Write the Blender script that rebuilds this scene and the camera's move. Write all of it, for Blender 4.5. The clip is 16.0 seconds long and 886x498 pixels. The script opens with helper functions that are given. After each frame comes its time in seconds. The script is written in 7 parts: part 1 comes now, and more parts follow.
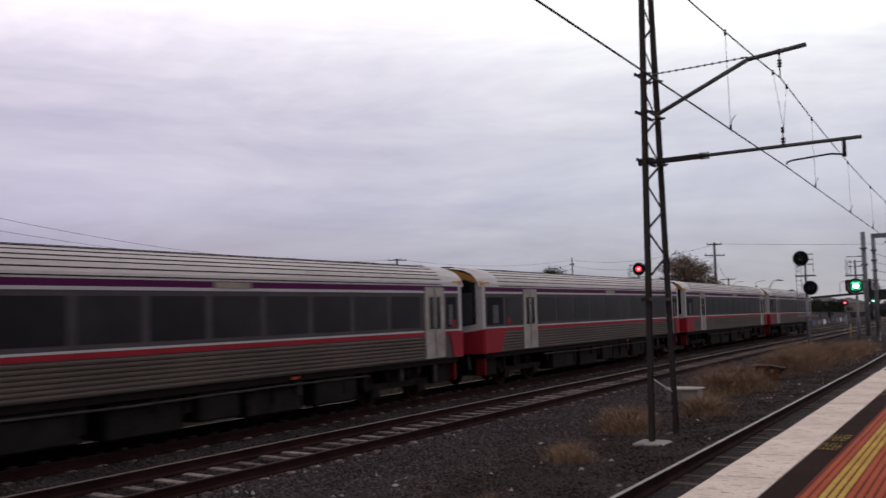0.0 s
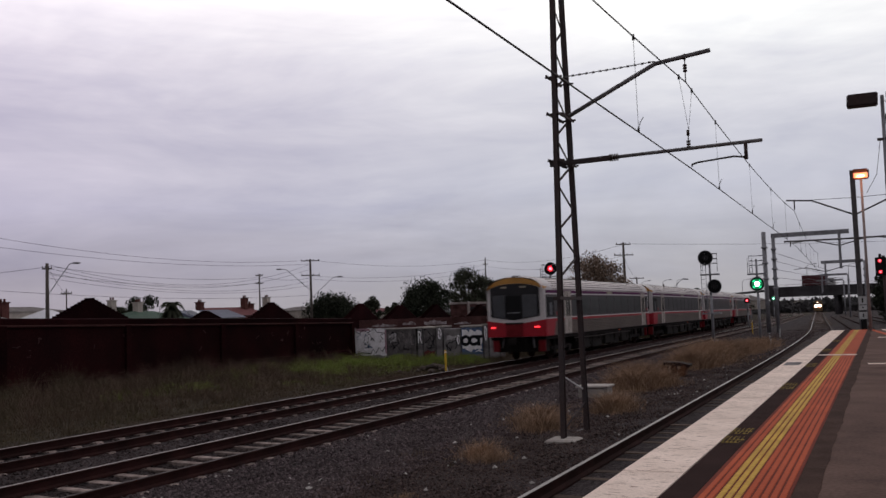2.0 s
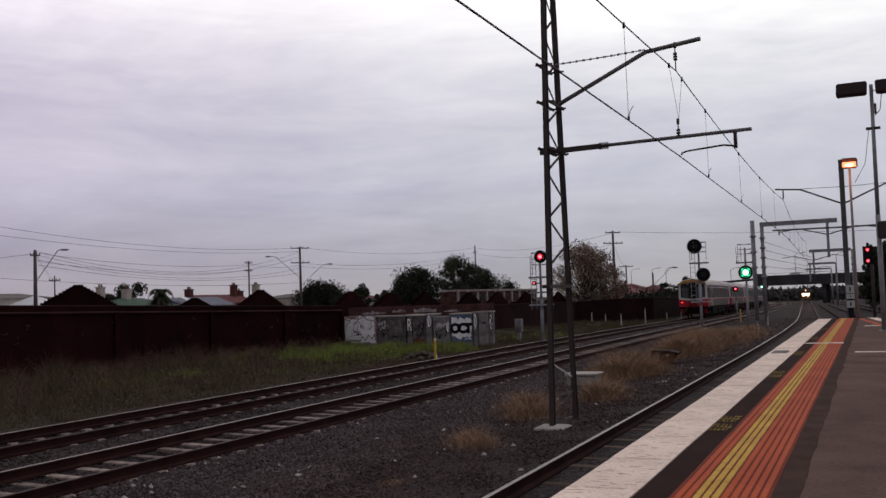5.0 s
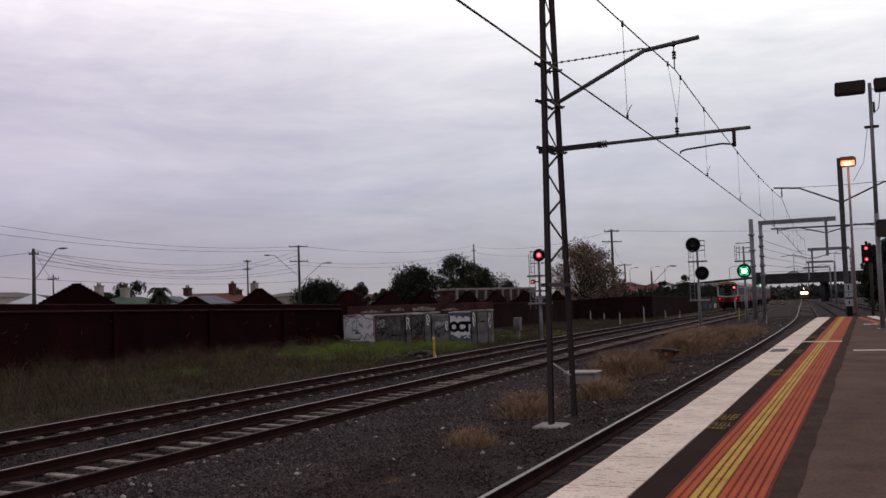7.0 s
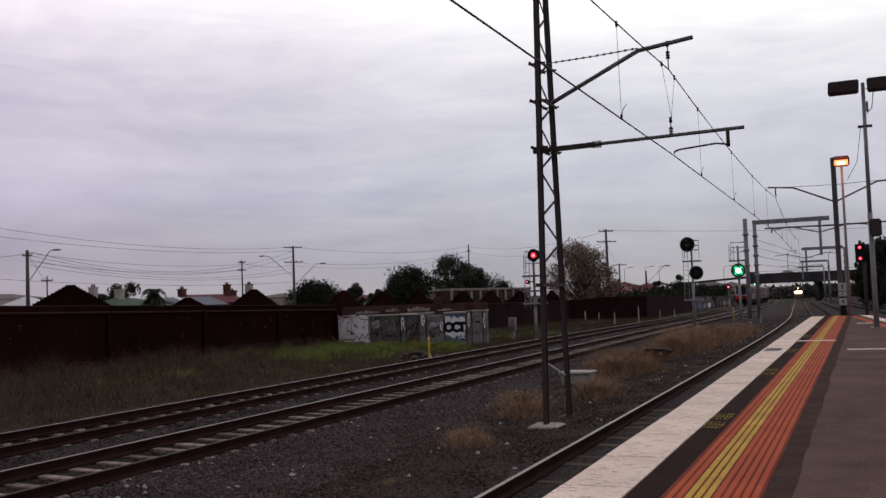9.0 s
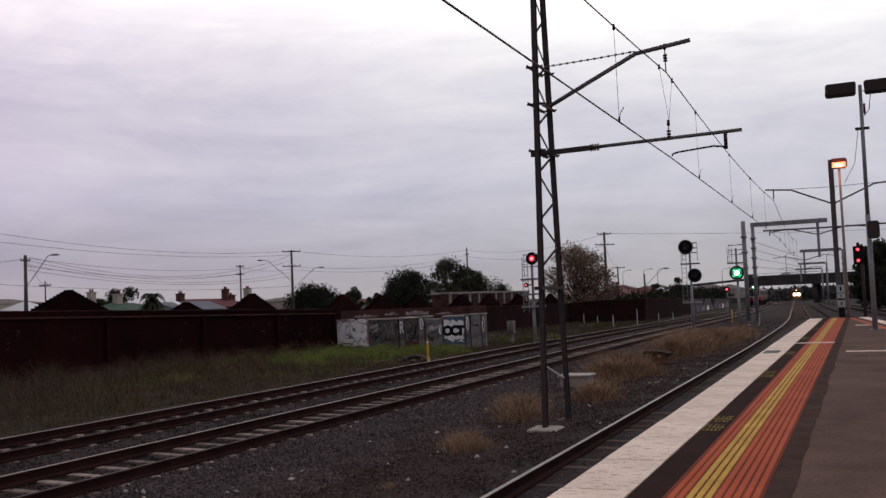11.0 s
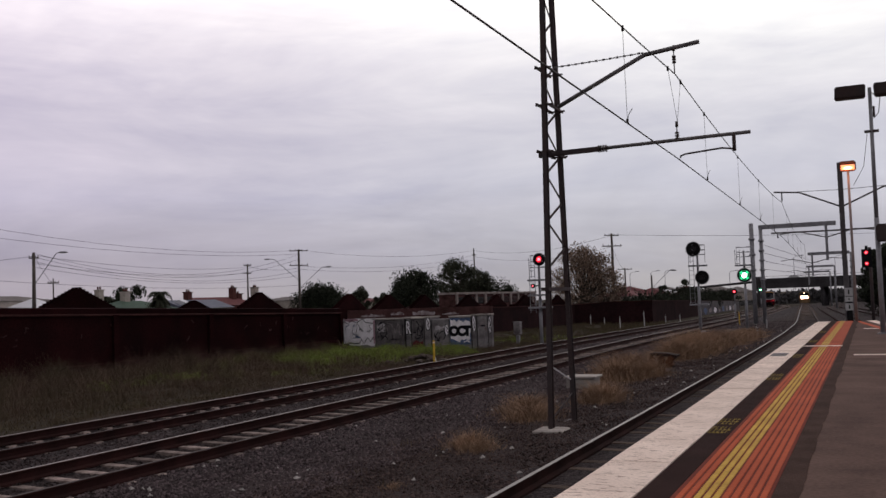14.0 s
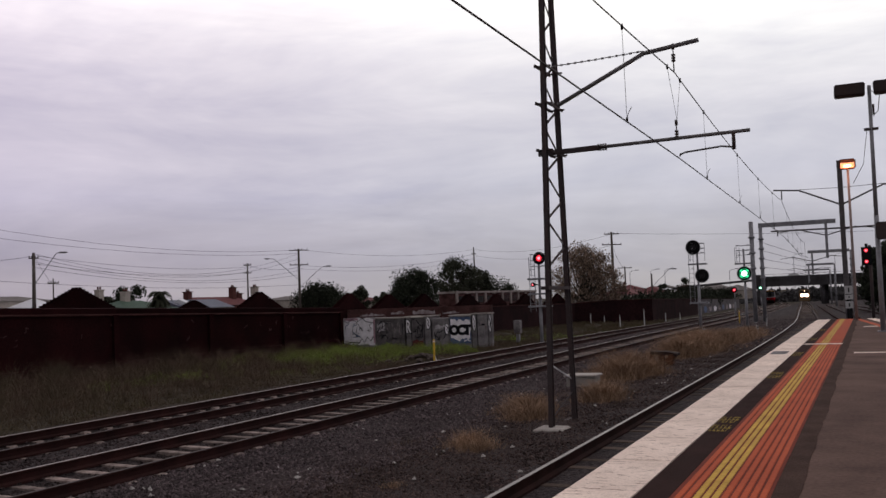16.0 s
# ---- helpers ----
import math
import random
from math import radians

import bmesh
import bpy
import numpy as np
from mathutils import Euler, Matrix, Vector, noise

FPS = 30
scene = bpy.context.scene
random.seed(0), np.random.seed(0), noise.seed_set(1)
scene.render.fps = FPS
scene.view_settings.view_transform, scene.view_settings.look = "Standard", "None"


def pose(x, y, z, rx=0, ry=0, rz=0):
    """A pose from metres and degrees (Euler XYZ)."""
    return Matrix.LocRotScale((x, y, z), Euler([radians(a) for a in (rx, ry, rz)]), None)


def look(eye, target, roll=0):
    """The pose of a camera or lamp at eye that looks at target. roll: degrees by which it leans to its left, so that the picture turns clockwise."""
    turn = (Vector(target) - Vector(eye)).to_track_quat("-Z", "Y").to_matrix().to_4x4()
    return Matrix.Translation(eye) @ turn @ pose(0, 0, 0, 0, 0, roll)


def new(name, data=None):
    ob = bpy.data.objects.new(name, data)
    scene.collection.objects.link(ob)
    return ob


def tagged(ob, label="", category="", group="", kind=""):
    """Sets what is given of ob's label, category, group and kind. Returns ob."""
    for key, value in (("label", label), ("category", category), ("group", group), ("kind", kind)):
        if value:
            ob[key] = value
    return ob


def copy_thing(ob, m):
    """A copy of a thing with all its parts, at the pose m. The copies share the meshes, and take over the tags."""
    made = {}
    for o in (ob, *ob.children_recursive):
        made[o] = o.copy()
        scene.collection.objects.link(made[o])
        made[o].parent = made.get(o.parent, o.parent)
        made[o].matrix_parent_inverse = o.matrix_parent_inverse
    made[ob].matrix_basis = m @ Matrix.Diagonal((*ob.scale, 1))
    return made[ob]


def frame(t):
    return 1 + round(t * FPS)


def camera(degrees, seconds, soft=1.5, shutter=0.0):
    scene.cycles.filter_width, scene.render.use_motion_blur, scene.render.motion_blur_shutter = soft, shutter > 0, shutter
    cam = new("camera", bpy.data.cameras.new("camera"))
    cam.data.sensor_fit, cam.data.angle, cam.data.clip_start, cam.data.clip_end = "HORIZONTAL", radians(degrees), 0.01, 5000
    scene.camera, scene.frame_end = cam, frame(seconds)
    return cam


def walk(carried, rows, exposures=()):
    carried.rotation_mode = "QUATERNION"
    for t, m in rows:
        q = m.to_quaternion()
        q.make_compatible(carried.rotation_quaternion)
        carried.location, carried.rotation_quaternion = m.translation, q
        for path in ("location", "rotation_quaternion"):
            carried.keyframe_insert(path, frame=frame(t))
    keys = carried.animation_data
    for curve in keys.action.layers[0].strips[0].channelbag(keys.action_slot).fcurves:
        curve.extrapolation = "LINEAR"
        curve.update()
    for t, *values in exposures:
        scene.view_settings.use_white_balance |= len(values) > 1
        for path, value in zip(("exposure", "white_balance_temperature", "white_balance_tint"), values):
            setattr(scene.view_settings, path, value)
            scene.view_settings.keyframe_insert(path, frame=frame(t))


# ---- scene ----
cam = camera(50.2, 16.0, soft=1.5, shutter=0.5)
EYE = (0.0, 0.0, 2.409)
TURNS = [
    (0, 93.964, 1.681, 30.168), (0.5, 93.765, 1.85, 27.554), (1, 93.751, 1.892, 26.05), (1.5, 93.785, 1.994, 25.452),
    (2, 93.806, 2.157, 24.97), (2.5, 93.707, 2.285, 24.648), (3, 93.504, 2.363, 24.628), (3.5, 93.305, 2.319, 24.542),
    (4, 93.14, 2.222, 24.455), (6.5, 92.976, 1.913, 24.278), (7, 92.951, 2.046, 24.268), (7.5, 92.946, 2.042, 24.183),
    (8, 93.03, 1.979, 24.068), (8.5, 93.033, 2.082, 24.049), (9, 92.963, 2.22, 23.954), (11.5, 93.298, 2.486, 23.947),
    (12, 93.444, 2.501, 24.144), (12.5, 93.505, 2.389, 24.335), (13, 93.454, 2.163, 24.356), (13.5, 93.36, 2.132, 24.331),
    (14, 93.202, 2.015, 24.273), (14.5, 93.084, 1.982, 24.27), (15, 93.021, 2.098, 24.272), (15.5, 93.02, 2.145, 24.267),
    (16, 93.145, 2.174, 24.275)]
walk(cam, [(t, pose(*EYE, a, b, c)) for t, a, b, c in TURNS], exposures=[(0, 0.02, 6400, 10), (0.5, 0.01, 6410, 10), (1.0, -0.03, 6440, 10), (2.0, -0.08, 6480, 10), (3.5, -0.08, 6530, 10), (5.0, -0.05, 6510, 10), (6.5, -0.02, 6500, 10), (9.0, -0.01, 6520, 10), (12.0, 0.01, 6640, 11), (16.0, 0.0, 6620, 11)])

# ---- sky and light: an overcast evening ----
world = bpy.data.worlds.new("sky")
scene.world = world
world.use_nodes = True
wn, wl = world.node_tree.nodes, world.node_tree.links
wn.clear()
SUN_EL, SUN_ROT = radians(44), radians(17)


def wmath(op, a, b):
    n = wn.new("ShaderNodeMath")
    n.operation = op
    for i, v in enumerate((a, b)):
        if isinstance(v, (int, float)):
            n.inputs[i].default_value = v
        else:
            wl.new(v, n.inputs[i])
    return n.outputs[0]


def wmix(kind, fac, a, b):
    n = wn.new("ShaderNodeMix")
    n.data_type, n.blend_type = "RGBA", kind
    for i, v in ((0, fac), (6, a), (7, b)):
        if isinstance(v, tuple):
            n.inputs[i].default_value = (*v, 1)
        elif isinstance(v, (int, float)):
            n.inputs[i].default_value = v
        else:
            wl.new(v, n.inputs[i])
    return n.outputs[2]


def wramp(value, stops):
    n = wn.new("ShaderNodeValToRGB")
    while len(n.color_ramp.elements) < len(stops):
        n.color_ramp.elements.new(0.5)
    for e, (at, col) in zip(n.color_ramp.elements, stops):
        e.position, e.color = at, (*col, 1)
    wl.new(value, n.inputs[0])
    return n.outputs[0]


wtc = wn.new("ShaderNodeTexCoord")
wsep = wn.new("ShaderNodeSeparateXYZ")
wl.new(wtc.outputs["Generated"], wsep.inputs[0])
# cloud layers: soft banks, longer than they are high


def wcloud(stretch, offset, detail, warp):
    m = wn.new("ShaderNodeMapping")
    m.inputs["Scale"].default_value = stretch
    m.inputs["Location"].default_value = offset
    wl.new(wtc.outputs["Generated"], m.inputs[0])
    n = wn.new("ShaderNodeTexNoise")
    for k, v in (("Scale", 1.0), ("Detail", detail), ("Roughness", 0.6), ("Distortion", warp)):
        n.inputs[k].default_value = v
    wl.new(m.outputs[0], n.inputs["Vector"])
    return n.outputs["Fac"]


wbig = wcloud((2.6, 2.6, 13.0), (3.4, 1.5, 0.2), 5, 0.5)
wfine = wcloud((5.5, 5.5, 24.0), (0.4, 2.2, 4.1), 6, 0.6)
# the cover by height: grey-blue low down, near white where it thins
wwander = wcloud((2.0, 2.0, 7.0), (1.7, 0.6, 2.9), 5, 0.9)
wlift = wmath("ADD", wsep.outputs[2], wmath("MULTIPLY", wmath("SUBTRACT", wwander, 0.5), 0.13))
wbase = wramp(wlift, ((0.0, (0.415, 0.395, 0.42)), (0.05, (0.40, 0.388, 0.45)), (0.12, (0.55, 0.545, 0.64)), (0.19, (0.675, 0.66, 0.735)), (0.25, (0.85, 0.83, 0.88)), (0.31, (1.16, 1.14, 1.135)), (1.0, (0.82, 0.80, 0.79))))
wshade = wramp(wbig, ((0.30, (0.835, 0.84, 0.89)), (0.50, (1.0, 1.0, 1.0)), (0.70, (1.15, 1.14, 1.115))))
wshade2 = wramp(wfine, ((0.32, (0.955, 0.955, 0.97)), (0.68, (1.045, 1.045, 1.035))))
wcol = wmix("MULTIPLY", 1.0, wmix("MULTIPLY", 1.0, wbase, wshade), wshade2)
# brighter and cooler down the line, mauve to the west, dimmer behind where evening comes
wglow = wramp(wmath("MULTIPLY_ADD", wsep.outputs[1], 0.5), ((0.0, (0.5, 0.48, 0.5)), (0.5, (0.62, 0.60, 0.62)), (0.80, (0.985, 0.92, 1.0)), (0.90, (1.01, 0.98, 1.01)), (0.98, (1.08, 1.10, 1.075))))
wglow.node.inputs[0].links[0].from_node.inputs[2].default_value = 0.5
wmul = wmix("MULTIPLY", 1.0, wcol, wglow)
wsky = wn.new("ShaderNodeTexSky")
wsky.sky_type, wsky.sun_disc, wsky.sun_elevation, wsky.sun_rotation = "NISHITA", False, SUN_EL, SUN_ROT
wbg1, wbg2 = wn.new("ShaderNodeBackground"), wn.new("ShaderNodeBackground")
wbg1.inputs[1].default_value, wbg2.inputs[1].default_value = 0.05, 1.0
wl.new(wsky.outputs[0], wbg1.inputs[0])
wl.new(wmul, wbg2.inputs[0])
wmixs = wn.new("ShaderNodeMixShader")
wmixs.inputs[0].default_value = 0.92
wl.new(wbg1.outputs[0], wmixs.inputs[1])
wl.new(wbg2.outputs[0], wmixs.inputs[2])
wout = wn.new("ShaderNodeOutputWorld")
wl.new(wmixs.outputs[0], wout.inputs[0])

# the lit lamp at the platform end
lamp = new("platform_lamp_light", bpy.data.lights.new("platform_lamp_light", "POINT"))
lamp.data.energy, lamp.data.color, lamp.data.shadow_soft_size = 16, (1.0, 0.40, 0.20), 0.12
lamp.location = (-0.52, 39.75, 6.86)

sun = new("sun", bpy.data.lights.new("sun", "SUN"))
sun.data.energy, sun.data.angle, sun.data.color = 0.3, radians(30), (1.0, 0.96, 0.92)
sun.matrix_world = look((18, 60, 62), (0, 0, 0))

# ---- materials ----


def mat(name, col, rough=0.8, metal=0.0, col2=None, scale=1.5, fine=30.0, bump=0.3, var=0.3, emit=None, power=0.0, rand=0.0, spec=None,
        stretch=(1, 1, 1), cells=0.0, specks=None):
    m = bpy.data.materials.new(name)
    m.use_nodes = True
    nt = m.node_tree
    n, l = nt.nodes, nt.links
    b = n["Principled BSDF"]
    b.inputs["Roughness"].default_value, b.inputs["Metallic"].default_value = rough, metal
    b.inputs["Specular IOR Level"].default_value = spec if spec is not None else 0.5 if rough < 0.6 else 0.08
    if emit:
        b.inputs["Emission Color"].default_value, b.inputs["Emission Strength"].default_value = (*emit, 1), power
    col2 = col2 or tuple(c * (1 - var) for c in col)
    tc, mp = n.new("ShaderNodeTexCoord"), n.new("ShaderNodeMapping")
    mp.inputs["Scale"].default_value = stretch
    l.new(tc.outputs["Object"], mp.inputs[0])
    big, small = n.new("ShaderNodeTexNoise"), n.new("ShaderNodeTexNoise")
    for t, s, d in ((big, scale, 5), (small, fine, 4)):
        t.inputs["Scale"].default_value, t.inputs["Detail"].default_value = s, d
        l.new(mp.outputs[0], t.inputs["Vector"])
    r = n.new("ShaderNodeValToRGB")
    r.color_ramp.elements[0].position, r.color_ramp.elements[1].position = 0.32, 0.68
    r.color_ramp.elements[0].color, r.color_ramp.elements[1].color = (*col2, 1), (*col, 1)
    l.new(big.outputs["Fac"], r.inputs[0])
    mr = n.new("ShaderNodeMapRange")
    mr.inputs["From Min"].default_value, mr.inputs["From Max"].default_value = 0.3, 0.7
    mr.inputs["To Min"].default_value, mr.inputs["To Max"].default_value = 1 - var * 0.6, 1 + var * 0.45
    l.new(small.outputs["Fac"], mr.inputs["Value"])
    mul = n.new("ShaderNodeMix")
    mul.data_type, mul.blend_type = "RGBA", "MULTIPLY"
    mul.inputs[0].default_value = 1.0
    l.new(r.outputs[0], mul.inputs[6])
    l.new(mr.outputs[0], mul.inputs[7])
    out, height = mul.outputs[2], small.outputs["Fac"]
    if cells:
        vo = n.new("ShaderNodeTexVoronoi")
        vo.inputs["Scale"].default_value = cells
        l.new(tc.outputs["Object"], vo.inputs["Vector"])
        bw = n.new("ShaderNodeSeparateColor")
        l.new(vo.outputs["Color"], bw.inputs[0])
        cr = n.new("ShaderNodeMapRange")
        cr.inputs["To Min"].default_value, cr.inputs["To Max"].default_value = 0.25, 1.75
        l.new(bw.outputs[0], cr.inputs["Value"])
        m2 = n.new("ShaderNodeMix")
        m2.data_type, m2.blend_type = "RGBA", "MULTIPLY"
        m2.inputs[0].default_value = 1.0
        l.new(out, m2.inputs[6])
        l.new(cr.outputs[0], m2.inputs[7])
        out, height = m2.outputs[2], vo.outputs["Distance"]
    if specks:
        sn, sr, sm = n.new("ShaderNodeTexNoise"), n.new("ShaderNodeMapRange"), n.new("ShaderNodeMix")
        sk = n.new("ShaderNodeMapping")
        sk.inputs["Scale"].default_value = (0.6, 1.7, 1)
        l.new(tc.outputs["Object"], sk.inputs[0])
        sn.inputs["Scale"].default_value, sn.inputs["Detail"].default_value, sn.inputs["Roughness"].default_value = specks[0], 8, 0.7
        l.new(sk.outputs[0], sn.inputs["Vector"])
        sr.inputs["From Min"].default_value, sr.inputs["From Max"].default_value = specks[1], specks[1] + 0.04
        l.new(sn.outputs["Fac"], sr.inputs["Value"])
        sm.data_type = "RGBA"
        l.new(sr.outputs[0], sm.inputs[0])
        l.new(out, sm.inputs[6])
        sm.inputs[7].default_value = (*specks[2], 1)
        out = sm.outputs[2]
    if rand:
        oi = n.new("ShaderNodeObjectInfo")
        rr = n.new("ShaderNodeMapRange")
        rr.inputs["To Min"].default_value, rr.inputs["To Max"].default_value = 1 - rand, 1 + rand
        l.new(oi.outputs["Random"], rr.inputs["Value"])
        m3 = n.new("ShaderNodeMix")
        m3.data_type, m3.blend_type = "RGBA", "MULTIPLY"
        m3.inputs[0].default_value = 1.0
        l.new(out, m3.inputs[6])
        l.new(rr.outputs[0], m3.inputs[7])
        out = m3.outputs[2]
    l.new(out, b.inputs["Base Color"])
    if bump:
        bp = n.new("ShaderNodeBump")
        bp.inputs["Strength"].default_value, bp.inputs["Distance"].default_value = bump, 0.02 if not cells else 0.04
        bp.invert = bool(cells)
        l.new(height, bp.inputs["Height"])
        l.new(bp.outputs[0], b.inputs["Normal"])
    return m


def island(m, lo=0.6, hi=1.4):
    """Vary a material from piece to piece within one joined mesh."""
    n, l = m.node_tree.nodes, m.node_tree.links
    b = n["Principled BSDF"]
    src = b.inputs["Base Color"].links[0].from_socket
    g, r, x = n.new("ShaderNodeNewGeometry"), n.new("ShaderNodeMapRange"), n.new("ShaderNodeMix")
    r.inputs["To Min"].default_value, r.inputs["To Max"].default_value = lo, hi
    l.new(g.outputs["Random Per Island"], r.inputs["Value"])
    x.data_type, x.blend_type = "RGBA", "MULTIPLY"
    x.inputs[0].default_value = 1.0
    l.new(src, x.inputs[6])
    l.new(r.outputs[0], x.inputs[7])
    l.new(x.outputs[2], b.inputs["Base Color"])
    return m


STONE = island(mat("ballast stone", (0.084, 0.065, 0.068), 0.9, fine=60, var=0.4), 0.3, 1.9)
STONEBROWN = island(mat("rusty ballast stone", (0.070, 0.050, 0.047), 0.95, fine=60, var=0.4), 0.3, 1.8)
# darker stone: the shade beside the train is put into the colour
STONESHADED = island(mat("ballast stone with train shade in its colour", (0.052, 0.040, 0.040), 0.9, fine=60, var=0.4), 0.3, 1.9)
# oil-stained stone whose colour also holds the shade by the rails
STONEOILSHADE = island(mat("oily stone with rail shade in its colour", (0.034, 0.026, 0.025), 0.9, fine=60, var=0.4), 0.3, 2.0)
CONC = mat("pale concrete", (0.42, 0.39, 0.36), 0.9, col2=(0.30, 0.27, 0.25), scale=3, fine=50, rand=0.35)
SLEEPER = mat("concrete sleeper", (0.27, 0.218, 0.20), 0.9, col2=(0.075, 0.056, 0.050), scale=5, fine=40, var=0.4, rand=0.45)
TIMBER = mat("weathered timber sleeper", (0.115, 0.085, 0.070), 0.95, col2=(0.045, 0.033, 0.028), scale=3, fine=30, var=0.5, rand=0.4, stretch=(1, 6, 6))
RUSTRAIL = mat("rusty rail side", (0.030, 0.0115, 0.0105), 0.95, col2=(0.015, 0.0065, 0.006), scale=2, fine=40)
RAILTOP = mat("worn rail head", (0.25, 0.23, 0.22), 0.55, 0.8, scale=4, fine=60, bump=0.05, var=0.2)
# one kind of rail head twice: with the sky's sheen in its colour, and without
RAILSHEEN = mat("rail head with sky sheen in its colour", (0.20, 0.165, 0.155), 0.5, 0.6, scale=3, fine=50, bump=0.05, var=0.3)
RAILDULL = mat("rail head without painted sheen", (0.055, 0.040, 0.037), 0.62, 0.4, scale=4, fine=60, bump=0.05, var=0.3)
WHITEPAINT = mat("worn white platform paint", (0.77, 0.645, 0.56), 0.85, col2=(0.65, 0.53, 0.455), scale=1.3, fine=55, var=0.28, rand=0.06, specks=(12.0, 0.565, (0.26, 0.185, 0.15)))
ASPHALT = mat("platform asphalt", (0.128, 0.084, 0.070), 0.95, spec=0.03, col2=(0.078, 0.051, 0.044), scale=1.4, fine=28, var=0.35, bump=0.2)
DARKSTRIP = mat("dark asphalt strip", (0.034, 0.0185, 0.017), 0.9, spec=0.02, scale=2, fine=60, var=0.3)
TACTILE = mat("orange tactile rubber", (0.41, 0.080, 0.030), 0.8, col2=(0.32, 0.060, 0.024), scale=1.0, fine=25, var=0.25, bump=0.1)
TACTDARK = mat("darker orange groove", (0.16, 0.035, 0.022), 0.9, scale=1.0, fine=25, var=0.3, bump=0.1)
YELLOW = mat("yellow tactile line", (0.52, 0.33, 0.06), 0.8, col2=(0.40, 0.24, 0.05), scale=2, fine=30, var=0.3, bump=0.1)
FADEDYELLOW = mat("faded yellow marking", (0.27, 0.19, 0.035), 0.9, scale=8, fine=50, var=0.6)
STEEL = mat("dark painted steel", (0.052, 0.045, 0.048), 0.7, 0.0, col2=(0.060, 0.042, 0.040), scale=2, fine=40, var=0.4)
GREYSTEEL = mat("grey galvanised steel", (0.28, 0.28, 0.30), 0.6, 0.3, scale=3, fine=30, var=0.3)
TUBE = mat("weathered grey tube", (0.17, 0.16, 0.165), 0.6, 0.2, scale=3, fine=30, var=0.35)
WIRE = mat("dark copper wire", (0.045, 0.040, 0.04), 0.6, 0.3, bump=0)
INSUL = mat("brown porcelain", (0.035, 0.02, 0.016), 0.3, scale=6, bump=0)
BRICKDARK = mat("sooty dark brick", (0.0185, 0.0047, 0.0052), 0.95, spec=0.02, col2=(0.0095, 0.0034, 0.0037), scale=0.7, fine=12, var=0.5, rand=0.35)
COPING = mat("grimy coping", (0.050, 0.019, 0.018), 0.95, col2=(0.022, 0.009, 0.0088), scale=1.0, fine=12, var=0.5)
REDWALL = mat("faded red render", (0.085, 0.042, 0.040), 0.95, col2=(0.035, 0.017, 0.016), scale=1.2, fine=10, var=0.5)
BLOCK = mat("grimy concrete block", (0.24, 0.225, 0.23), 0.95, col2=(0.095, 0.088, 0.092), scale=1.8, fine=14, var=0.5, rand=0.15)
BLOCKGRIMY = mat("sooty concrete", (0.13, 0.12, 0.125), 0.95, col2=(0.055, 0.05, 0.055), scale=0.6, fine=6, var=0.5)
# lighter than the near wall: distance haze is mixed into the colour
VERGEWALL = mat("dark fence boards with haze in their colour", (0.025, 0.0105, 0.0115), 0.95, spec=0.03, col2=(0.014, 0.0072, 0.008), scale=0.6, fine=5, var=0.5)
TAGWHITE = mat("sprayed white paint", (0.80, 0.78, 0.82), 0.8, col2=(0.60, 0.58, 0.61), scale=2.5, fine=14, var=0.35, bump=0)
BLOCKDARK = mat("sooty grey concrete block", (0.15, 0.138, 0.142), 0.95, col2=(0.065, 0.058, 0.06), scale=2.2, fine=10, var=0.6)
TAGPINK = mat("sprayed pink paint", (0.40, 0.25, 0.30), 0.8, col2=(0.22, 0.13, 0.16), scale=4, fine=14, var=0.4, bump=0)
TAGRED = mat("sprayed dull red paint", (0.13, 0.035, 0.035), 0.85, col2=(0.07, 0.022, 0.022), scale=4, fine=14, var=0.4, bump=0)
TAGFADEDPALE = mat("worn pale spray", (0.50, 0.48, 0.50), 0.85, col2=(0.22, 0.20, 0.21), scale=4, fine=14, var=0.4, bump=0)
TAGBLACK = mat("sprayed black paint", (0.014, 0.014, 0.018), 0.7, bump=0)
TAGBLUE = mat("sprayed blue paint", (0.10, 0.14, 0.24), 0.7, col2=(0.06, 0.085, 0.15), scale=4, bump=0)
GRASS = island(mat("damp grass", (0.064, 0.058, 0.027), 0.9, col2=(0.076, 0.054, 0.038), scale=0.35, fine=3, var=0.5, bump=0), 0.7, 1.3)
DRYWEED = island(mat("dead weeds", (0.112, 0.072, 0.058), 0.95, col2=(0.072, 0.062, 0.038), scale=0.45, fine=3, var=0.4, bump=0), 0.75, 1.25)
STRAW = island(mat("straw coloured dry grass", (0.32, 0.208, 0.136), 0.95, col2=(0.20, 0.132, 0.09), scale=0.8, fine=3, var=0.4, bump=0), 0.7, 1.3)
LEAFDARK = island(mat("dark evergreen leaves", (0.028, 0.034, 0.022), 0.8, col2=(0.018, 0.021, 0.015), scale=0.7, bump=0), 0.4, 1.8)
LEAFGREEN = island(mat("olive leaves", (0.046, 0.050, 0.033), 0.8, col2=(0.028, 0.031, 0.021), scale=0.7, bump=0), 0.4, 1.8)
LEAFRUST = island(mat("autumn leaves", (0.22, 0.155, 0.115), 0.8, col2=(0.13, 0.098, 0.076), scale=0.6, bump=0), 0.4, 1.7)
BARK = mat("grey bark", (0.07, 0.06, 0.05), 0.95, scale=4, fine=20, var=0.4)
WOODPOLE = mat("grey weathered pole", (0.12, 0.105, 0.095), 0.95, scale=3, fine=25, var=0.4, stretch=(4, 4, 0.5))
WHITEWALL = mat("white painted wall", (0.70, 0.69, 0.70), 0.8, scale=1, fine=10, var=0.15)
ROOFGREEN = mat("green roofing iron", (0.06, 0.10, 0.075), 0.7, scale=1, fine=6, var=0.3)
ROOFRED = mat("red roof tiles", (0.135, 0.050, 0.052), 0.85, col2=(0.095, 0.036, 0.038), scale=1.5, fine=7, var=0.4)
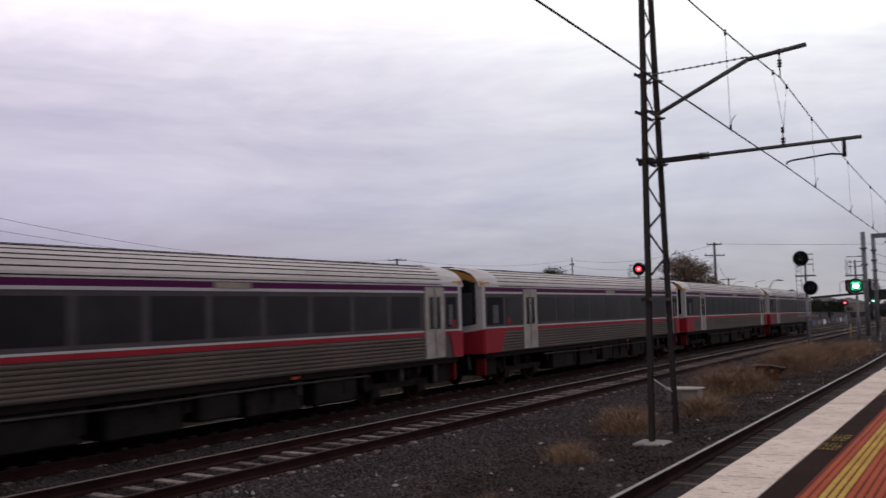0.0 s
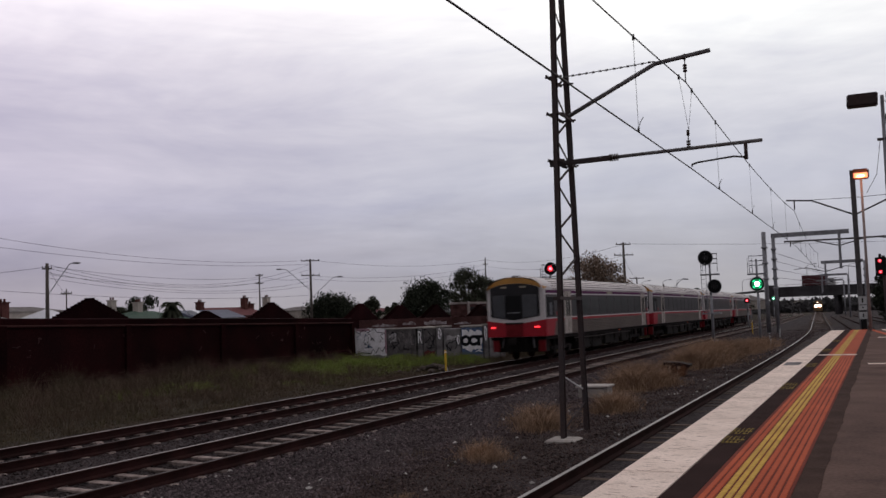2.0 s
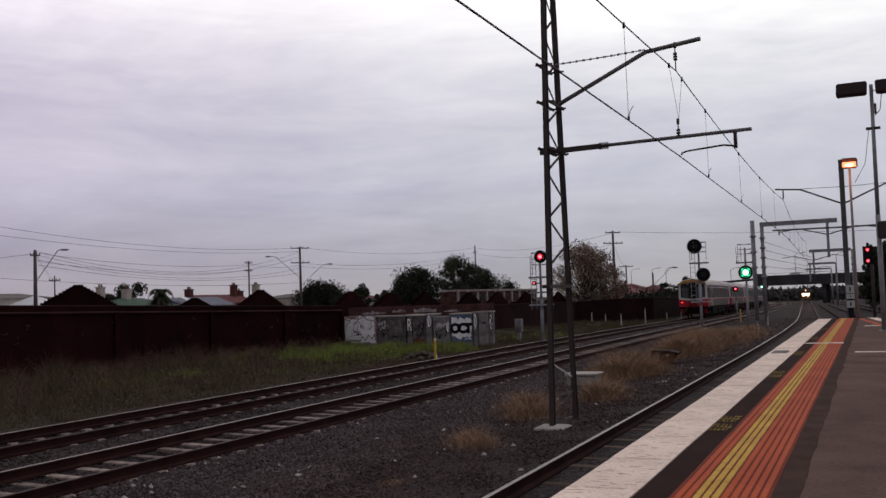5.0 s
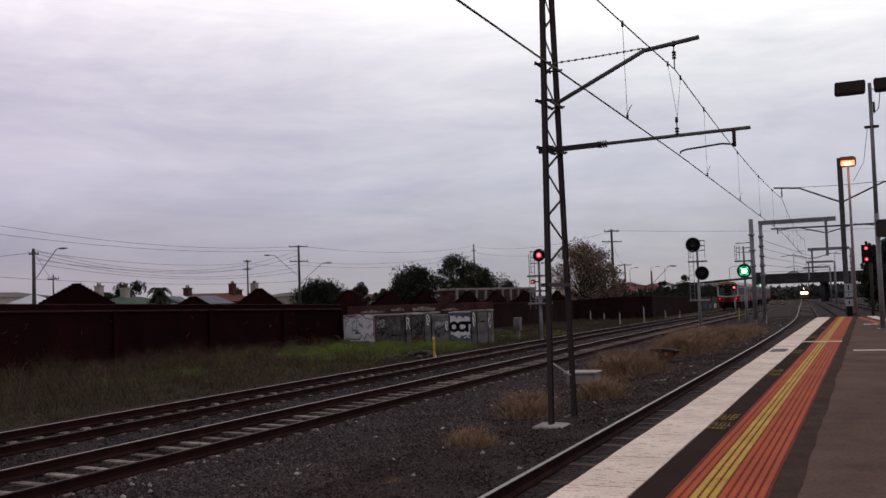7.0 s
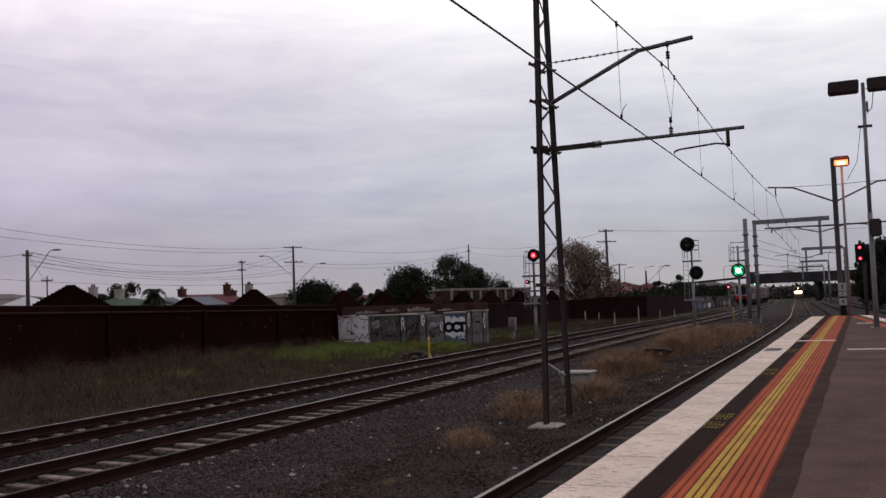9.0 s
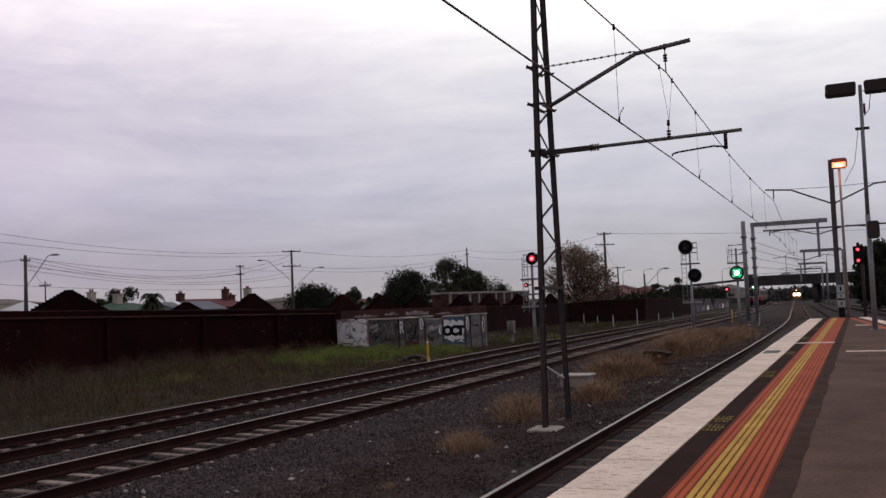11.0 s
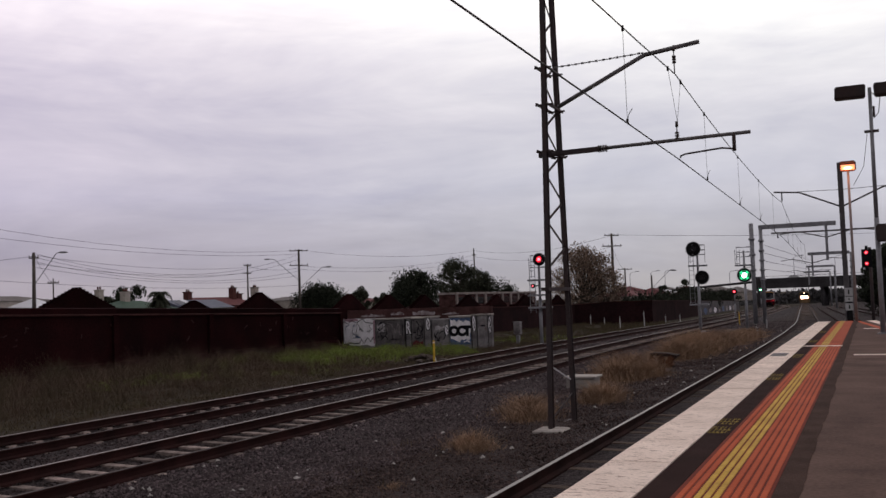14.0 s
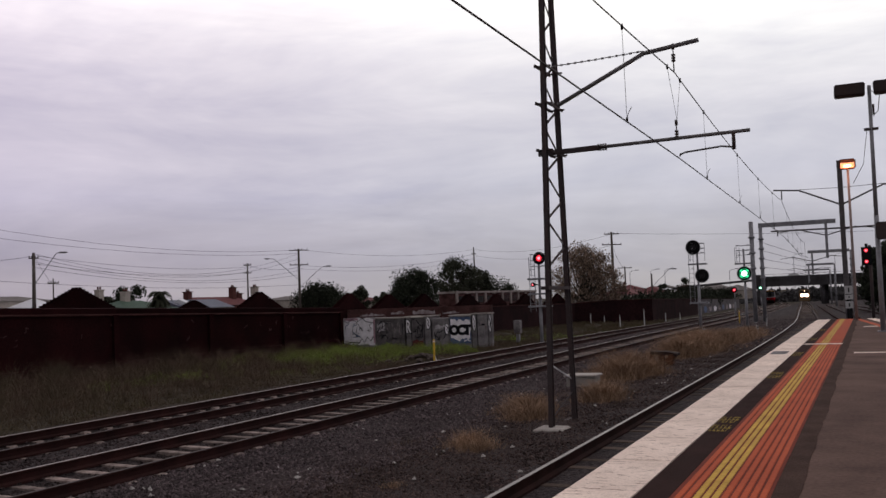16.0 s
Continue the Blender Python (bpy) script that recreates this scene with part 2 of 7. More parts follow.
ROOFBLUE = mat("blue grey roofing iron", (0.12, 0.13, 0.17), 0.6, scale=1, fine=6, var=0.25)
ROOFPALE = mat("pale zinc roof", (0.55, 0.56, 0.60), 0.5, scale=1, fine=6, var=0.15)
PLASTER = mat("cream render", (0.42, 0.38, 0.34), 0.9, scale=1, fine=10, var=0.25)
BRICKRED = mat("red brick", (0.11, 0.045, 0.04), 0.95, col2=(0.075, 0.032, 0.028), scale=2, fine=12, var=0.4)
GLASSDARK = mat("dark window glass", (0.010, 0.009, 0.010), 0.16, 0.0, scale=2, fine=4, bump=0, var=0.3, spec=0.35)
BRIDGEGREY = mat("dirty bridge concrete", (0.105, 0.100, 0.102), 0.9, col2=(0.070, 0.067, 0.068), scale=0.5, fine=4, var=0.4)
BRIDGEDARK = mat("soot-stained bridge concrete", (0.062, 0.058, 0.062), 0.9, col2=(0.038, 0.035, 0.037), scale=0.35, fine=3, var=0.45)
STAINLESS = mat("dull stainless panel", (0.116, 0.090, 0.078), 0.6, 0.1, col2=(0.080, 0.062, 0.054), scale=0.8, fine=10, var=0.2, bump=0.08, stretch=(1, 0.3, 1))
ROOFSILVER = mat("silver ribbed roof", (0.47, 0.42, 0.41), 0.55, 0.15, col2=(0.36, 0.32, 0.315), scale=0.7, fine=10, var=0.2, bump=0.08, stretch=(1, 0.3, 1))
# the paler blotches in this glass are reflections put into the colour
TRAINGLASS = mat("carriage window with reflections in its colour", (0.022, 0.019, 0.020), 0.4, col2=(0.010, 0.009, 0.010), scale=0.7, fine=3, bump=0, var=0.3, spec=0.15, rand=0.5)
TRAINBAND = mat("charcoal window band", (0.078, 0.068, 0.072), 0.6, scale=1, fine=8, bump=0, var=0.2, spec=0.1)
TRAINRED = mat("red train paint", (0.285, 0.014, 0.025), 0.6, scale=1, fine=12, bump=0, var=0.2, spec=0.15)
TRAINWHITE = mat("white train paint", (0.48, 0.45, 0.45), 0.55, scale=1, fine=12, bump=0, var=0.15)
TRAINPURPLE = mat("purple stripe", (0.088, 0.011, 0.068), 0.65, scale=1, fine=12, bump=0, var=0.2)
TRAINYELLOW = mat("grubby yellow paint", (0.45, 0.215, 0.035), 0.55, scale=2, fine=12, bump=0, var=0.3)
UNDER = mat("sooty underframe", (0.010, 0.008, 0.008), 0.9, col2=(0.016, 0.013, 0.012), scale=2, fine=14, var=0.4)
UNDERBOX = mat("grimy equipment box", (0.020, 0.017, 0.016), 0.9, col2=(0.011, 0.0095, 0.009), scale=2, fine=14, var=0.4)
UNDERPALE = mat("dusty grey bracket", (0.075, 0.066, 0.062), 0.9, col2=(0.035, 0.03, 0.029), scale=3, fine=14, var=0.4)
TAILLAMP = mat("lit red tail lamp", (0.5, 0.02, 0.02), 0.4, emit=(1.0, 0.03, 0.04), power=3.0, bump=0)
REDLIGHT = mat("lit red signal lens", (0.5, 0.01, 0.02), 0.4, emit=(1.0, 0.015, 0.04), power=1.3, bump=0)
REDCORE = mat("bright core of the red lens", (0.9, 0.3, 0.3), 0.4, emit=(1.0, 0.20, 0.25), power=2.6, bump=0)
GREENLIGHT = mat("lit green signal lens", (0.02, 0.4, 0.15), 0.4, emit=(0.02, 0.75, 0.28), power=1.3, bump=0)
GREENDEEP = mat("deep green lens rim", (0.01, 0.12, 0.05), 0.4, emit=(0.01, 0.30, 0.11), power=0.45, bump=0)
GREENCORE = mat("bright core of the green lens", (0.7, 1, 0.85), 0.4, emit=(0.6, 1.0, 0.8), power=6.0, bump=0)
SODIUM = mat("lit sodium lamp", (1.0, 0.6, 0.3), 0.4, emit=(1.0, 0.28, 0.13), power=1.5, bump=0)
SODIUMCORE = mat("hot core of the sodium lamp", (1.0, 0.8, 0.6), 0.4, emit=(1.0, 0.62, 0.40), power=4.0, bump=0)
HEADLAMP = mat("lit headlamp", (1, 0.9, 0.8), 0.4, emit=(1.0, 0.62, 0.45), power=7.0, bump=0)
BLACK = mat("matt black signal plate", (0.012, 0.012, 0.013), 0.7, bump=0)
ORANGEPOLE = mat("orange painted pole", (0.30, 0.25, 0.24), 0.6, scale=3, var=0.3)
SIGNWHITE = mat("white enamel plate", (0.45, 0.45, 0.45), 0.5, scale=4, var=0.2, bump=0)
YPOST = mat("yellow marker paint", (0.62, 0.40, 0.05), 0.6, scale=4, var=0.3)

# ---- mesh helpers ----


def box(bm, x0, x1, y0, y1, z0, z1):
    v = [bm.verts.new(p) for p in ((x0, y0, z0), (x1, y0, z0), (x1, y1, z0), (x0, y1, z0), (x0, y0, z1), (x1, y0, z1), (x1, y1, z1), (x0, y1, z1))]
    for f in ((3, 2, 1, 0), (4, 5, 6, 7), (0, 1, 5, 4), (1, 2, 6, 5), (2, 3, 7, 6), (3, 0, 4, 7)):
        bm.faces.new([v[i] for i in f])
    return v


def bar(bm, p, q, r, r2=None, seg=8, cap=True):
    """A round bar from p to q."""
    p, q = Vector(p), Vector(q)
    r2 = r if r2 is None else r2
    d = (q - p).normalized()
    a = d.orthogonal().normalized()
    b = d.cross(a)
    rings = []
    for c, rad in ((p, r), (q, r2)):
        rings.append([bm.verts.new(c + (a * math.cos(t) + b * math.sin(t)) * rad) for t in (2 * math.pi * i / seg for i in range(seg))])
    for i in range(seg):
        j = (i + 1) % seg
        bm.faces.new((rings[0][i], rings[0][j], rings[1][j], rings[1][i])).smooth = True
    if cap:
        bm.faces.new(rings[0][::-1])
        bm.faces.new(rings[1])


def beam(bm, p, q, w, h, up=(0, 0, 1)):
    """A square-section bar from p to q, w wide and h high."""
    p, q = Vector(p), Vector(q)
    d = (q - p).normalized()
    s = d.cross(Vector(up))
    if s.length < 1e-4:
        s = d.cross(Vector((1, 0, 0)))
    s.normalize()
    u = s.cross(d)
    v = [bm.verts.new(c + s * (a * w / 2) + u * (b * h / 2)) for c in (p, q) for a, b in ((-1, -1), (1, -1), (1, 1), (-1, 1))]
    for f in ((3, 2, 1, 0), (4, 5, 6, 7), (0, 1, 5, 4), (1, 2, 6, 5), (2, 3, 7, 6), (3, 0, 4, 7)):
        bm.faces.new([v[i] for i in f])


def line(bm, pts, r, seg=6):
    """One connected tube along a row of points."""
    pts = [Vector(p) for p in pts]
    rings, side = [], None
    for i, p in enumerate(pts):
        d = (pts[min(i + 1, len(pts) - 1)] - pts[max(i - 1, 0)])
        d = d.normalized() if d.length > 1e-9 else Vector((0, 0, 1))
        a = d.orthogonal() if side is None else side - d * side.dot(d)
        a.normalize()
        side = a
        b = d.cross(a)
        rings.append([bm.verts.new(p + (a * math.cos(t) + b * math.sin(t)) * r) for t in (2 * math.pi * k / seg for k in range(seg))])
    for u, v in zip(rings[:-1], rings[1:]):
        for k in range(seg):
            j = (k + 1) % seg
            bm.faces.new((u[k], u[j], v[j], v[k])).smooth = True


def sweep(bm, rings, close=True, caps=False):
    """Skin a list of rings of points."""
    vs = [[bm.verts.new(p) for p in r] for r in rings]
    n = len(vs[0])
    for a, b in zip(vs[:-1], vs[1:]):
        for i in range(n if close else n - 1):
            j = (i + 1) % n
            bm.faces.new((a[i], a[j], b[j], b[i]))
    if caps:
        bm.faces.new(vs[0][::-1])
        bm.faces.new(vs[-1])


def mesh(name, bm, *materials):
    bmesh.ops.recalc_face_normals(bm, faces=bm.faces)
    me = bpy.data.meshes.new(name)
    bm.to_mesh(me)
    bm.free()
    for m in materials:
        me.materials.append(m)
    return me


def part(name, bm, material, parent, label=""):
    ob = new(name, mesh(name, bm, material))
    ob.parent = parent
    return tagged(ob, label)


def solo(name, bm, material, label, category, group="", kind=""):
    return tagged(new(name, mesh(name, bm, material)), label, category, group, kind)


def thing(name, m, label, category, group="", kind=""):
    ob = new(name)
    ob.matrix_world = m
    ob.empty_display_size = 0.2
    return tagged(ob, label, category, group, kind)


def stuff(name, verts, faces, material, label, category):
    me = bpy.data.meshes.new(name)
    me.from_pydata(verts, [], faces)
    me.materials.append(material)
    return tagged(new(name, me), label, category, kind="stuff")


# ---- the plan: three tracks along y, bending away beyond the platform ----
def dip(y):
    return 0.0 if y < 35 else -0.0085 * (y - 35) ** 2 / 80 if y < 75 else -0.0085 * (min(y, 420) - 55)


def bend_near(y):
    return 0 if y < 35 else 0.0597 * (y - 35) ** 2 / 110 if y < 90 else 0.0597 * (y - 62.5)


def bend_far(y):
    return 0 if y < 33 else (y - 33) ** 2 / 4450 if y < 135 else 2.338 + 0.0458 * (y - 135) + 0.0003 * max(0.0, y - 215) ** 2


TRACKS = {"near": (-3.55, bend_near), "middle": (-11.50, bend_far), "far": (-15.38, bend_far)}


def centre(track, y):
    x, f = TRACKS[track]
    return x - f(y)


def heading(track, y):
    return math.degrees(math.atan2(centre(track, y - 1) - centre(track, y + 1), 2.0))

# ---- ground ----


def ground_z(x, y):
    z = dip(y) - 0.20
    if x < -17.4:
        z += -0.12 * min(1, (-17.4 - x) / 2) + 0.012 * min(20, max(0, -19.4 - x))
    for c, up_by in ((-15.38, -0.035), (-11.5, -0.045)):
        d = abs(x - c + bend_far(y))
        if d < 0.7:
            z += up_by
    if -10.2 < x < -5.2 and y < 90:
        z -= 0.06 * math.sin((x + 10.2) / 5.0 * math.pi)
    return z


def spread(*stretches):
    out = []
    for a, b, step in stretches:
        n = max(1, round((b - a) / step))
        out += [a + (b - a) * i / n for i in range(n)]
    return out + [stretches[-1][1]]


gx = spread((-3000, -400, 400), (-400, -60, 40), (-60, -32, 4), (-32, 8, 0.4), (8, 60, 6), (60, 400, 60), (400, 3000, 500))
gy = spread((-400, -20, 60), (-20, 4, 2), (4, 60, 0.5), (60, 120, 1.5), (120, 420, 6), (420, 3600, 300))
gverts = [(x, y, ground_z(x, y) + (noise.noise((x * 0.9, y * 0.9, 3)) * 0.025 if abs(x + 8) < 26 and 0 < y < 130 else 0)) for y in gy for x in gx]
gw = len(gx)
gfaces = [(j * gw + i, j * gw + i + 1, (j + 1) * gw + i + 1, (j + 1) * gw + i) for j in range(len(gy) - 1) for i in range(gw - 1)]
gme = bpy.data.meshes.new("ground")
gme.from_pydata(gverts, [], gfaces)
# ballast by the tracks, dirt between them, weedy soil beyond
GROUND = mat("railway ballast", (0.042, 0.033, 0.034), 0.92, col2=(0.028, 0.022, 0.0225), scale=0.5, fine=9, var=0.4, cells=23, bump=0.9)
gn, gl = GROUND.node_tree.nodes, GROUND.node_tree.links
gb = gn["Principled BSDF"]
gsrc = gb.inputs["Base Color"].links[0].from_socket
gtc, gsep, gnz = gn.new("ShaderNodeTexCoord"), gn.new("ShaderNodeSeparateXYZ"), gn.new("ShaderNodeTexNoise")
gnz.inputs["Scale"].default_value, gnz.inputs["Detail"].default_value = 0.55, 6
gl.new(gtc.outputs["Object"], gsep.inputs[0])
gl.new(gtc.outputs["Object"], gnz.inputs["Vector"])
gadd = gn.new("ShaderNodeMath")
gadd.operation = "MULTIPLY_ADD"
gadd.inputs[1].default_value = 3.4
gl.new(gnz.outputs["Fac"], gadd.inputs[0])
gl.new(gsep.outputs[0], gadd.inputs[2])


def zone(lo, hi, value):
    r = gn.new("ShaderNodeMapRange")
    r.interpolation_type = "SMOOTHSTEP"
    r.inputs["From Min"].default_value, r.inputs["From Max"].default_value = lo, hi
    gl.new(value, r.inputs["Value"])
    return r.outputs[0]


def blend(fac, a, colour):
    m = gn.new("ShaderNodeMix")
    m.data_type = "RGBA"
    gl.new(fac, m.inputs[0])
    gl.new(a, m.inputs[6])
    m.inputs[7].default_value = (*colour, 1)
    return m.outputs[2]


gdirt = gn.new("ShaderNodeMath")
gdirt.operation = "MULTIPLY"
gl.new(zone(-8.6, -6.2, gadd.outputs[0]), gdirt.inputs[0])
gl.new(zone(-2.6, -4.0, gadd.outputs[0]), gdirt.inputs[1])
ghalf = gn.new("ShaderNodeMath")
ghalf.operation = "MULTIPLY"
ghalf.inputs[1].default_value = 0.8
gl.new(gdirt.outputs[0], ghalf.inputs[0])
gcol = blend(ghalf.outputs[0], gsrc, (0.032, 0.0215, 0.0195))
gcol = blend(zone(-15.2, -17.0, gadd.outputs[0]), gcol, (0.034, 0.026, 0.017))
gl.new(gcol, gb.inputs["Base Color"])
gme.materials.append(GROUND)
for p in gme.polygons:
    p.use_smooth = True
tagged(new("ground", gme), "dark grey ballast and weedy railway land", "ground", kind="structure")

# ---- loose ballast ----


def stones(name, n, x0, x1, y0, y1, size, label, seed, material):
    rnd = random.Random(seed)
    vs, fs = [], []
    while n:
        x, y = rnd.uniform(x0, x1), y0 + (y1 - y0) * rnd.random() ** 1.6
        n -= 1
        s = size * rnd.uniform(0.5, 1.25)
        z = ground_z(x, y) + s * 0.25
        k = len(vs)
        a = rnd.uniform(0, 6.28)
        for i in range(4):
            t = a + i * 1.571 + rnd.uniform(-0.4, 0.4)
            vs.append((x + s * math.cos(t) * rnd.uniform(0.7, 1.1), y + s * math.sin(t) * rnd.uniform(0.7, 1.1), z + s * rnd.uniform(-0.35, 0.2)))
        vs.append((x + s * rnd.uniform(-0.3, 0.3), y + s * rnd.uniform(-0.3, 0.3), z + s * rnd.uniform(0.45, 0.8)))
        vs.append((x, y, z - s * 0.6))
        for i in range(4):
            j = (i + 1) % 4
            fs += [(k + i, k + j, k + 4), (k + j, k + i, k + 5)]
    return stuff(name, vs, fs, material, label, "ballast")


stones("ballast_stones", 30000, -10.6, -7.4, 8, 48, 0.031, "loose dark grey ballast stones beside the tracks", 3, STONE)
stones("ballast_stones", 26000, -8.2, -4.7, 8, 48, 0.030, "loose rusty brown ballast stones near the platform track", 9, STONEBROWN)
stones("ballast_stones", 9000, -14.4, -12.4, 8, 42, 0.034, "loose dark grey ballast stones between the two tracks", 4, STONESHADED)
stones("ballast_stones", 5000, -16.15, -14.6, 8, 40, 0.034, "oily ballast stones with painted shade in the far track", 41, STONEOILSHADE)
stones("ballast_stones", 5000, -12.25, -10.75, 8, 36, 0.034, "oily ballast stones with painted shade in the middle track", 42, STONEOILSHADE)
stones("ballast_stones", 2500, -17.5, -16.3, 10, 45, 0.038, "dark ballast stones on the far shoulder", 43, STONEBROWN)
stones("ballast_stones", 9000, -17.5, -4.6, 46, 95, 0.062, "loose dark grey ballast stones further along the line", 5, STONE)
PALESTONE = mat("pale litter stone", (0.40, 0.38, 0.36), 0.9)
stones("pale_stones", 190, -10.4, -4.9, 10, 80, 0.05, "scattered pale stones and litter on ballast", 6, PALESTONE)

# ---- tracks ----


def railway(track, y0, y1, label, sleeper_mat, cover, dull, shape):
    tr = thing("railway_track", pose(0, 0, 0), label, "railway track", "tracks beside the platform")
    ys = spread((y0, 30, 6), (30, 160, 2.5), (160, y1, 10))
    prof = [(-0.075, -0.20), (0.075, -0.20), (0.075, -0.165), (0.014, -0.135), (0.014, -0.045), (0.036, -0.035), (0.036, -0.004), (-0.036, -0.004),
            (-0.036, -0.035), (-0.014, -0.045), (-0.014, -0.135), (-0.075, -0.165)]
    for side in (-0.835, 0.835):
        bm = bmesh.new()
        sweep(bm, [[(centre(track, y) + side + px, y, dip(y) + pz) for px, pz in prof] for y in ys], caps=True)
        rail = part("rail", bm, RUSTRAIL, tr)
        bm = bmesh.new()
        sweep(bm, [[(centre(track, y) + side + px, y, dip(y) + pz) for px, pz in ((-0.034, -0.003), (0.034, -0.003), (0.028, 0.002), (-0.028, 0.002))] for y in ys], caps=True)
        # the highlight is painted on the left rail only; the right one stays dull
        part("rail_head", bm, dull if side < 0 else RAILDULL, rail, "worn rail head, sheen painted on left rails")
    bm = bmesh.new()
    sweep(bm, [[(x, -0.12, -0.14), (x, -0.095, top), (x, 0.095, top), (x, 0.12, -0.14)] for x, top in [(-x, top) for x, top in shape] + shape[-2::-1]], caps=True)
    me = mesh("sleeper", bm, sleeper_mat)
    rnd = random.Random(len(track))
    y = y0 + 0.3
    far = bmesh.new()
    while y < y1 - 1:
        x, z = centre(track, y), dip(y) - 0.185 - cover * rnd.random()
        if y < 125:
            ob = new("sleeper", me)
            ob.parent = tr
            ob.location = (x + rnd.uniform(-0.03, 0.03), y + rnd.uniform(-0.03, 0.03), z)
            ob.rotation_euler = (0, rnd.uniform(-0.006, 0.006), radians(heading(track, y)) + rnd.uniform(-0.012, 0.012))
        else:
            box(far, x - 1.3, x + 1.3, y - 0.12, y + 0.12, z - 0.1, z)
        y += 0.66
    tagged(part("sleepers", far, sleeper_mat, tr), kind="stuff")
    return tr


railway("near", -12, 420, "platform track with a worn rail on timber sleepers", TIMBER, 0.02, RAILTOP, [(1.2, -0.01), (1.0, 0), (0.7, 0), (0.4, -0.004), (0, -0.006)])
railway("middle", -12, 420, "middle track on pale concrete sleepers in ballast", SLEEPER, 0.02, RAILSHEEN, [(1.2, -0.06), (1.06, -0.01), (1.03, 0.016), (0.95, 0.016), (0.90, 0.0), (0.72, 0.004), (0.42, -0.01), (0, -0.02)])
railway("far", -12, 420, "far track on ballast-covered concrete sleepers", SLEEPER, 0.022, RAILSHEEN, [(1.2, -0.06), (1.04, -0.01), (1.02, 0.018), (0.95, 0.018), (0.90, -0.02), (0.74, 0.0), (0.62, 0.004), (0.56, -0.06), (0, -0.06)])

# the line on the other side of the platform
def side_rail(y):
    return 1.55 + (36 - y) * 0.105 if y < 41 else 1.0 - 0.0818 * (y - 41) if y < 81 else -2.27 - 0.0615 * (y - 81)


for shift, label in ((lambda y: 0.0, "rusty side track curving in behind the platform end"), (lambda y: 4.6 - 0.004 * (y - 60), "rusty outer side track beyond the platform")):
    side_track = thing("railway_track", pose(0, 0, 0), label, "railway track", "tracks beside the platform")
    for off in (0, 1.67):
        bm = bmesh.new()
        sweep(bm, [[(side_rail(y) + shift(y) + off + px, y, dip(y) + pz) for px, pz in ((-0.035, -0.16), (0.035, -0.16), (0.035, 0), (-0.035, 0))] for y in spread((-5, 200, 5))], caps=True)
        part("rail", bm, RUSTRAIL, side_track)

# ---- platform ----
PT = 1.071
PEND = 41.3


def far_edge(y):
    return 0.35 + (36.0 - y) * 0.105 + 0.35


platform = thing("platform", pose(0, 0, 0), "asphalt railway platform with a white painted edge", "platform", kind="structure")
bm = bmesh.new()
ring = [(-1.86, -14), (-1.86, PEND - 0.3), (far_edge(PEND) - 0.3, PEND - 0.3), (far_edge(-14), -14)]
sweep(bm, [[(x, y, -0.3) for x, y in ring], [(x, y, PT - 0.14) for x, y in ring]], caps=True)
part("platform_wall", bm, BRIDGEGREY, platform, "grimy concrete platform face")
bm = bmesh.new()
ring = [(-1.5, -14), (-1.5, PEND), (far_edge(PEND), PEND), (far_edge(-14), -14)]
sweep(bm, [[(x, y, PT - 0.14) for x, y in ring], [(x, y, PT) for x, y in ring]], caps=True)
part("asphalt", bm, ASPHALT, platform, "dark worn asphalt surface")
bm = bmesh.new()
box(bm, -1.497, -1.275, -14, PEND - 0.02, PT, PT + 0.004)
part("dark_strip", bm, DARKSTRIP, platform, "dark strip beside the white edge")
bm = bmesh.new()
v = box(bm, -2.0, -1.503, 0, 1.197, PT - 0.14, PT + 0.006)
for i in (4, 5, 6, 7):
    v[i].co.x += 0.008 if v[i].co.x < -1.8 else 0
coping_mesh = mesh("coping_slab", bm, WHITEPAINT)
rnd = random.Random(5)
for i in range(46):
    ob = new("coping_slab", coping_mesh)
    ob.parent = platform
    ob.location = (rnd.uniform(-0.006, 0.004), -14 + 1.2 * i, rnd.uniform(-0.003, 0.003))
# tactile strip with raised ribs
bm = bmesh.new()
box(bm, -1.268, -0.655, -14, PEND - 0.02, PT, PT + 0.006)
strip = part("tactile_strip", bm, TACTDARK, platform, "orange tactile warning strip")
for i in range(10):
    x = -1.235 + i * 0.0572
    lit = 2 <= i <= 4
    bm = bmesh.new()
    v = box(bm, x, x + 0.042, -14, PEND - 0.02, PT + 0.006, PT + 0.011)
    for k in (4, 5, 6, 7):
        v[k].co.x += 0.003 if v[k].co.x < x + 0.01 else -0.003
    part("rib", bm, YELLOW if lit else TACTILE, strip, "yellow raised line" if lit else "")
bm = bmesh.new()
ring = [(-0.652, PEND - 0.03)] + [(-0.49 + 0.03 * noise.noise((0, y * 0.5, 7)) + 0.02 * noise.noise((0, y * 2.3, 2)) + 0.02 * noise.noise((0, y * 6.3, 5)), y) for y in [PEND - 0.03 - 55.0 * k / 260 for k in range(261)]] + [(-0.652, -14)]
sweep(bm, [[(x, y, z) for x, y in ring] for z in (PT + 0.001, PT + 0.004)], caps=True)
part("asphalt_joint", bm, mat("dark bitumen seal", (0.064, 0.040, 0.033), 0.9, spec=0.02, scale=3, fine=50, var=0.35), platform, "dark seal beside the tactile strip")
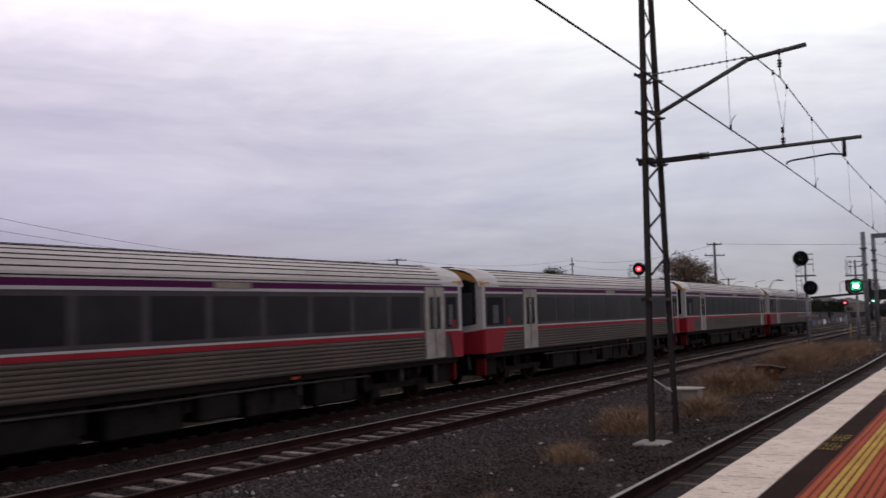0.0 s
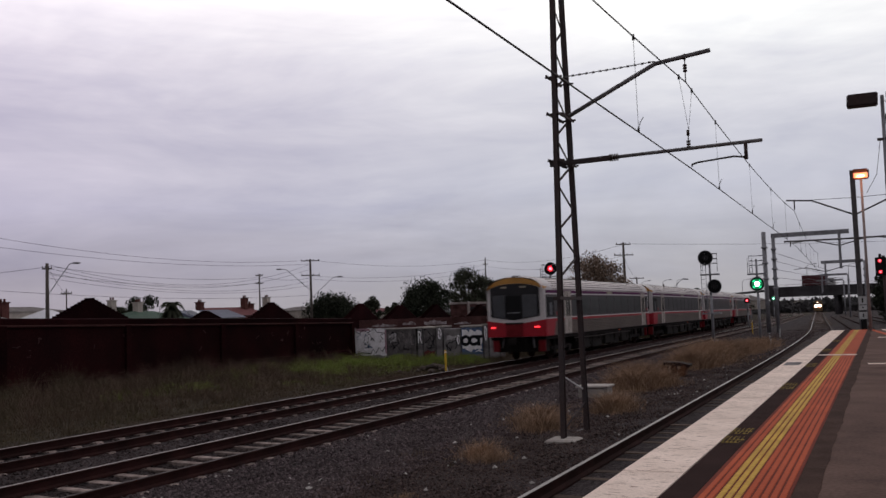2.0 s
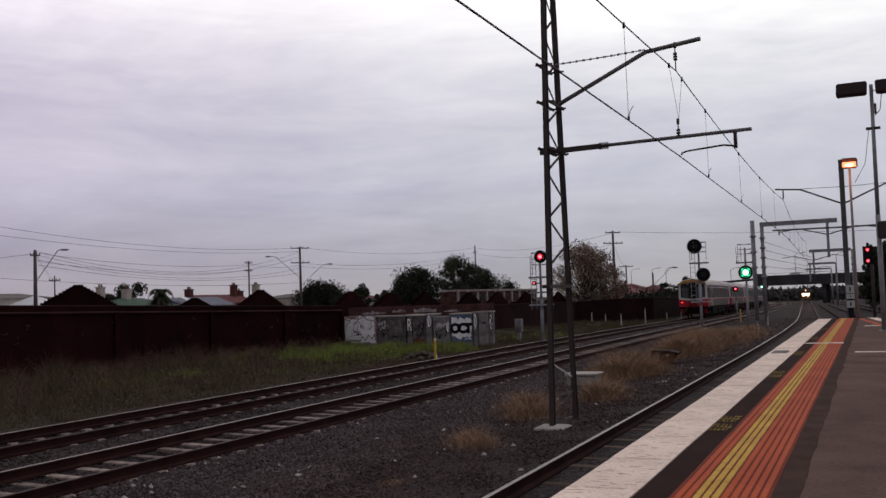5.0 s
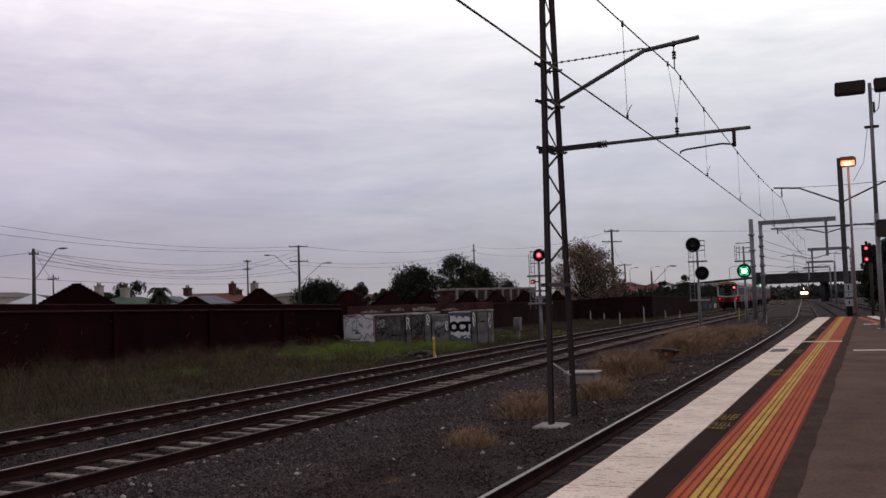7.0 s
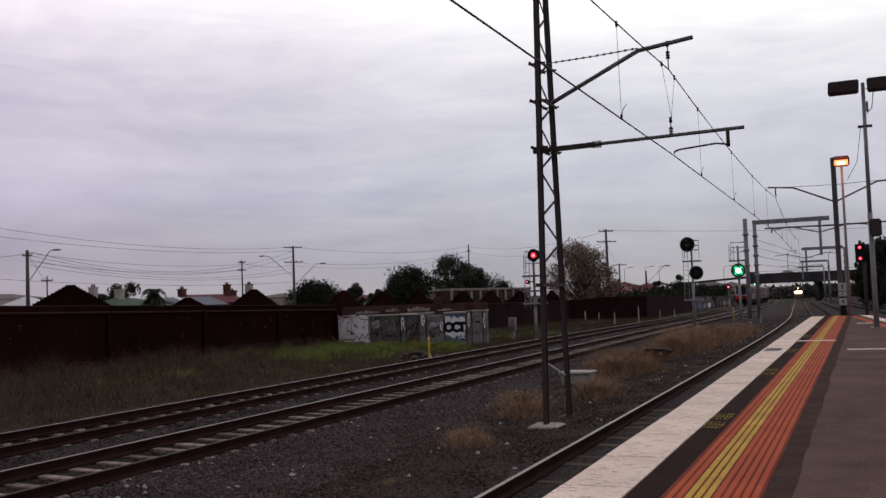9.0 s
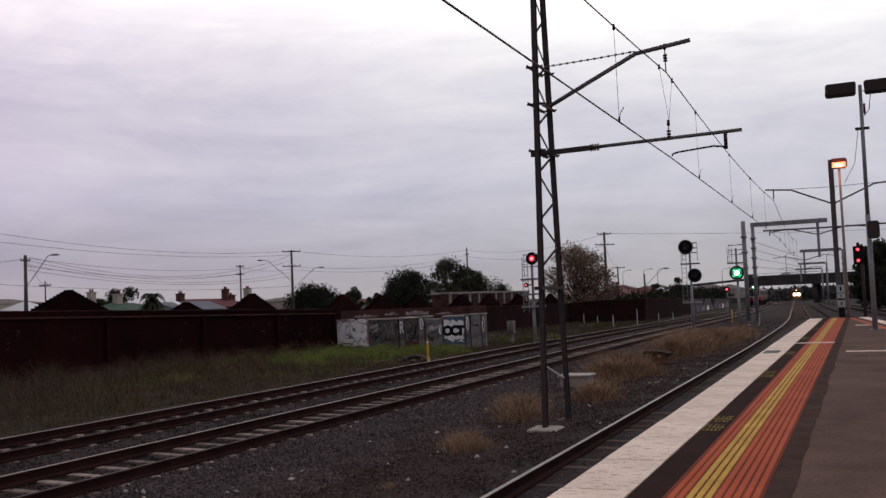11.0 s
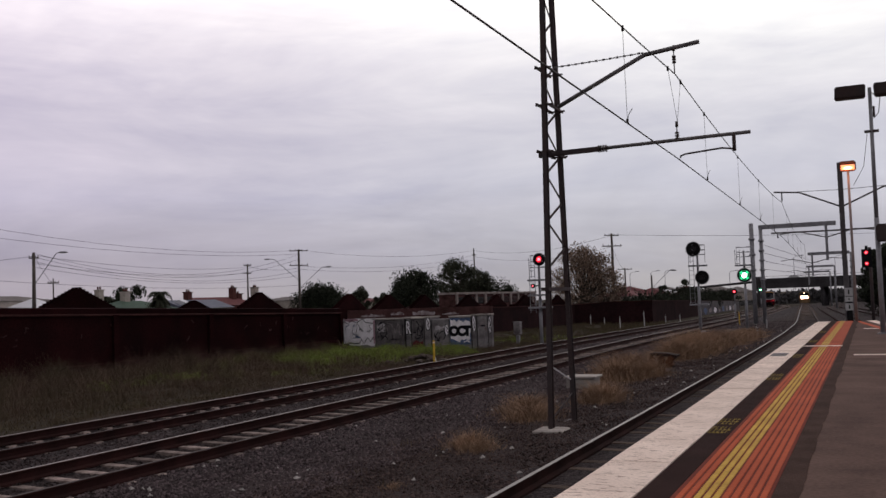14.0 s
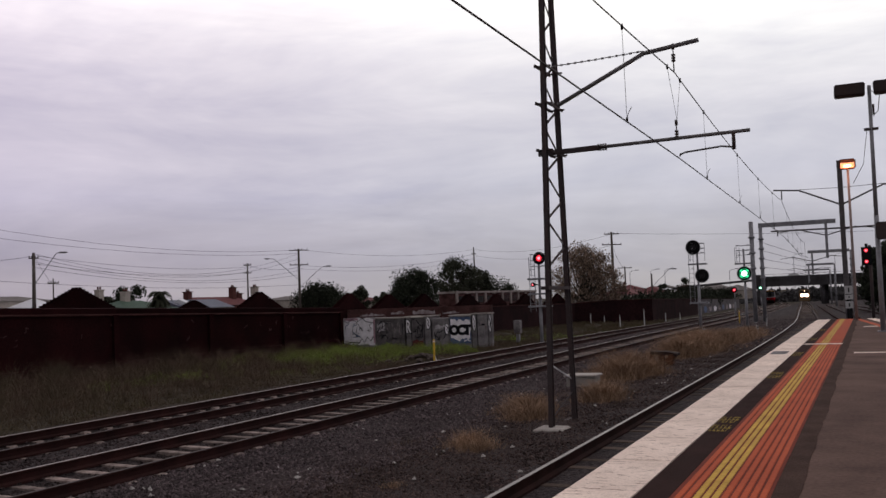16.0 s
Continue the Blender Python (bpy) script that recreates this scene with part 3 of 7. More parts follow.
# faded yellow wording as plain bars, and white lines
for y in (9.85, 15.5, 20.3, 25.9, 31.4, -0.4):
    sign = bmesh.new()
    rr = random.Random(int(y * 10))
    for row, (ya, yb) in enumerate(((-0.54, -0.10), (0.08, 0.52))):
        for col in range(5):
            x0 = -1.485 + col * 0.039
            h = yb - ya
            box(sign, x0, x0 + 0.009, y + ya, y + yb, PT + 0.005, PT + 0.007)
            for q in (0.0, 0.42, 0.85):
                if rr.random() < 0.7:
                    box(sign, x0 + 0.0095, x0 + 0.027, y + ya + q * h, y + ya + (q + 0.14) * h, PT + 0.005, PT + 0.007)
    part("warning_marking", sign, FADEDYELLOW, platform, "worn yellow warning letters")
bm = bmesh.new()
box(bm, -1.47, -0.64, 23.45, 23.72, PT + 0.012, PT + 0.020)
part("white_line", bm, WHITEPAINT, platform, "white painted line across the strip")
bm = bmesh.new()
box(bm, -0.36, 0.75, 20.45, 20.70, PT + 0.002, PT + 0.006)
part("white_line", bm, WHITEPAINT, platform)
bm = bmesh.new()
box(bm, -0.25, 0.2, 33.2, 33.6, PT + 0.002, PT + 0.006)
part("white_line", bm, WHITEPAINT, platform)
bm = bmesh.new()
box(bm, -1.93, -1.62, 20.3, 21.2, PT + 0.007, PT + 0.010)
part("patch", bm, BLOCK, platform, "grey worn patch on the white edge")
# the opposite edge
for off, w, material, nm in ((-0.32, 0.32, WHITEPAINT, "coping"), (-1.05, 0.45, TACTILE, "tactile_strip")):
    bm = bmesh.new()
    ring = [(far_edge(-14) + off, -14), (far_edge(-14) + off + w, -14), (far_edge(PEND - 0.1) + off + w, PEND - 0.1), (far_edge(PEND - 0.1) + off, PEND - 0.1)]
    ring[2:] = [(max(-0.6, x), y) for x, y in ring[2:]]
    sweep(bm, [[(x, y, PT + 0.002) for x, y in ring], [(x, y, PT + 0.008) for x, y in ring]], caps=True)
    part(nm, bm, material, platform)

# ---- the lattice mast with its cantilever ----
mast = thing("catenary_mast", pose(-5.9, 18.1, -0.25), "dark steel lattice mast carrying overhead wires", "catenary mast", "overhead line masts")


def leg_y(z, k):
    t = (z + 0.25) / 9.6
    return (0.0 + 0.43 * t) if k == 0 else (1.62 - 0.62 * t)


for k in (0, 1):
    bm = bmesh.new()
    a, b = (0, leg_y(-0.25, k), 0), (0.06, leg_y(10.4, k), 10.6)
    f, w, e, i = 0.0425, 0.0075, 0.0775, 0.0625
    section = [(-f, -e), (f, -e), (f, -i), (w, -i), (w, i), (f, i), (f, e), (-f, e), (-f, i), (-w, i), (-w, -i), (-f, -i)]
    sweep(bm, [[(p[0] + dx, p[1] + dy, p[2]) for dx, dy in section] for p in (a, b)], caps=True)
    part("leg", bm, STEEL, mast)
zz, k = 3.0, 0
while zz < 10.2:
    bm = bmesh.new()
    nz = zz + 0.48
    beam(bm, (0.02, leg_y(zz, k), zz + 0.25), (0.03, leg_y(nz, 1 - k), nz + 0.25), 0.055, 0.012, up=(1, 0, 0))
    part("lacing_bar", bm, STEEL, mast)
    zz, k = nz, 1 - k
for a, b, m in (((0.0, 0.05, 1.32), (0.0, 1.45, 0.92), SIGNWHITE), ((0, 0.1, 0.25), (0, 1.5, 0.62), STEEL)):
    bm = bmesh.new()
    beam(bm, a, b, 0.03, 0.012, up=(1, 0, 0))
    part("brace", bm, m, mast, "light grey brace" if m == SIGNWHITE else "")
bm = bmesh.new()
beam(bm, (0, -0.05, 2.84), (0, 1.45, 2.84), 0.16, 0.07)
part("tie_plate", bm, STEEL, mast)
for z in (5.65, 6.62, 7.4):
    bm = bmesh.new()
    for s in (-0.1, 0.12):
        beam(bm, (s, leg_y(z, 0) - 0.13, z), (s, leg_y(z, 1) + 0.11, z), 0.03, 0.05)
    for kk in (0, 1):
        bar(bm, (-0.16, leg_y(z, kk), z), (0.2, leg_y(z, kk), z), 0.02, seg=6)
    part("clamp", bm, STEEL, mast)
bm = bmesh.new()
sweep(bm, [[(-0.42 * s, -0.42 * s, z), (0.42 * s, -0.38 * s, z), (0.42 * s, 0.42 * s, z), (-0.42 * s, 0.42 * s, z)] for s, z in ((0.72, -0.1), (0.72, 0.05), (0.6, 0.08))], caps=True)
part("footing", bm, CONC, mast, "pale concrete footing")
bm = bmesh.new()
sweep(bm, [[(-0.2, 1.45, z), (0.2, 1.45, z), (0.2, 1.85, z), (-0.2, 1.85, z)] for z in (-0.1, 0.03)], caps=True)
part("footing", bm, BLOCK, mast)
MY = 0.7   # arms spring from the middle of the mast
bm = bmesh.new()
bar(bm, (0.2, MY, 6.62), (2.06, MY, 7.47), 0.045)
bar(bm, (2.0, MY, 7.455), (3.12, MY, 7.575), 0.045)
part("upper_arm", bm, TUBE, mast, "bent grey steel tube arm")
bm = bmesh.new()
for i in range(26):
    t0, t1 = i / 26, (i + 0.86) / 26
    a, b = Vector((0.15, MY, 7.46)), Vector((2.04, MY, 7.51))
    sag = lambda t: Vector((0, 0, -0.01 * 4 * t * (1 - t)))
    beam(bm, a.lerp(b, t0) + sag(t0), a.lerp(b, t1) + sag(t1), 0.012 + 0.028 * (i % 2), 0.012 + 0.028 * ((i + 1) % 2))
part("stay_chain", bm, TUBE, mast)
bm = bmesh.new()
beam(bm, (-0.25, MY, 5.645), (1.05, MY, 5.66), 0.09, 0.10)
part("arm_bracket", bm, STEEL, mast)
bm = bmesh.new()
for i in range(4):
    bar(bm, (1.02 + i * 0.05, MY, 5.66), (1.04 + i * 0.05, MY, 5.66), 0.075, seg=12)
bar(bm, (1.0, MY, 5.66), (1.25, MY, 5.66), 0.03)
part("insulator", bm, INSUL, mast)
bm = bmesh.new()
bar(bm, (1.2, MY, 5.665), (3.99, MY, 5.70), 0.036)
part("lower_arm", bm, TUBE, mast)
bm = bmesh.new()
bar(bm, (3.68, MY, 5.72), (3.68, MY, 5.36), 0.035)
line(bm, [(3.70, MY, 5.40), (3.45, MY, 5.44), (2.76, MY, 5.39), (2.66, MY, 5.36), (2.65, MY, 5.32)], 0.018)
part("registration_arm", bm, STEEL, mast)
for x, z0, z1 in ((2.62, 7.52, 7.01), (2.61, 6.0, 5.68)):
    bm = bmesh.new()
    bar(bm, (x, MY, z0), (x, MY, z1), 0.012)
    bar(bm, (x, MY, z0 + 0.05), (x, MY, z0 - 0.06), 0.03)
    for i in range(3):
        z = z0 - 0.16 - i * 0.055
        bar(bm, (x, MY, z), (x, MY, z - 0.035), 0.040, seg=10)
    part("insulator", bm, INSUL, mast)

# ---- overhead wires ----
# along the line, across it, height of the carrying and of the contact wire over the rails
SPANS = [(-24.0, -3.1, 6.75, 5.15), (18.8, -3.27, 6.74, 5.04), (48.0, -3.62, 6.62, 4.90), (88.0, -4.95, 6.6, 4.90), (130.0, -7.3, 6.6, 4.95), (190.0, -10.8, 6.6, 4.95)]


def wire_points(which):
    pts = []
    for (ya, xa, ca, wa), (yb, xb, cb, wb) in zip(SPANS[:-1], SPANS[1:]):
        n = 14
        for i in range(n + (yb == SPANS[-1][0])):
            t = i / n
            y, x = ya + (yb - ya) * t, xa + (xb - xa) * t
            sag = 4 * t * (1 - t) * (0.00030 * (yb - ya) ** 2)
            pts.append((x, y, dip(y) + (ca + (cb - ca) * t - sag if which else wa + (wb - wa) * t)))
    return pts


bm = bmesh.new()
line(bm, wire_points(1), 0.011)
solo("catenary_wire", bm, WIRE, "thin dark carrying wire above the platform track", "overhead wire", "overhead wires")
bm = bmesh.new()
line(bm, wire_points(0), 0.011)
contact = solo("contact_wire", bm, WIRE, "taut dark contact wire above the platform track", "overhead wire", "overhead wires")
cat = wire_points(1)
for i, y in enumerate([14.3, 18.0, 19.4, 22.6, 29.4, 36.0, 42.3, 53, 60, 68, 76]):
    k = min(range(len(cat)), key=lambda j: abs(cat[j][1] - y))
    a, b = (cat[k], cat[k + 1]) if cat[k][1] <= y else (cat[k - 1], cat[k])
    t = (y - a[1]) / (b[1] - a[1])
    p = Vector(a).lerp(Vector(b), t)
    bm = bmesh.new()
    q = (p.x, 18.8, 5.75) if 17 < y < 20 else (p.x, p.y + 0.05, 0.01 + dip(y) + (5.04 if y < 18.8 else max(4.90, 5.04 - 0.0048 * (y - 18.8))))
    bar(bm, p, q, 0.004, seg=5)
    bar(bm, p + Vector((0, 0, 0.03)), p - Vector((0, 0, 0.06)), 0.022, seg=6)
    if not 17 < y < 20:
        bar(bm, q, (q[0], q[1], q[2] + 0.07), 0.02, seg=6)
        line(bm, [(q[0], q[1], q[2] + 0.05), (q[0] + 0.02, q[1] + 0.05, q[2] + 0.16), (q[0] + 0.06, q[1] + 0.1, q[2] + 0.24)], 0.006, 5)
    part("dropper", bm, WIRE, contact)
# ---- second mast, portals ----
m2 = thing("catenary_mast", pose(-0.98, 48.0, -0.3), "dark tubular mast with arms over both lines", "catenary mast", "overhead line masts")
bm = bmesh.new()
ring = [(-0.112, -0.12), (-0.088, -0.12), (-0.088, -0.012), (0.088, -0.012), (0.088, -0.12), (0.112, -0.12), (0.112, 0.12), (0.088, 0.12), (0.088, 0.012), (-0.088, 0.012), (-0.088, 0.12), (-0.112, 0.12)]
sweep(bm, [[(x, y, z) for x, y in ring] for z in (0, 8.6)], caps=True)
part("post", bm, TUBE, m2)
for s, reach in ((-1, 2.98), (1, 3.6)):
    bm = bmesh.new()
    bar(bm, (s * 0.1, 0, 6.55), (s * 1.85, 0, 7.33), 0.04)
    bar(bm, (s * 1.8, 0, 7.32), (s * reach, 0, 7.42), 0.04)
    part("upper_arm", bm, TUBE, m2)
    bm = bmesh.new()
    bar(bm, (s * 0.1, 0, 7.32), (s * 1.9, 0, 7.36), 0.012)
    part("stay", bm, WIRE, m2)
    bm = bmesh.new()
    bar(bm, (0, 0, 5.42), (s * 3.2, 0, 5.45), 0.04)
    bar(bm, (s * 2.9, 0, 5.5), (s * 2.9, 0, 5.2), 0.03)
    part("lower_arm", bm, TUBE, m2)
    bm = bmesh.new()
    bar(bm, (s * 2.62, 0, 7.38), (s * 2.62, 0, 6.95), 0.03)
    part("insulator", bm, INSUL, m2)


def portal(x0, x1, y, top, drop_x, drop_z, twin, label):
    p = thing("wire_portal", pose(0, y, dip(y) - 0.3), label, "gantry", "portals over the line")
    top = top - dip(y) + 0.3
    bm = bmesh.new()
    bar(bm, (x0, 0, 0), (x0, 0, top), 0.16, seg=12)
    for i in range(5):
        bar(bm, (x0, 0, top * (0.45 + 0.1 * i)), (x0, 0, top * (0.45 + 0.1 * i) + 0.18), 0.24, seg=12)
    part("column", bm, GREYSTEEL, p)
    if twin:
        bm = bmesh.new()
        bar(bm, (x0 - 0.72, -0.6, 0), (x0 - 0.72, -0.6, top + 0.35), 0.19, seg=12)
        for i in range(3):
            bar(bm, (x0 - 0.72, -0.6, top * (0.55 + 0.16 * i)), (x0 - 0.72, -0.6, top * (0.55 + 0.16 * i) + 0.16), 0.28, seg=12)
        part("anchor_column", bm, GREYSTEEL, p)
    bm = bmesh.new()
    beam(bm, (x0 - 0.16, 0, top), (x1, 0, top), 0.28, 0.38)
    part("crossbeam", bm, GREYSTEEL, p)
    bm = bmesh.new()
    beam(bm, (drop_x, 0, top), (drop_x, 0, drop_z - dip(y) + 0.3), 0.22, 0.22)
    part("drop_post", bm, GREYSTEEL, p)
    for s in (-1, 1):
        bm = bmesh.new()
        bar(bm, (drop_x, 0, top - 1.2), (drop_x + s * 2.4, 0, top - 0.55), 0.05)
        bar(bm, (drop_x + s * 2.3, 0, top - 0.57), (drop_x + s * 3.8, 0, top - 0.75), 0.04)
        part("bracket_arm", bm, TUBE, p)
    return p


portal(-8.55, -2.35, 88, 8.02, -3.15, 4.85, True, "grey steel portal frame over the platform line")
portal(-1.9, -7.0, 130, 6.9, -6.5, 4.0, False, "grey steel portal frame further down the line")
portal(-5.7, -10.6, 190, 6.6, -10.2, 3.5, False, "distant grey steel portal frame")
portal(-8.2, -14.0, 238, 6.4, -12.9, 3.4, False, "distant grey steel portal frame by the bridge")

# ---- signals ----


def signal(x, y, z0, top, heads, label, frame_z=(), cage=True, ladder=1.6):
    """heads: (dx, z, radius, lit): round plates with a hooded lens; lit is red, green or none."""
    s = thing("railway_signal", pose(x, y, z0), label, "railway signal", "line signals")
    bm = bmesh.new()
    bar(bm, (0, 0, 0), (0, 0, (top - z0) * 0.55), 0.095, seg=10)
    bar(bm, (0, 0, (top - z0) * 0.55), (0, 0, top - z0), 0.07, seg=10)
    box(bm, -0.3, 0.3, -0.3, 0.3, -0.1, 0.08)
    part("post", bm, GREYSTEEL, s)
    for z in frame_z:
        bm = bmesh.new()
        box(bm, -0.62, 0.62, -0.3, 0.35, z - z0, z - z0 + 0.10)
        part("step_platform", bm, GREYSTEEL, s)
    if cage:
        h = top - z0
        bm = bmesh.new()
        for q in (-0.62, -0.30):
            beam(bm, (q, 0.12, ladder - z0), (q, 0.12, h + 0.1), 0.032, 0.032)
        for i in range(int((h + 0.1 - ladder + z0) / 0.32)):
            beam(bm, (-0.62, 0.12, ladder - z0 + 0.15 + i * 0.32), (-0.30, 0.12, ladder - z0 + 0.15 + i * 0.32), 0.024, 0.024)
        part("ladder", bm, GREYSTEEL, s)
        for z in (h + 0.25, h - 0.10, h - 0.42):
            bm = bmesh.new()
            line(bm, [(0.52 * math.cos(a), 0.1 + 0.42 * math.sin(a), z) for a in (math.pi * (-0.35 + 1.7 * k / 14) for k in range(15))], 0.024, 5)
            part("guard_rail", bm, GREYSTEEL, s)
        bm = bmesh.new()
        for q in (-0.5, 0.5):
            bar(bm, (q, 0.1, h - 1.0), (q, 0.1, h + 0.25), 0.018, seg=5)
        part("hoop_strap", bm, GREYSTEEL, s)
    for dx, z, r, lit in heads:
        z -= z0
        bm = bmesh.new()
        bar(bm, (dx, -0.20, z), (dx, -0.23, z), r, seg=28)
        bar(bm, (dx, -0.2, z), (dx, 0.12, z), r * 0.45, seg=14)
        beam(bm, (dx, 0, z), (0, 0, z), 0.06, 0.06)
        head = part("signal_head", bm, BLACK, s, "round black signal plate")
        bm = bmesh.new()
        bar(bm, (dx, -0.235, z), (dx, -0.36, z), r * 0.46, seg=20, cap=False)
        part("hood", bm, BLACK, head)
        if lit:
            if lit == "green":
                for a in (0.785, 2.356, 3.927, 5.498):
                    bm = bmesh.new()
                    u, q = Vector((math.cos(a), 0, math.sin(a))), Vector((-math.sin(a), 0, math.cos(a)))
                    c = Vector((dx, -0.242, z))
                    vs4 = [c + u * (r * 0.2) - q * (r * 0.10), c + u * (r * 0.72) - q * (r * 0.20), c + u * (r * 0.72) + q * (r * 0.20), c + u * (r * 0.2) + q * (r * 0.10)]
                    sweep(bm, [[tuple(p) for p in vs4], [(p.x, p.y - 0.006, p.z) for p in vs4]], caps=True)
                    part("lens_ray", bm, GREENLIGHT, head, "bright ray of the green lens")
            for rr, d, m in ((r * 0.74 if lit == "green" else r * 0.62, 0.24, REDLIGHT if lit == "red" else GREENDEEP), (r * (0.26 if lit == "red" else 0.36), 0.25, REDCORE if lit == "red" else GREENCORE)):
                bm = bmesh.new()
                rr = rr if lit == "green" or rr < r * 0.3 else rr * 0.78
                bar(bm, (dx, -d + 0.01, z), (dx, -d, z), rr, seg=20)
                part("lens", bm, m, head, "lit " + lit + " lens")
        else:
            bm = bmesh.new()
            bar(bm, (dx, -0.23, z), (dx, -0.24, z), r * 0.4, seg=20)
            part("lens", bm, GLASSDARK, head, "unlit lens")
        if r > 0.4:
            bm = bmesh.new()
            for k in range(32):
                a, b = 2 * math.pi * k / 32, 2 * math.pi * (k + 1) / 32
                bar(bm, (dx + math.cos(a) * r, -0.235, z + math.sin(a) * r), (dx + math.cos(b) * r, -0.235, z + math.sin(b) * r), 0.022, seg=5, cap=False)
            part("rim", bm, SIGNWHITE if lit else GREYSTEEL, head)
    return s


signal(-16.98, 51.0, -0.25, 4.6, ((0.1, 4.61, 0.36, "red"), (-0.32, 3.13, 0.13, "red")), "signal post showing a red light beside the far track", (3.4, 2.55, 1.85))
signal(-10.85, 67.5, -0.3, 5.5, ((-0.22, 5.47, 0.5, ""), (0.3, 3.47, 0.47, "")), "unlit signal post with two round black plates", (4.25, 1.55))
signal(-8.02, 70.0, -0.35, 5.3, ((0.0, 3.54, 0.50, "green"),), "signal post showing a green light", (4.2,), ladder=4.25)
signal(-14.55, 116.0, dip(116) - 0.2, 2.4, ((0.0, 2.40, 0.34, "red"),), "low signal showing a red light between tracks", (), False)
signal(-21.0, 210.0, dip(210) - 0.2, 2.6, ((0.0, 2.62, 0.42, "green"),), "distant signal showing a green light", (), False)
# two red lights one above the other on a dark board
s = thing("railway_signal", pose(0.0, 60.0, -0.4), "signal with two red lights on a black board", "railway signal", "line signals")
bm = bmesh.new()
bar(bm, (0.12, 0.1, 0), (0.12, 0.1, 5.1), 0.09)
part("post", bm, STEEL, s)
bm = bmesh.new()
box(bm, -0.33, 0.22, -0.08, 0.0, 3.75, 5.2)
bmesh.ops.bevel(bm, geom=[e for e in bm.edges if abs(e.verts[0].co.y - e.verts[1].co.y) > 0.05], offset=0.2, segments=4, affect="EDGES")
bd = part("backboard", bm, BLACK, s)
for z in (4.80, 4.16):
    bm = bmesh.new()
    bar(bm, (-0.07, -0.08, z), (-0.07, -0.10, z), 0.10, seg=18)
    part("lens", bm, REDLIGHT, bd, "lit red lens")
    bm = bmesh.new()
    bar(bm, (-0.07, -0.10, z), (-0.07, -0.106, z), 0.05, seg=14)
    part("lens_core", bm, REDCORE, bd)
# number plates on a black post
s = thing("sign_post", pose(-0.87, 46.6, -0.3), "black post with white number plates", "sign")
bm = bmesh.new()
box(bm, -0.12, 0.12, -0.04, 0.04, 0, 2.7)
part("post", bm, BLACK, s)
for z0, z1 in ((2.33, 2.70), (2.08, 2.30), (1.68, 2.0)):
    bm = bmesh.new()
    box(bm, -0.17, 0.17, -0.07, -0.045, z0, z1)
    pl = part("plate", bm, SIGNWHITE, s, "white enamel plate")
    bm = bmesh.new()
    box(bm, -0.03, 0.03, -0.075, -0.072, z0 + 0.08, z1 - 0.08)
    part("mark", bm, BLACK, pl)

# ---- platform lights ----
fl = thing("floodlight_pole", pose(0.29, 29.6, PT), "tall slim pole with two dark floodlights", "lamp post")
bm = bmesh.new()
bar(bm, (0, 0, 0), (0, 0, 3.3), 0.075, 0.07, seg=12)
bar(bm, (0, 0, 3.3), (0.02, 0, 7.05), 0.06, 0.05, seg=12)
box(bm, -0.15, 0.15, -0.15, 0.15, 0, 0.03)
part("pole", bm, GREYSTEEL, fl)
for s in (-1, 1):
    bm = bmesh.new()
    v = box(bm, *sorted((s * 0.10 + 0.02, s * 0.92 + 0.02)), -0.3, 0.25, 6.78, 7.12)
    for i in (0, 1, 2, 3):
        v[i].co.y *= 0.8
        v[i].co.x += 0.02 * s
    bmesh.ops.bevel(bm, geom=bm.edges[:], offset=0.03, segments=2, affect="EDGES")
    part("floodlight", bm, STEEL, fl, "dark box floodlight")
bm = bmesh.new()
box(bm, -0.18, 0.2, -0.05, 0.05, 5.75, 5.82)
bar(bm, (0.1, 0, 6.5), (0.1, 0, 6.2), 0.03)
line(bm, [(0.05, 0, 6.9), (0.28, 0, 6.75), (0.22, 0, 6.3), (0.08, 0, 6.15)], 0.012, 5)
line(bm, [(-0.1, 0, 5.8), (-0.25, 0, 4.8), (-0.55, 0.3, 4.3)], 0.008, 5)
part("fittings", bm, STEEL, fl)
bm = bmesh.new()
box(bm, -0.04, 0.28, -0.35, -0.08, 2.60, 3.10)
bmesh.ops.bevel(bm, geom=bm.edges[:], offset=0.04, segments=2, affect="EDGES")
part("speaker_box", bm, STEEL, fl, "dark grey speaker box")
sl = thing("platform_lamp", pose(-0.52, 40.2, PT), "orange lit lamp on a slim pole", "lamp post")
bm = bmesh.new()
bar(bm, (0, 0, 0), (0.0, 0, 5.95), 0.06, 0.045, seg=12)
part("pole", bm, ORANGEPOLE, sl)
bm = bmesh.new()
v = box(bm, -0.30, 0.30, -0.25, 0.2, 5.9, 6.28)
bmesh.ops.bevel(bm, geom=bm.edges[:], offset=0.05, segments=2, affect="EDGES")
# the housing's red-orange holds the glow of its own lamp
hd = part("lamp_head", bm, mat("red-brown lamp housing, glow in its colour", (0.22, 0.08, 0.05), 0.7), sl, "box lamp head")
bm = bmesh.new()
sweep(bm, [[(-0.25, -0.262, 5.92), (0.25, -0.262, 5.92), (0.25, -0.262, 6.12), (-0.25, -0.262, 6.12)], [(-0.20, -0.29, 5.93), (0.20, -0.29, 5.93), (0.20, -0.29, 6.09), (-0.20, -0.29, 6.09)]], caps=True)
part("lens", bm, SODIUM, hd, "glowing orange lens")
bm = bmesh.new()
rings = [[(math.cos(a) * 0.15 * s, yy, 5.99 + math.sin(a) * 0.055 * s) for a in (k * math.pi / 8 for k in range(16))] for s, yy in ((1, -0.288), (0.9, -0.30), (0.5, -0.306))]
sweep(bm, rings, caps=True)
part("lamp_tube", bm, SODIUMCORE, hd, "glaring lamp core")

# ---- the dark boundary wall and the stepped gables behind it ----


def wall_top(y):
    return 2.78 - 0.0212 * (y - 25)


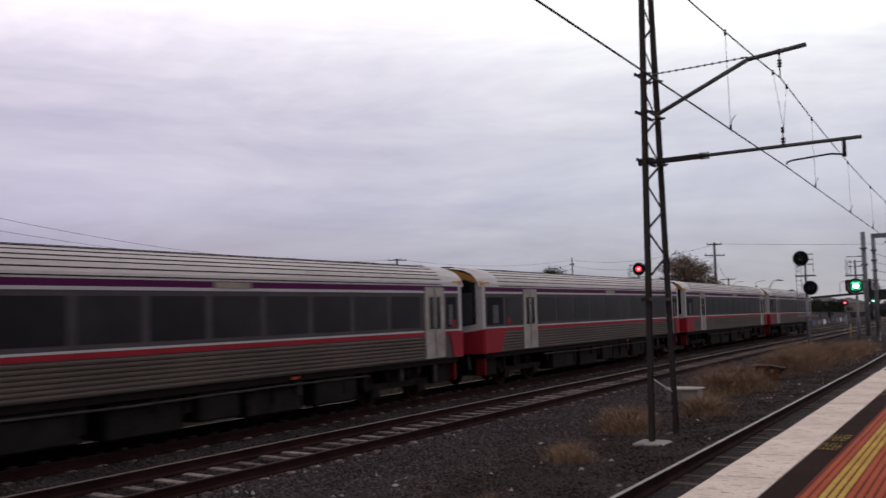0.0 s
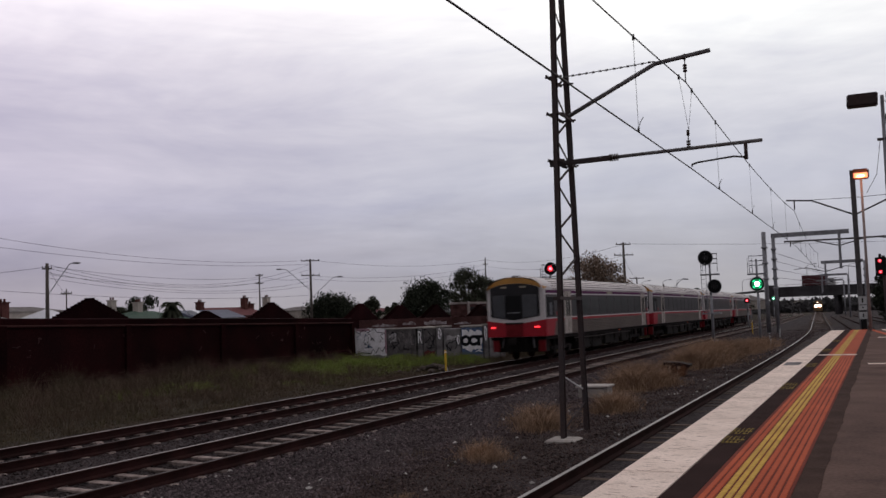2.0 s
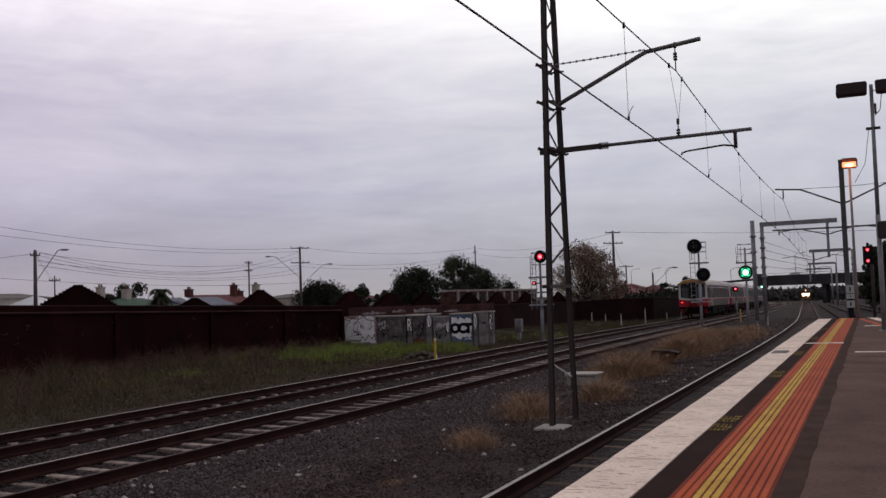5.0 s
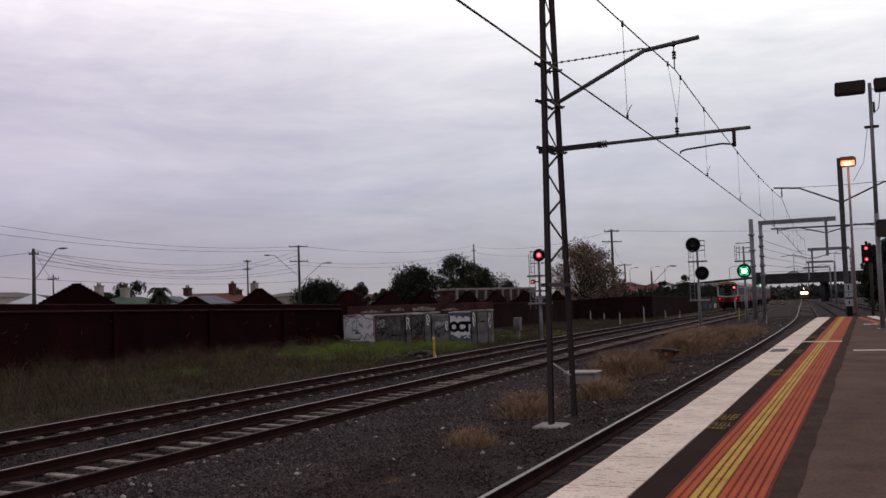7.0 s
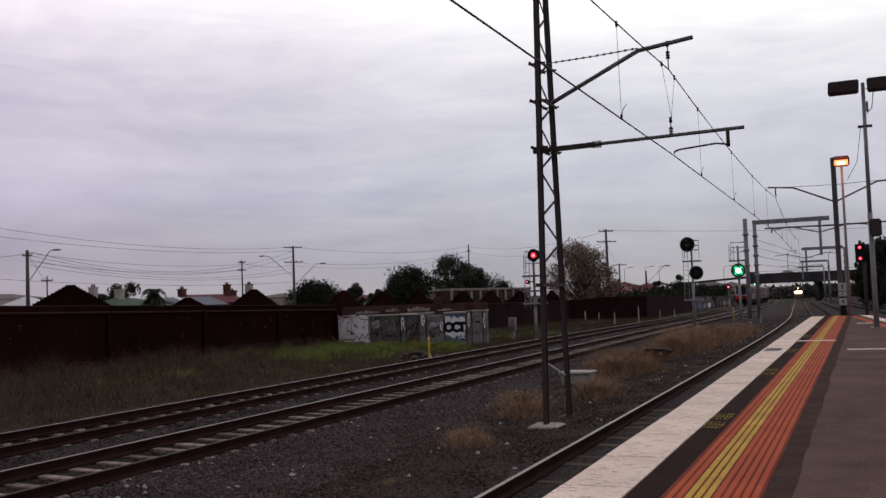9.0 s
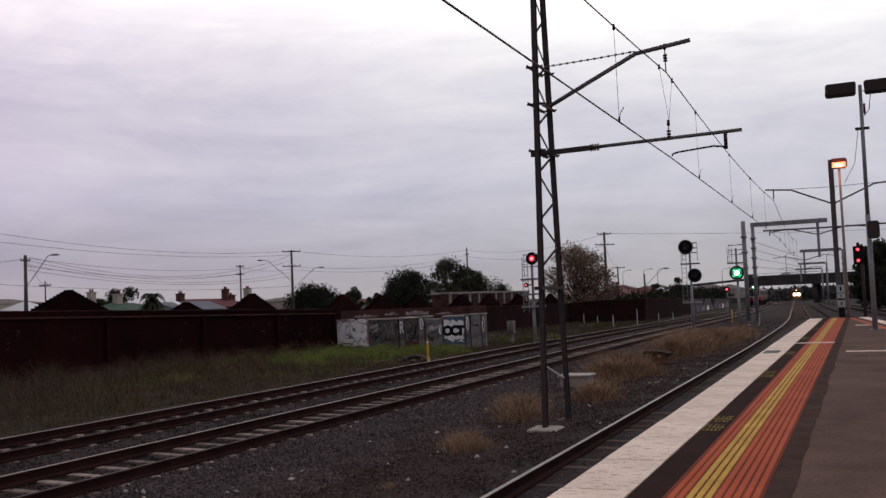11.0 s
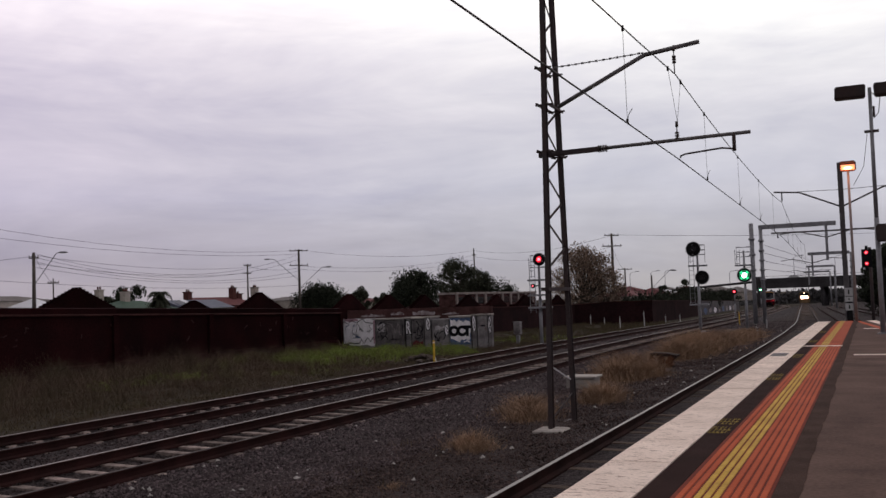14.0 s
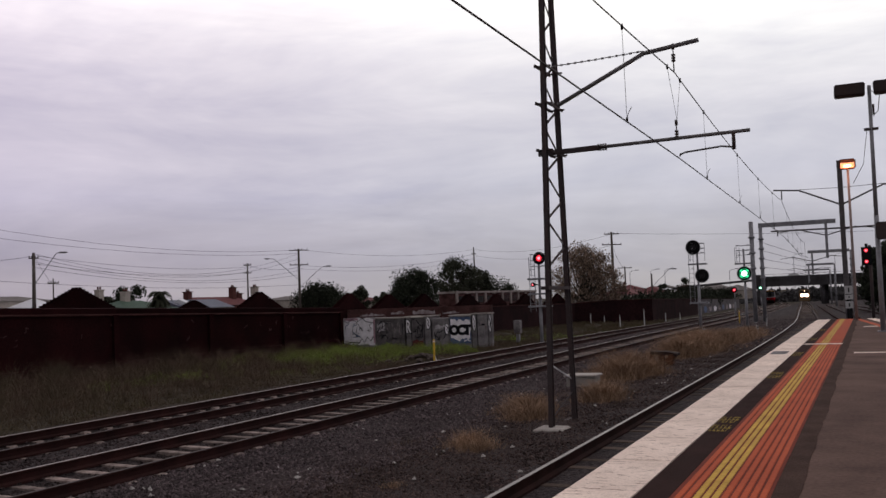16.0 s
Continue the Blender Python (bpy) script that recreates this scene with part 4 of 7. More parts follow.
wall = thing("wall_west", pose(0, 0, 0), "long sooty dark brick wall with piers", "wall", kind="structure")
ys = [5.7 + 6.4 * i for i in range(8)]
for ya, yb in zip(ys[:-1], ys[1:]):
    yb = min(yb, 50.2)
    bm = bmesh.new()
    sweep(bm, [[(-29.5, y, -0.5), (-29.5, y, wall_top(y) - 0.32), (-29.85, y, wall_top(y) - 0.32), (-29.85, y, -0.5)] for y in (ya, yb)], caps=True)
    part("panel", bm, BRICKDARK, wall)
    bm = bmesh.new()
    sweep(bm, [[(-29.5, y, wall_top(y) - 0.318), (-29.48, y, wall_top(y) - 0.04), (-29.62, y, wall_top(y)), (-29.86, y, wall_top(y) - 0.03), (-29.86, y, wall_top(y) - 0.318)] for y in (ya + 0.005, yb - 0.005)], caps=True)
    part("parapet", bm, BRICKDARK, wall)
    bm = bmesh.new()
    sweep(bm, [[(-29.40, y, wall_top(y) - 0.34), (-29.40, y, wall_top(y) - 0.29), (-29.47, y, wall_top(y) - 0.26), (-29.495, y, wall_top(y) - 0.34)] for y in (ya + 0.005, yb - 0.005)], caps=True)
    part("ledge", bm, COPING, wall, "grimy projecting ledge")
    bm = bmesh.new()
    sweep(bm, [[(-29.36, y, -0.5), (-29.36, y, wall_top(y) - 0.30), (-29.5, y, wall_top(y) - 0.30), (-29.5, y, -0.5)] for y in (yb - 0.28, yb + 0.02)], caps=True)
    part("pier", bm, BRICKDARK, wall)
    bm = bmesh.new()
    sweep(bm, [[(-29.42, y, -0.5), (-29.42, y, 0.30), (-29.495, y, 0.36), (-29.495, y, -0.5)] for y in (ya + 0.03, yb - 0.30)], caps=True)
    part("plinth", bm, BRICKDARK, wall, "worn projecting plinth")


def low_top(y):
    return 1.92 - 0.0075 * (y - 55) if y < 101 else 1.72 - 0.012 * (y - 104.5)


wall2 = thing("wall_north", pose(0, 0, 0), "dark timber and brick boundary wall along the verge", "wall", kind="structure")
line_of = [(-29.6, 52.6 + 8.06 * i) for i in range(7)] + [(-25.7, 102.6), (-21.9, 104.5)]
line_of += [(-21.9 - (bend_far(y) - bend_far(104.5)), y) for y in (104.5 + 8 * i for i in range(1, 16))]
for (xa, ya), (xb, yb) in zip(line_of[:-1], line_of[1:]):
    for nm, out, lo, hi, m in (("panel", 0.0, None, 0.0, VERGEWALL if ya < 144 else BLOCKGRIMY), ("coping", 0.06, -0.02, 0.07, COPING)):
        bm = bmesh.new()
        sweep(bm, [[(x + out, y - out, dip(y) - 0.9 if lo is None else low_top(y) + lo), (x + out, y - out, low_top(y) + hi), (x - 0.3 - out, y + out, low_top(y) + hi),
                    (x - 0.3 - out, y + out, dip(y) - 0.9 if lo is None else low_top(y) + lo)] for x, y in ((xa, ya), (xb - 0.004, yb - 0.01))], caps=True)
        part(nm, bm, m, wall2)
cross = thing("wall_return", pose(0, 0, 0), "faded red cross wall behind graffiti-covered blocks", "wall", kind="structure")
bm = bmesh.new()
box(bm, -30.2, -20.45, 52.2, 52.5, -0.5, 2.08)
part("panel", bm, REDWALL, cross)
TAGFADED = mat("faded sprayed paint", (0.34, 0.31, 0.32), 0.9, col2=(0.12, 0.08, 0.08), scale=3.5, fine=14, var=0.5, bump=0)
for k, (x0, x1, z0, z1) in enumerate(((-29.3, -27.5, 1.62, 1.86), (-27.1, -26.2, 1.7, 1.95), (-25.6, -24.1, 1.66, 2.0), (-23.6, -22.5, 1.64, 1.84))):
    r = random.Random(70 + k)
    up = [(x0 + (x1 - x0) * i / 11, z1 - 0.13 * r.random() - 0.1 * abs(i - 5.5) / 5.5) for i in range(12)]
    ring = [(x0, z0), (x1, z0)] + up[::-1]
    bm = bmesh.new()
    sweep(bm, [[(x, yy, z) for x, z in ring] for yy in (52.198, 52.192)], caps=True)
    part("paint_patch", bm, TAGFADED, cross, "faded pale sprayed paint")


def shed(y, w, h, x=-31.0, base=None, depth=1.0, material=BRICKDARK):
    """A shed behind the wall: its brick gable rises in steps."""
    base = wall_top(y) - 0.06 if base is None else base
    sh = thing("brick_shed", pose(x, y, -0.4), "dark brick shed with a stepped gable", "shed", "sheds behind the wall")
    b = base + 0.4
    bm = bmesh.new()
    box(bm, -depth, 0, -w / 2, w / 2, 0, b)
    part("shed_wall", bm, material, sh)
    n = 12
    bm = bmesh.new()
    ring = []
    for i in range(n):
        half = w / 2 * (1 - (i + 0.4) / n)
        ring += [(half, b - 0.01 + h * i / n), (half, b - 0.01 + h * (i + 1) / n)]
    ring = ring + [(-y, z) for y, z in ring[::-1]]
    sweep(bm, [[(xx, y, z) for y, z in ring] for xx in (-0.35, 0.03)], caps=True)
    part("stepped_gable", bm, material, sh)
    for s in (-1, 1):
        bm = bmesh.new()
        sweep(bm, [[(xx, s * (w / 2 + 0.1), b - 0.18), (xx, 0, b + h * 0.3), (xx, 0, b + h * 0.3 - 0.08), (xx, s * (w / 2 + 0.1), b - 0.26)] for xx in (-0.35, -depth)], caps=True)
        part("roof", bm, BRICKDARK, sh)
    return sh


shed(24.9, 2.8, 0.55)
shed(30.73, 4.7, 1.0)
shed(40.9, 2.8, 0.52, x=-33.0, base=2.45)
shed(44.1, 4.6, 1.0)
shed(54.1, 4.1, 1.02, base=2.15)
for y, h in ((60.0, 1.0), (66.0, 1.0), (75.2, 0.95), (82.3, 0.95), (91, 0.9), (103, 0.9), (118, 0.9)):
    shed(y, 4.8, h, x=-31.0 - bend_far(y), base=2.05 - 0.004 * (y - 60))

# ---- graffiti blocks in front of the cross wall ----
GY = 50.4


def block(x0, x1, top, lid, name="concrete_block", depth=1.3, material=BLOCK, group="blocks by the wall", label="grimy grey concrete block with sprayed graffiti"):
    t = thing(name, pose((x0 + x1) / 2, GY, -0.45), label, "concrete block", group)
    w = (x1 - x0) / 2 - 0.02
    bm = bmesh.new()
    box(bm, -w, w, 0, depth, 0, top + 0.45)
    bmesh.ops.bevel(bm, geom=bm.edges[:], offset=0.025, segments=1, affect="EDGES")
    part("block_body", bm, material, t)
    if lid:
        bm = bmesh.new()
        box(bm, -w - 0.05, w + 0.05, -0.05, depth, top + 0.452, top + 0.53)
        part("lid", bm, CONC, t, "pale concrete lid")
    return t, w


def tag(t, pts, material, name="graffiti", y=-0.004, label=""):
    bm = bmesh.new()
    sweep(bm, [[(x, y, z) for x, z in pts], [(x, y - 0.004, z) for x, z in pts]], caps=True)
    return part(name, bm, material, t, label)


def stroke(t, pts, w, material, y=-0.010):
    """A sprayed line: one flat ribbon along the points."""
    bm = bmesh.new()
    ps = [Vector((x, 0, z)) for x, z in pts]
    rings = []
    for i, p in enumerate(ps):
        d = ps[min(i + 1, len(ps) - 1)] - ps[max(i - 1, 0)]
        d = d.normalized() if d.length > 1e-6 else Vector((1, 0, 0))
        n = Vector((-d.z, 0, d.x)) * (w / 2)
        rings.append([(p.x + n.x, y, p.z + n.z), (p.x - n.x, y, p.z - n.z), (p.x - n.x, y - 0.004, p.z - n.z), (p.x + n.x, y - 0.004, p.z + n.z)])
    sweep(bm, rings, caps=True)
    return part("sprayed_line", bm, material, t)


def ragged(x0, x1, z0, z1, seed, jag=0.08, n=9):
    r = random.Random(seed)
    pts = [(x0 + (x1 - x0) * i / n, z0 + r.uniform(-jag, jag)) for i in range(n + 1)]
    pts += [(x1 + r.uniform(-jag, jag) * 0.6, z0 + (z1 - z0) * i / 4) for i in range(1, 4)]
    pts += [(x1 - (x1 - x0) * i / n, z1 + r.uniform(-jag, jag)) for i in range(n + 1)]
    return pts


def outlined(t, x, z, wd, h, body, edge, seed, y=-0.012):
    """A sprayed letter: a rounded pale shape with a dark edge behind it."""
    r = random.Random(seed)
    ring = [(x + wd / 2 * math.cos(a) * r.uniform(0.75, 1.15), z + h / 2 * math.sin(a) * r.uniform(0.85, 1.1)) for a in (q * 0.5236 for q in range(12))]
    tag(t, [(x + (a - x) * 1.35, z + (b - z) * 1.14) for a, b in ring], edge, y=y)
    tag(t, ring, body, y=y - 0.006)
    stroke(t, [(x - wd * 0.12, z + h * 0.30), (x + wd * 0.22, z + h * 0.04), (x - wd * 0.05, z - h * 0.05), (x + wd * 0.18, z - h * 0.32)], wd * 0.20, edge, y - 0.016)


def scrawl(t, x0, x1, z0, z1, n, material, seed, w=0.035, y=-0.012):
    """Loose sprayed loops over a stretch of wall."""
    r = random.Random(seed)
    for k in range(n):
        x, z = r.uniform(x0, x1), r.uniform(z0, z1)
        pts = [(x, z)]
        for _ in range(r.randint(3, 6)):
            x, z = min(x1, max(x0, x + r.uniform(-0.16, 0.22))), min(z1, max(z0, z + r.uniform(-0.28, 0.28)))
            pts.append((x, z))
        stroke(t, pts, w, material, y)


# the painted end panel beside the long wall
t, w = block(-29.66, -27.26, 1.55, False)
tag(t, ragged(-w + 0.03, w - 0.03, 0.40, 1.98, 1, 0.06), TAGWHITE, label="white sprayed lettering, unreadable")
tag(t, ragged(-w + 0.25, -w + 1.2, 1.86, 2.02, 12, 0.04), TAGPINK, y=-0.009)
stroke(t, [(-w + 0.08, 1.75), (-w + 0.18, 0.72), (-w + 0.10, 0.50), (-w + 0.55, 0.45), (-w + 0.60, 0.56), (-w + 1.25, 0.50), (-w + 1.42, 0.78), (-w + 1.60, 0.52), (-w + 1.82, 0.86), (-w + 2.05, 0.62), (w - 0.04, 1.0)], 0.06, TAGBLACK)
stroke(t, [(-w + 0.1, 1.9), (-w + 0.5, 1.72), (-w + 0.75, 1.94), (-w + 1.1, 1.76), (-w + 1.5, 2.0), (-w + 1.75, 1.78), (w - 0.05, 1.7)], 0.045, TAGBLACK)
scrawl(t, -w + 0.2, w - 0.2, 0.85, 1.7, 9, TAGBLACK, 71, 0.03)
scrawl(t, -w + 0.2, w - 0.2, 0.85, 1.7, 5, TAGBLUE, 72, 0.04)
tag(t, ragged(w - 0.12, w, 0.5, 1.9, 13, 0.03), TAGPINK, y=-0.016)
# low dark block, its lid running on to the next post
t, w = block(-27.24, -25.30, 1.46, True, material=BLOCKDARK)
tag(t, ragged(-w + 0.08, -w + 0.62, 1.18, 1.66, 2, 0.06), TAGFADEDPALE)
scrawl(t, -w + 0.1, w - 0.1, 0.7, 1.8, 12, TAGBLACK, 73, 0.04)
scrawl(t, -w + 0.6, w - 0.1, 1.0, 1.7, 5, TAGFADED, 74, 0.03)
t, w = block(-25.22, -24.86, 1.50, True, depth=1.36)
for off, y, m in ((0.075, -0.012, TAGBLACK), (0.012, -0.022, TAGWHITE)):
    txt = bpy.data.curves.new("graffiti_letter", "FONT")
    txt.body, txt.size, txt.extrude, txt.offset, txt.align_x = "R", 1.05, 0.004, off, "CENTER"
    txt.materials.append(m)
    ob = new("graffiti_letter", txt)
    ob.parent = t
    ob.location, ob.rotation_euler, ob.scale = (0.0, y, 1.06), (radians(90), 0, 0), (0.5, 1.0, 1.0)
t, w = block(-24.84, -24.02, 1.48, True, material=BLOCKDARK)
tag(t, ragged(-w + 0.03, w - 0.03, 0.12, 0.62, 8, 0.07), TAGRED)
scrawl(t, -w + 0.05, w - 0.05, 0.75, 1.85, 9, TAGBLACK, 76, 0.05)
t, w = block(-24.0, -23.58, 1.52, True, depth=1.36)
outlined(t, 0.05, 1.60, 0.28, 0.72, TAGWHITE, TAGBLACK, 77)
t, w = block(-23.5, -22.4, 1.42, False)
tag(t, ragged(-w + 0.2, w - 0.25, 1.25, 1.45, 9, 0.06), TAGFADEDPALE)
scrawl(t, -w + 0.05, w - 0.2, 0.6, 1.3, 6, TAGBLACK, 78, 0.05)
outlined(t, w - 0.12, 1.25, 0.22, 0.6, TAGWHITE, TAGBLACK, 79)
t, w = block(-22.38, -21.0, 1.50, True)
tag(t, ragged(-w + 0.02, w - 0.02, 0.36, 1.90, 5, 0.02), TAGBLUE, label="blue and white sprayed panel")
tag(t, ragged(-w + 0.06, w - 0.06, 0.62, 1.72, 6, 0.13), TAGWHITE, y=-0.012)
txt = bpy.data.curves.new("graffiti_letters", "FONT")
txt.body, txt.size, txt.extrude, txt.offset, txt.align_x, txt.space_character = "OCT", 0.74, 0.004, 0.055, "CENTER", 0.70
txt.materials.append(TAGBLACK)
ob = tagged(new("graffiti_letters", txt), "bold black sprayed letters")
ob.parent = t
ob.location, ob.rotation_euler = (-0.02, -0.022, 0.90), (radians(90), 0, 0)
stroke(t, [(0.22, 0.50), (0.40, 0.58), (0.62, 0.50)], 0.05, TAGWHITE, -0.024)
t, w = block(-20.98, -20.66, 1.56, True, depth=1.36)
outlined(t, 0.0, 1.55, 0.22, 0.85, TAGWHITE, TAGBLACK, 81)
t, w = block(-20.64, -19.98, 1.56, True, depth=0.6)
scrawl(t, -w + 0.05, w - 0.05, 1.0, 1.8, 4, TAGFADED, 82, 0.04)
tag(t, ragged(-w + 0.1, w - 0.1, 1.38, 1.46, 14, 0.02), TAGBLACK)
t, w = block(-19.96, -19.72, 1.58, True, depth=0.3)
outlined(t, 0.0, 1.50, 0.18, 0.95, TAGWHITE, TAGBLACK, 83)
stroke(t, [(-0.02, 1.75), (0.05, 1.5), (-0.03, 1.25)], 0.05, TAGBLACK, -0.024)
rnd = random.Random(91)
DULLTAG = mat("worn sprayed marks", (0.060, 0.030, 0.031), 0.95, col2=(0.022, 0.010, 0.010), scale=4, fine=14, var=0.5, bump=0)
marks = thing("wall_graffiti", pose(-29.497, 0, 0), "worn pinkish spray marks on the dark wall", "graffiti")
for k in range(26):
    y, z = rnd.uniform(20, 49.5), rnd.uniform(0.9, 2.0)
    bm = bmesh.new()
    p, pts = Vector((0.0, y, z)), []
    for q in range(rnd.randint(3, 6)):
        pts.append(tuple(p))
        p = p + Vector((0, rnd.uniform(-0.06, 0.14), rnd.uniform(-0.12, 0.12)))
    line(bm, pts, rnd.uniform(0.012, 0.035), 5)
    part("sprayed_line", bm, DULLTAG, marks)
# a scrawl on the dark wall itself
sc = thing("wall_graffiti", pose(-29.49, 23.9, -0.3), "faded white scrawl sprayed on the dark wall", "graffiti")
for k, (y, z) in enumerate(((-1.2, 0.9), (-0.7, 0.8), (-0.2, 0.95), (0.25, 0.75))):
    bm = bmesh.new()
    line(bm, [(0.0, y, z + 0.5), (0.0, y + 0.16, z + 0.75), (0.0, y + 0.3, z + 0.5), (0.0, y + 0.1, z + 0.3), (0.0, y + 0.3, z)], 0.035, 5)
    part("sprayed_line", bm, TAGWHITE, sc)
# ---- weeds and grass ----


def blades(name, spots, material, label, category, seed):
    """spots: x, y, radius, height, count, lean."""
    rnd = random.Random(seed)
    vs, fs = [], []
    for x, y, r, h, n, lean in spots:
        for _ in range(n):
            a, d = rnd.uniform(0, 6.283), r * min(1.35, abs(rnd.gauss(0, 0.52)))
            px, py = x + d * math.cos(a), y + d * math.sin(a) * 1.3
            pz = ground_z(px, py) - 0.03
            hh = h * rnd.uniform(0.3, 1.15) * max(0.25, 1.2 - 0.75 * (d / r) ** 2)
            t = rnd.uniform(0, 6.283)
            lx, ly = math.cos(t) * hh * lean * rnd.random(), math.sin(t) * hh * lean * rnd.random()
            w = rnd.uniform(0.002, 0.005) * (1 + 0.015 * py)
            s = rnd.uniform(0, 3.1416)
            wx, wy = math.cos(s) * w, math.sin(s) * w
            k = len(vs)
            vs += [(px - wx, py - wy, pz), (px + wx, py + wy, pz), (px + lx * 0.4 + wx * 0.7, py + ly * 0.4 + wy * 0.7, pz + hh * 0.6),
                   (px + lx * 0.4 - wx * 0.7, py + ly * 0.4 - wy * 0.7, pz + hh * 0.6), (px + lx, py + ly, pz + hh)]
            fs += [(k, k + 1, k + 2, k + 3), (k + 3, k + 2, k + 4)]
    return stuff(name, vs, fs, material, label, category)


rnd = random.Random(11)
verge = []
for _ in range(1350):
    y = rnd.uniform(14, 102)
    x = rnd.uniform(-29.2, -17.9 - max(0, y - 60) * 0.02)
    verge.append((x, y, rnd.uniform(0.4, 1.1), rnd.uniform(0.10, 0.36), 56, 0.8))
blades("verge_grass", verge, GRASS, "short damp green grass on the verge", "grass", 12)
weeds = []
for _ in range(620):
    y = rnd.uniform(14, 47)
    x = rnd.choice((rnd.uniform(-29.3, -25), rnd.uniform(-29, -19.5)))
    if y > 37 and x > -28.3 and rnd.random() < 0.85:
        continue
    weeds.append((x, y, rnd.uniform(0.4, 1.0), rnd.uniform(0.3, 0.85), 70, 1.3))
green = []
for _ in range(80):
    y = rnd.uniform(36, 49.8)
    green.append((rnd.uniform(-29, -20.5), y, rnd.uniform(0.5, 1.2), rnd.uniform(0.2, 0.5), 75, 0.6))
for cx, cy, n in ((-25.0, 29.5, 6), (-23.0, 26.0, 2), (-27.0, 33.5, 3), (-21.5, 31.5, 3), (-26.5, 45.5, 30), (-25.5, 42.0, 28), (-23.5, 44.0, 22), (-24.5, 38.8, 18), (-22.5, 46.8, 14), (-27.3, 39.0, 8), (-20.5, 45, 6), (-19.6, 58, 8)):
    for _ in range(n):
        green.append((rnd.gauss(cx, 1.1), rnd.gauss(cy, 1.2), rnd.uniform(0.4, 0.9), rnd.uniform(0.2, 0.42), 65, 0.7))
for cx, cy in ((-28.6, 31.5), (-28.4, 34.6), (-28.8, 27.6), (-27.6, 24.2), (-26.0, 36.8), (-28.7, 21.0), (-26.2, 20.4)):
    for _ in range(5):
        weeds.append((rnd.gauss(cx, 0.4), rnd.gauss(cy, 0.5), rnd.uniform(0.4, 0.8), rnd.uniform(0.7, 1.15), 150, 1.4))
blades("tall_weeds", weeds, DRYWEED, "tall dead weeds in front of the dark wall", "weeds", 13)
LUSH = island(mat("lush grass", (0.18, 0.25, 0.042), 0.9, col2=(0.13, 0.15, 0.04), scale=0.5, fine=8, var=0.4, bump=0), 0.5, 1.5)
blades("lush_grass", green, LUSH, "brighter green grass by the wall corner", "grass", 14)
straw = [(-6.8, 16.0, 0.50, 0.34, 330), (-6.4, 15.6, 0.40, 0.24, 200), (-7.5, 21.2, 0.80, 0.46, 760), (-7.0, 20.0, 0.69, 0.40, 560), (-6.3, 23.4, 0.69, 0.47, 704),
         (-6.6, 24.8, 0.69, 0.47, 572), (-7.4, 29.6, 1.03, 0.71, 1100), (-7.6, 32.0, 1.15, 0.81, 1232), (-6.9, 31.0, 0.92, 0.57, 880), (-7.3, 39.5, 1.38, 0.85, 1364),
         (-7.2, 42.5, 1.49, 0.95, 1540), (-7.5, 45.5, 1.61, 1.00, 1540), (-6.9, 49.0, 1.49, 0.85, 1320), (-6.6, 52.5, 1.26, 0.66, 924), (-6.4, 56.5, 1.15, 0.57, 660),
         (-7.3, 64, 1.49, 0.47, 704), (-6.4, 12.2, 0.3, 0.12, 90)]
straw = [(x, y, r * 1.1, h * 0.86, int(n * 2.6), 1.9) for x, y, r, h, n in straw]
blades("dry_grass", straw, STRAW, "straw coloured dry grass tufts between the tracks", "grass", 15)
low = [(rnd.uniform(-8.4, -5.5), rnd.uniform(10, 60), rnd.uniform(0.3, 0.8), rnd.uniform(0.05, 0.16), 40, 0.9) for _ in range(110)]
blades("low_weeds", low, DRYWEED, "low withered weeds in the ballast", "weeds", 16)



def leafy(name, spots, material, label, category, seed):
    """Low mounds of small leaves; spots: x, y, radius, height, count."""
    rnd = random.Random(seed)
    vs, fs = [], []
    for x, y, r, h, n in spots:
        for _ in range(n):
            a, d = rnd.uniform(0, 6.283), r * math.sqrt(rnd.random())
            px, py = x + d * math.cos(a), y + d * math.sin(a)
            p = Vector((px, py, ground_z(px, py) + h * max(0.05, 1 - (d / r) ** 2) * rnd.uniform(0.2, 1.1)))
            q = Euler((rnd.uniform(-1, 1), rnd.uniform(-1, 1), rnd.uniform(0, 6))).to_matrix()
            s = rnd.uniform(0.008, 0.018) * (1 + 0.02 * py)
            k = len(vs)
            for e in ((-s, 0, 0), (0, -s * 0.5, 0), (s, 0, 0), (0, s * 0.5, 0)):
                vs.append(tuple(p + q @ Vector(e)))
            fs.append((k, k + 1, k + 2, k + 3))
    return stuff(name, vs, fs, material, label, category)


WEEDLEAF = island(mat("dull weed leaves", (0.072, 0.060, 0.034), 0.9, col2=(0.086, 0.057, 0.046), scale=0.22, fine=2, var=0.5, bump=0), 0.75, 1.25)
LUSHLEAF = island(mat("fresh weed leaves", (0.165, 0.23, 0.040), 0.9, col2=(0.12, 0.135, 0.04), scale=0.5, fine=3, var=0.4, bump=0), 0.75, 1.25)
rnd = random.Random(19)
mounds = [(rnd.uniform(-29.0, -17.7), 13 + 46 * rnd.random() ** 1.3, rnd.uniform(0.3, 0.9), rnd.choice((0.1, 0.2, 0.35, 0.7)) * rnd.uniform(0.7, 1.3), 260) for _ in range(620)]
mounds = [m for m in mounds if not (m[1] > 37.5 and -28.5 < m[0] < -20.5 and rnd.random() < 0.8)]
mounds += [(rnd.uniform(-18.6, -17.5), rnd.uniform(12, 60), rnd.uniform(0.2, 0.5), rnd.uniform(0.05, 0.2), 40) for _ in range(160)]
leafy("verge_weeds", mounds, WEEDLEAF, "low tangled olive and brown weeds on the verge", "weeds", 20)
fresh = [(x + rnd.uniform(-0.5, 0.5), y + rnd.uniform(-0.5, 0.5), r * 1.1, h * 1.1, 330) for x, y, r, h, n, lean in green]
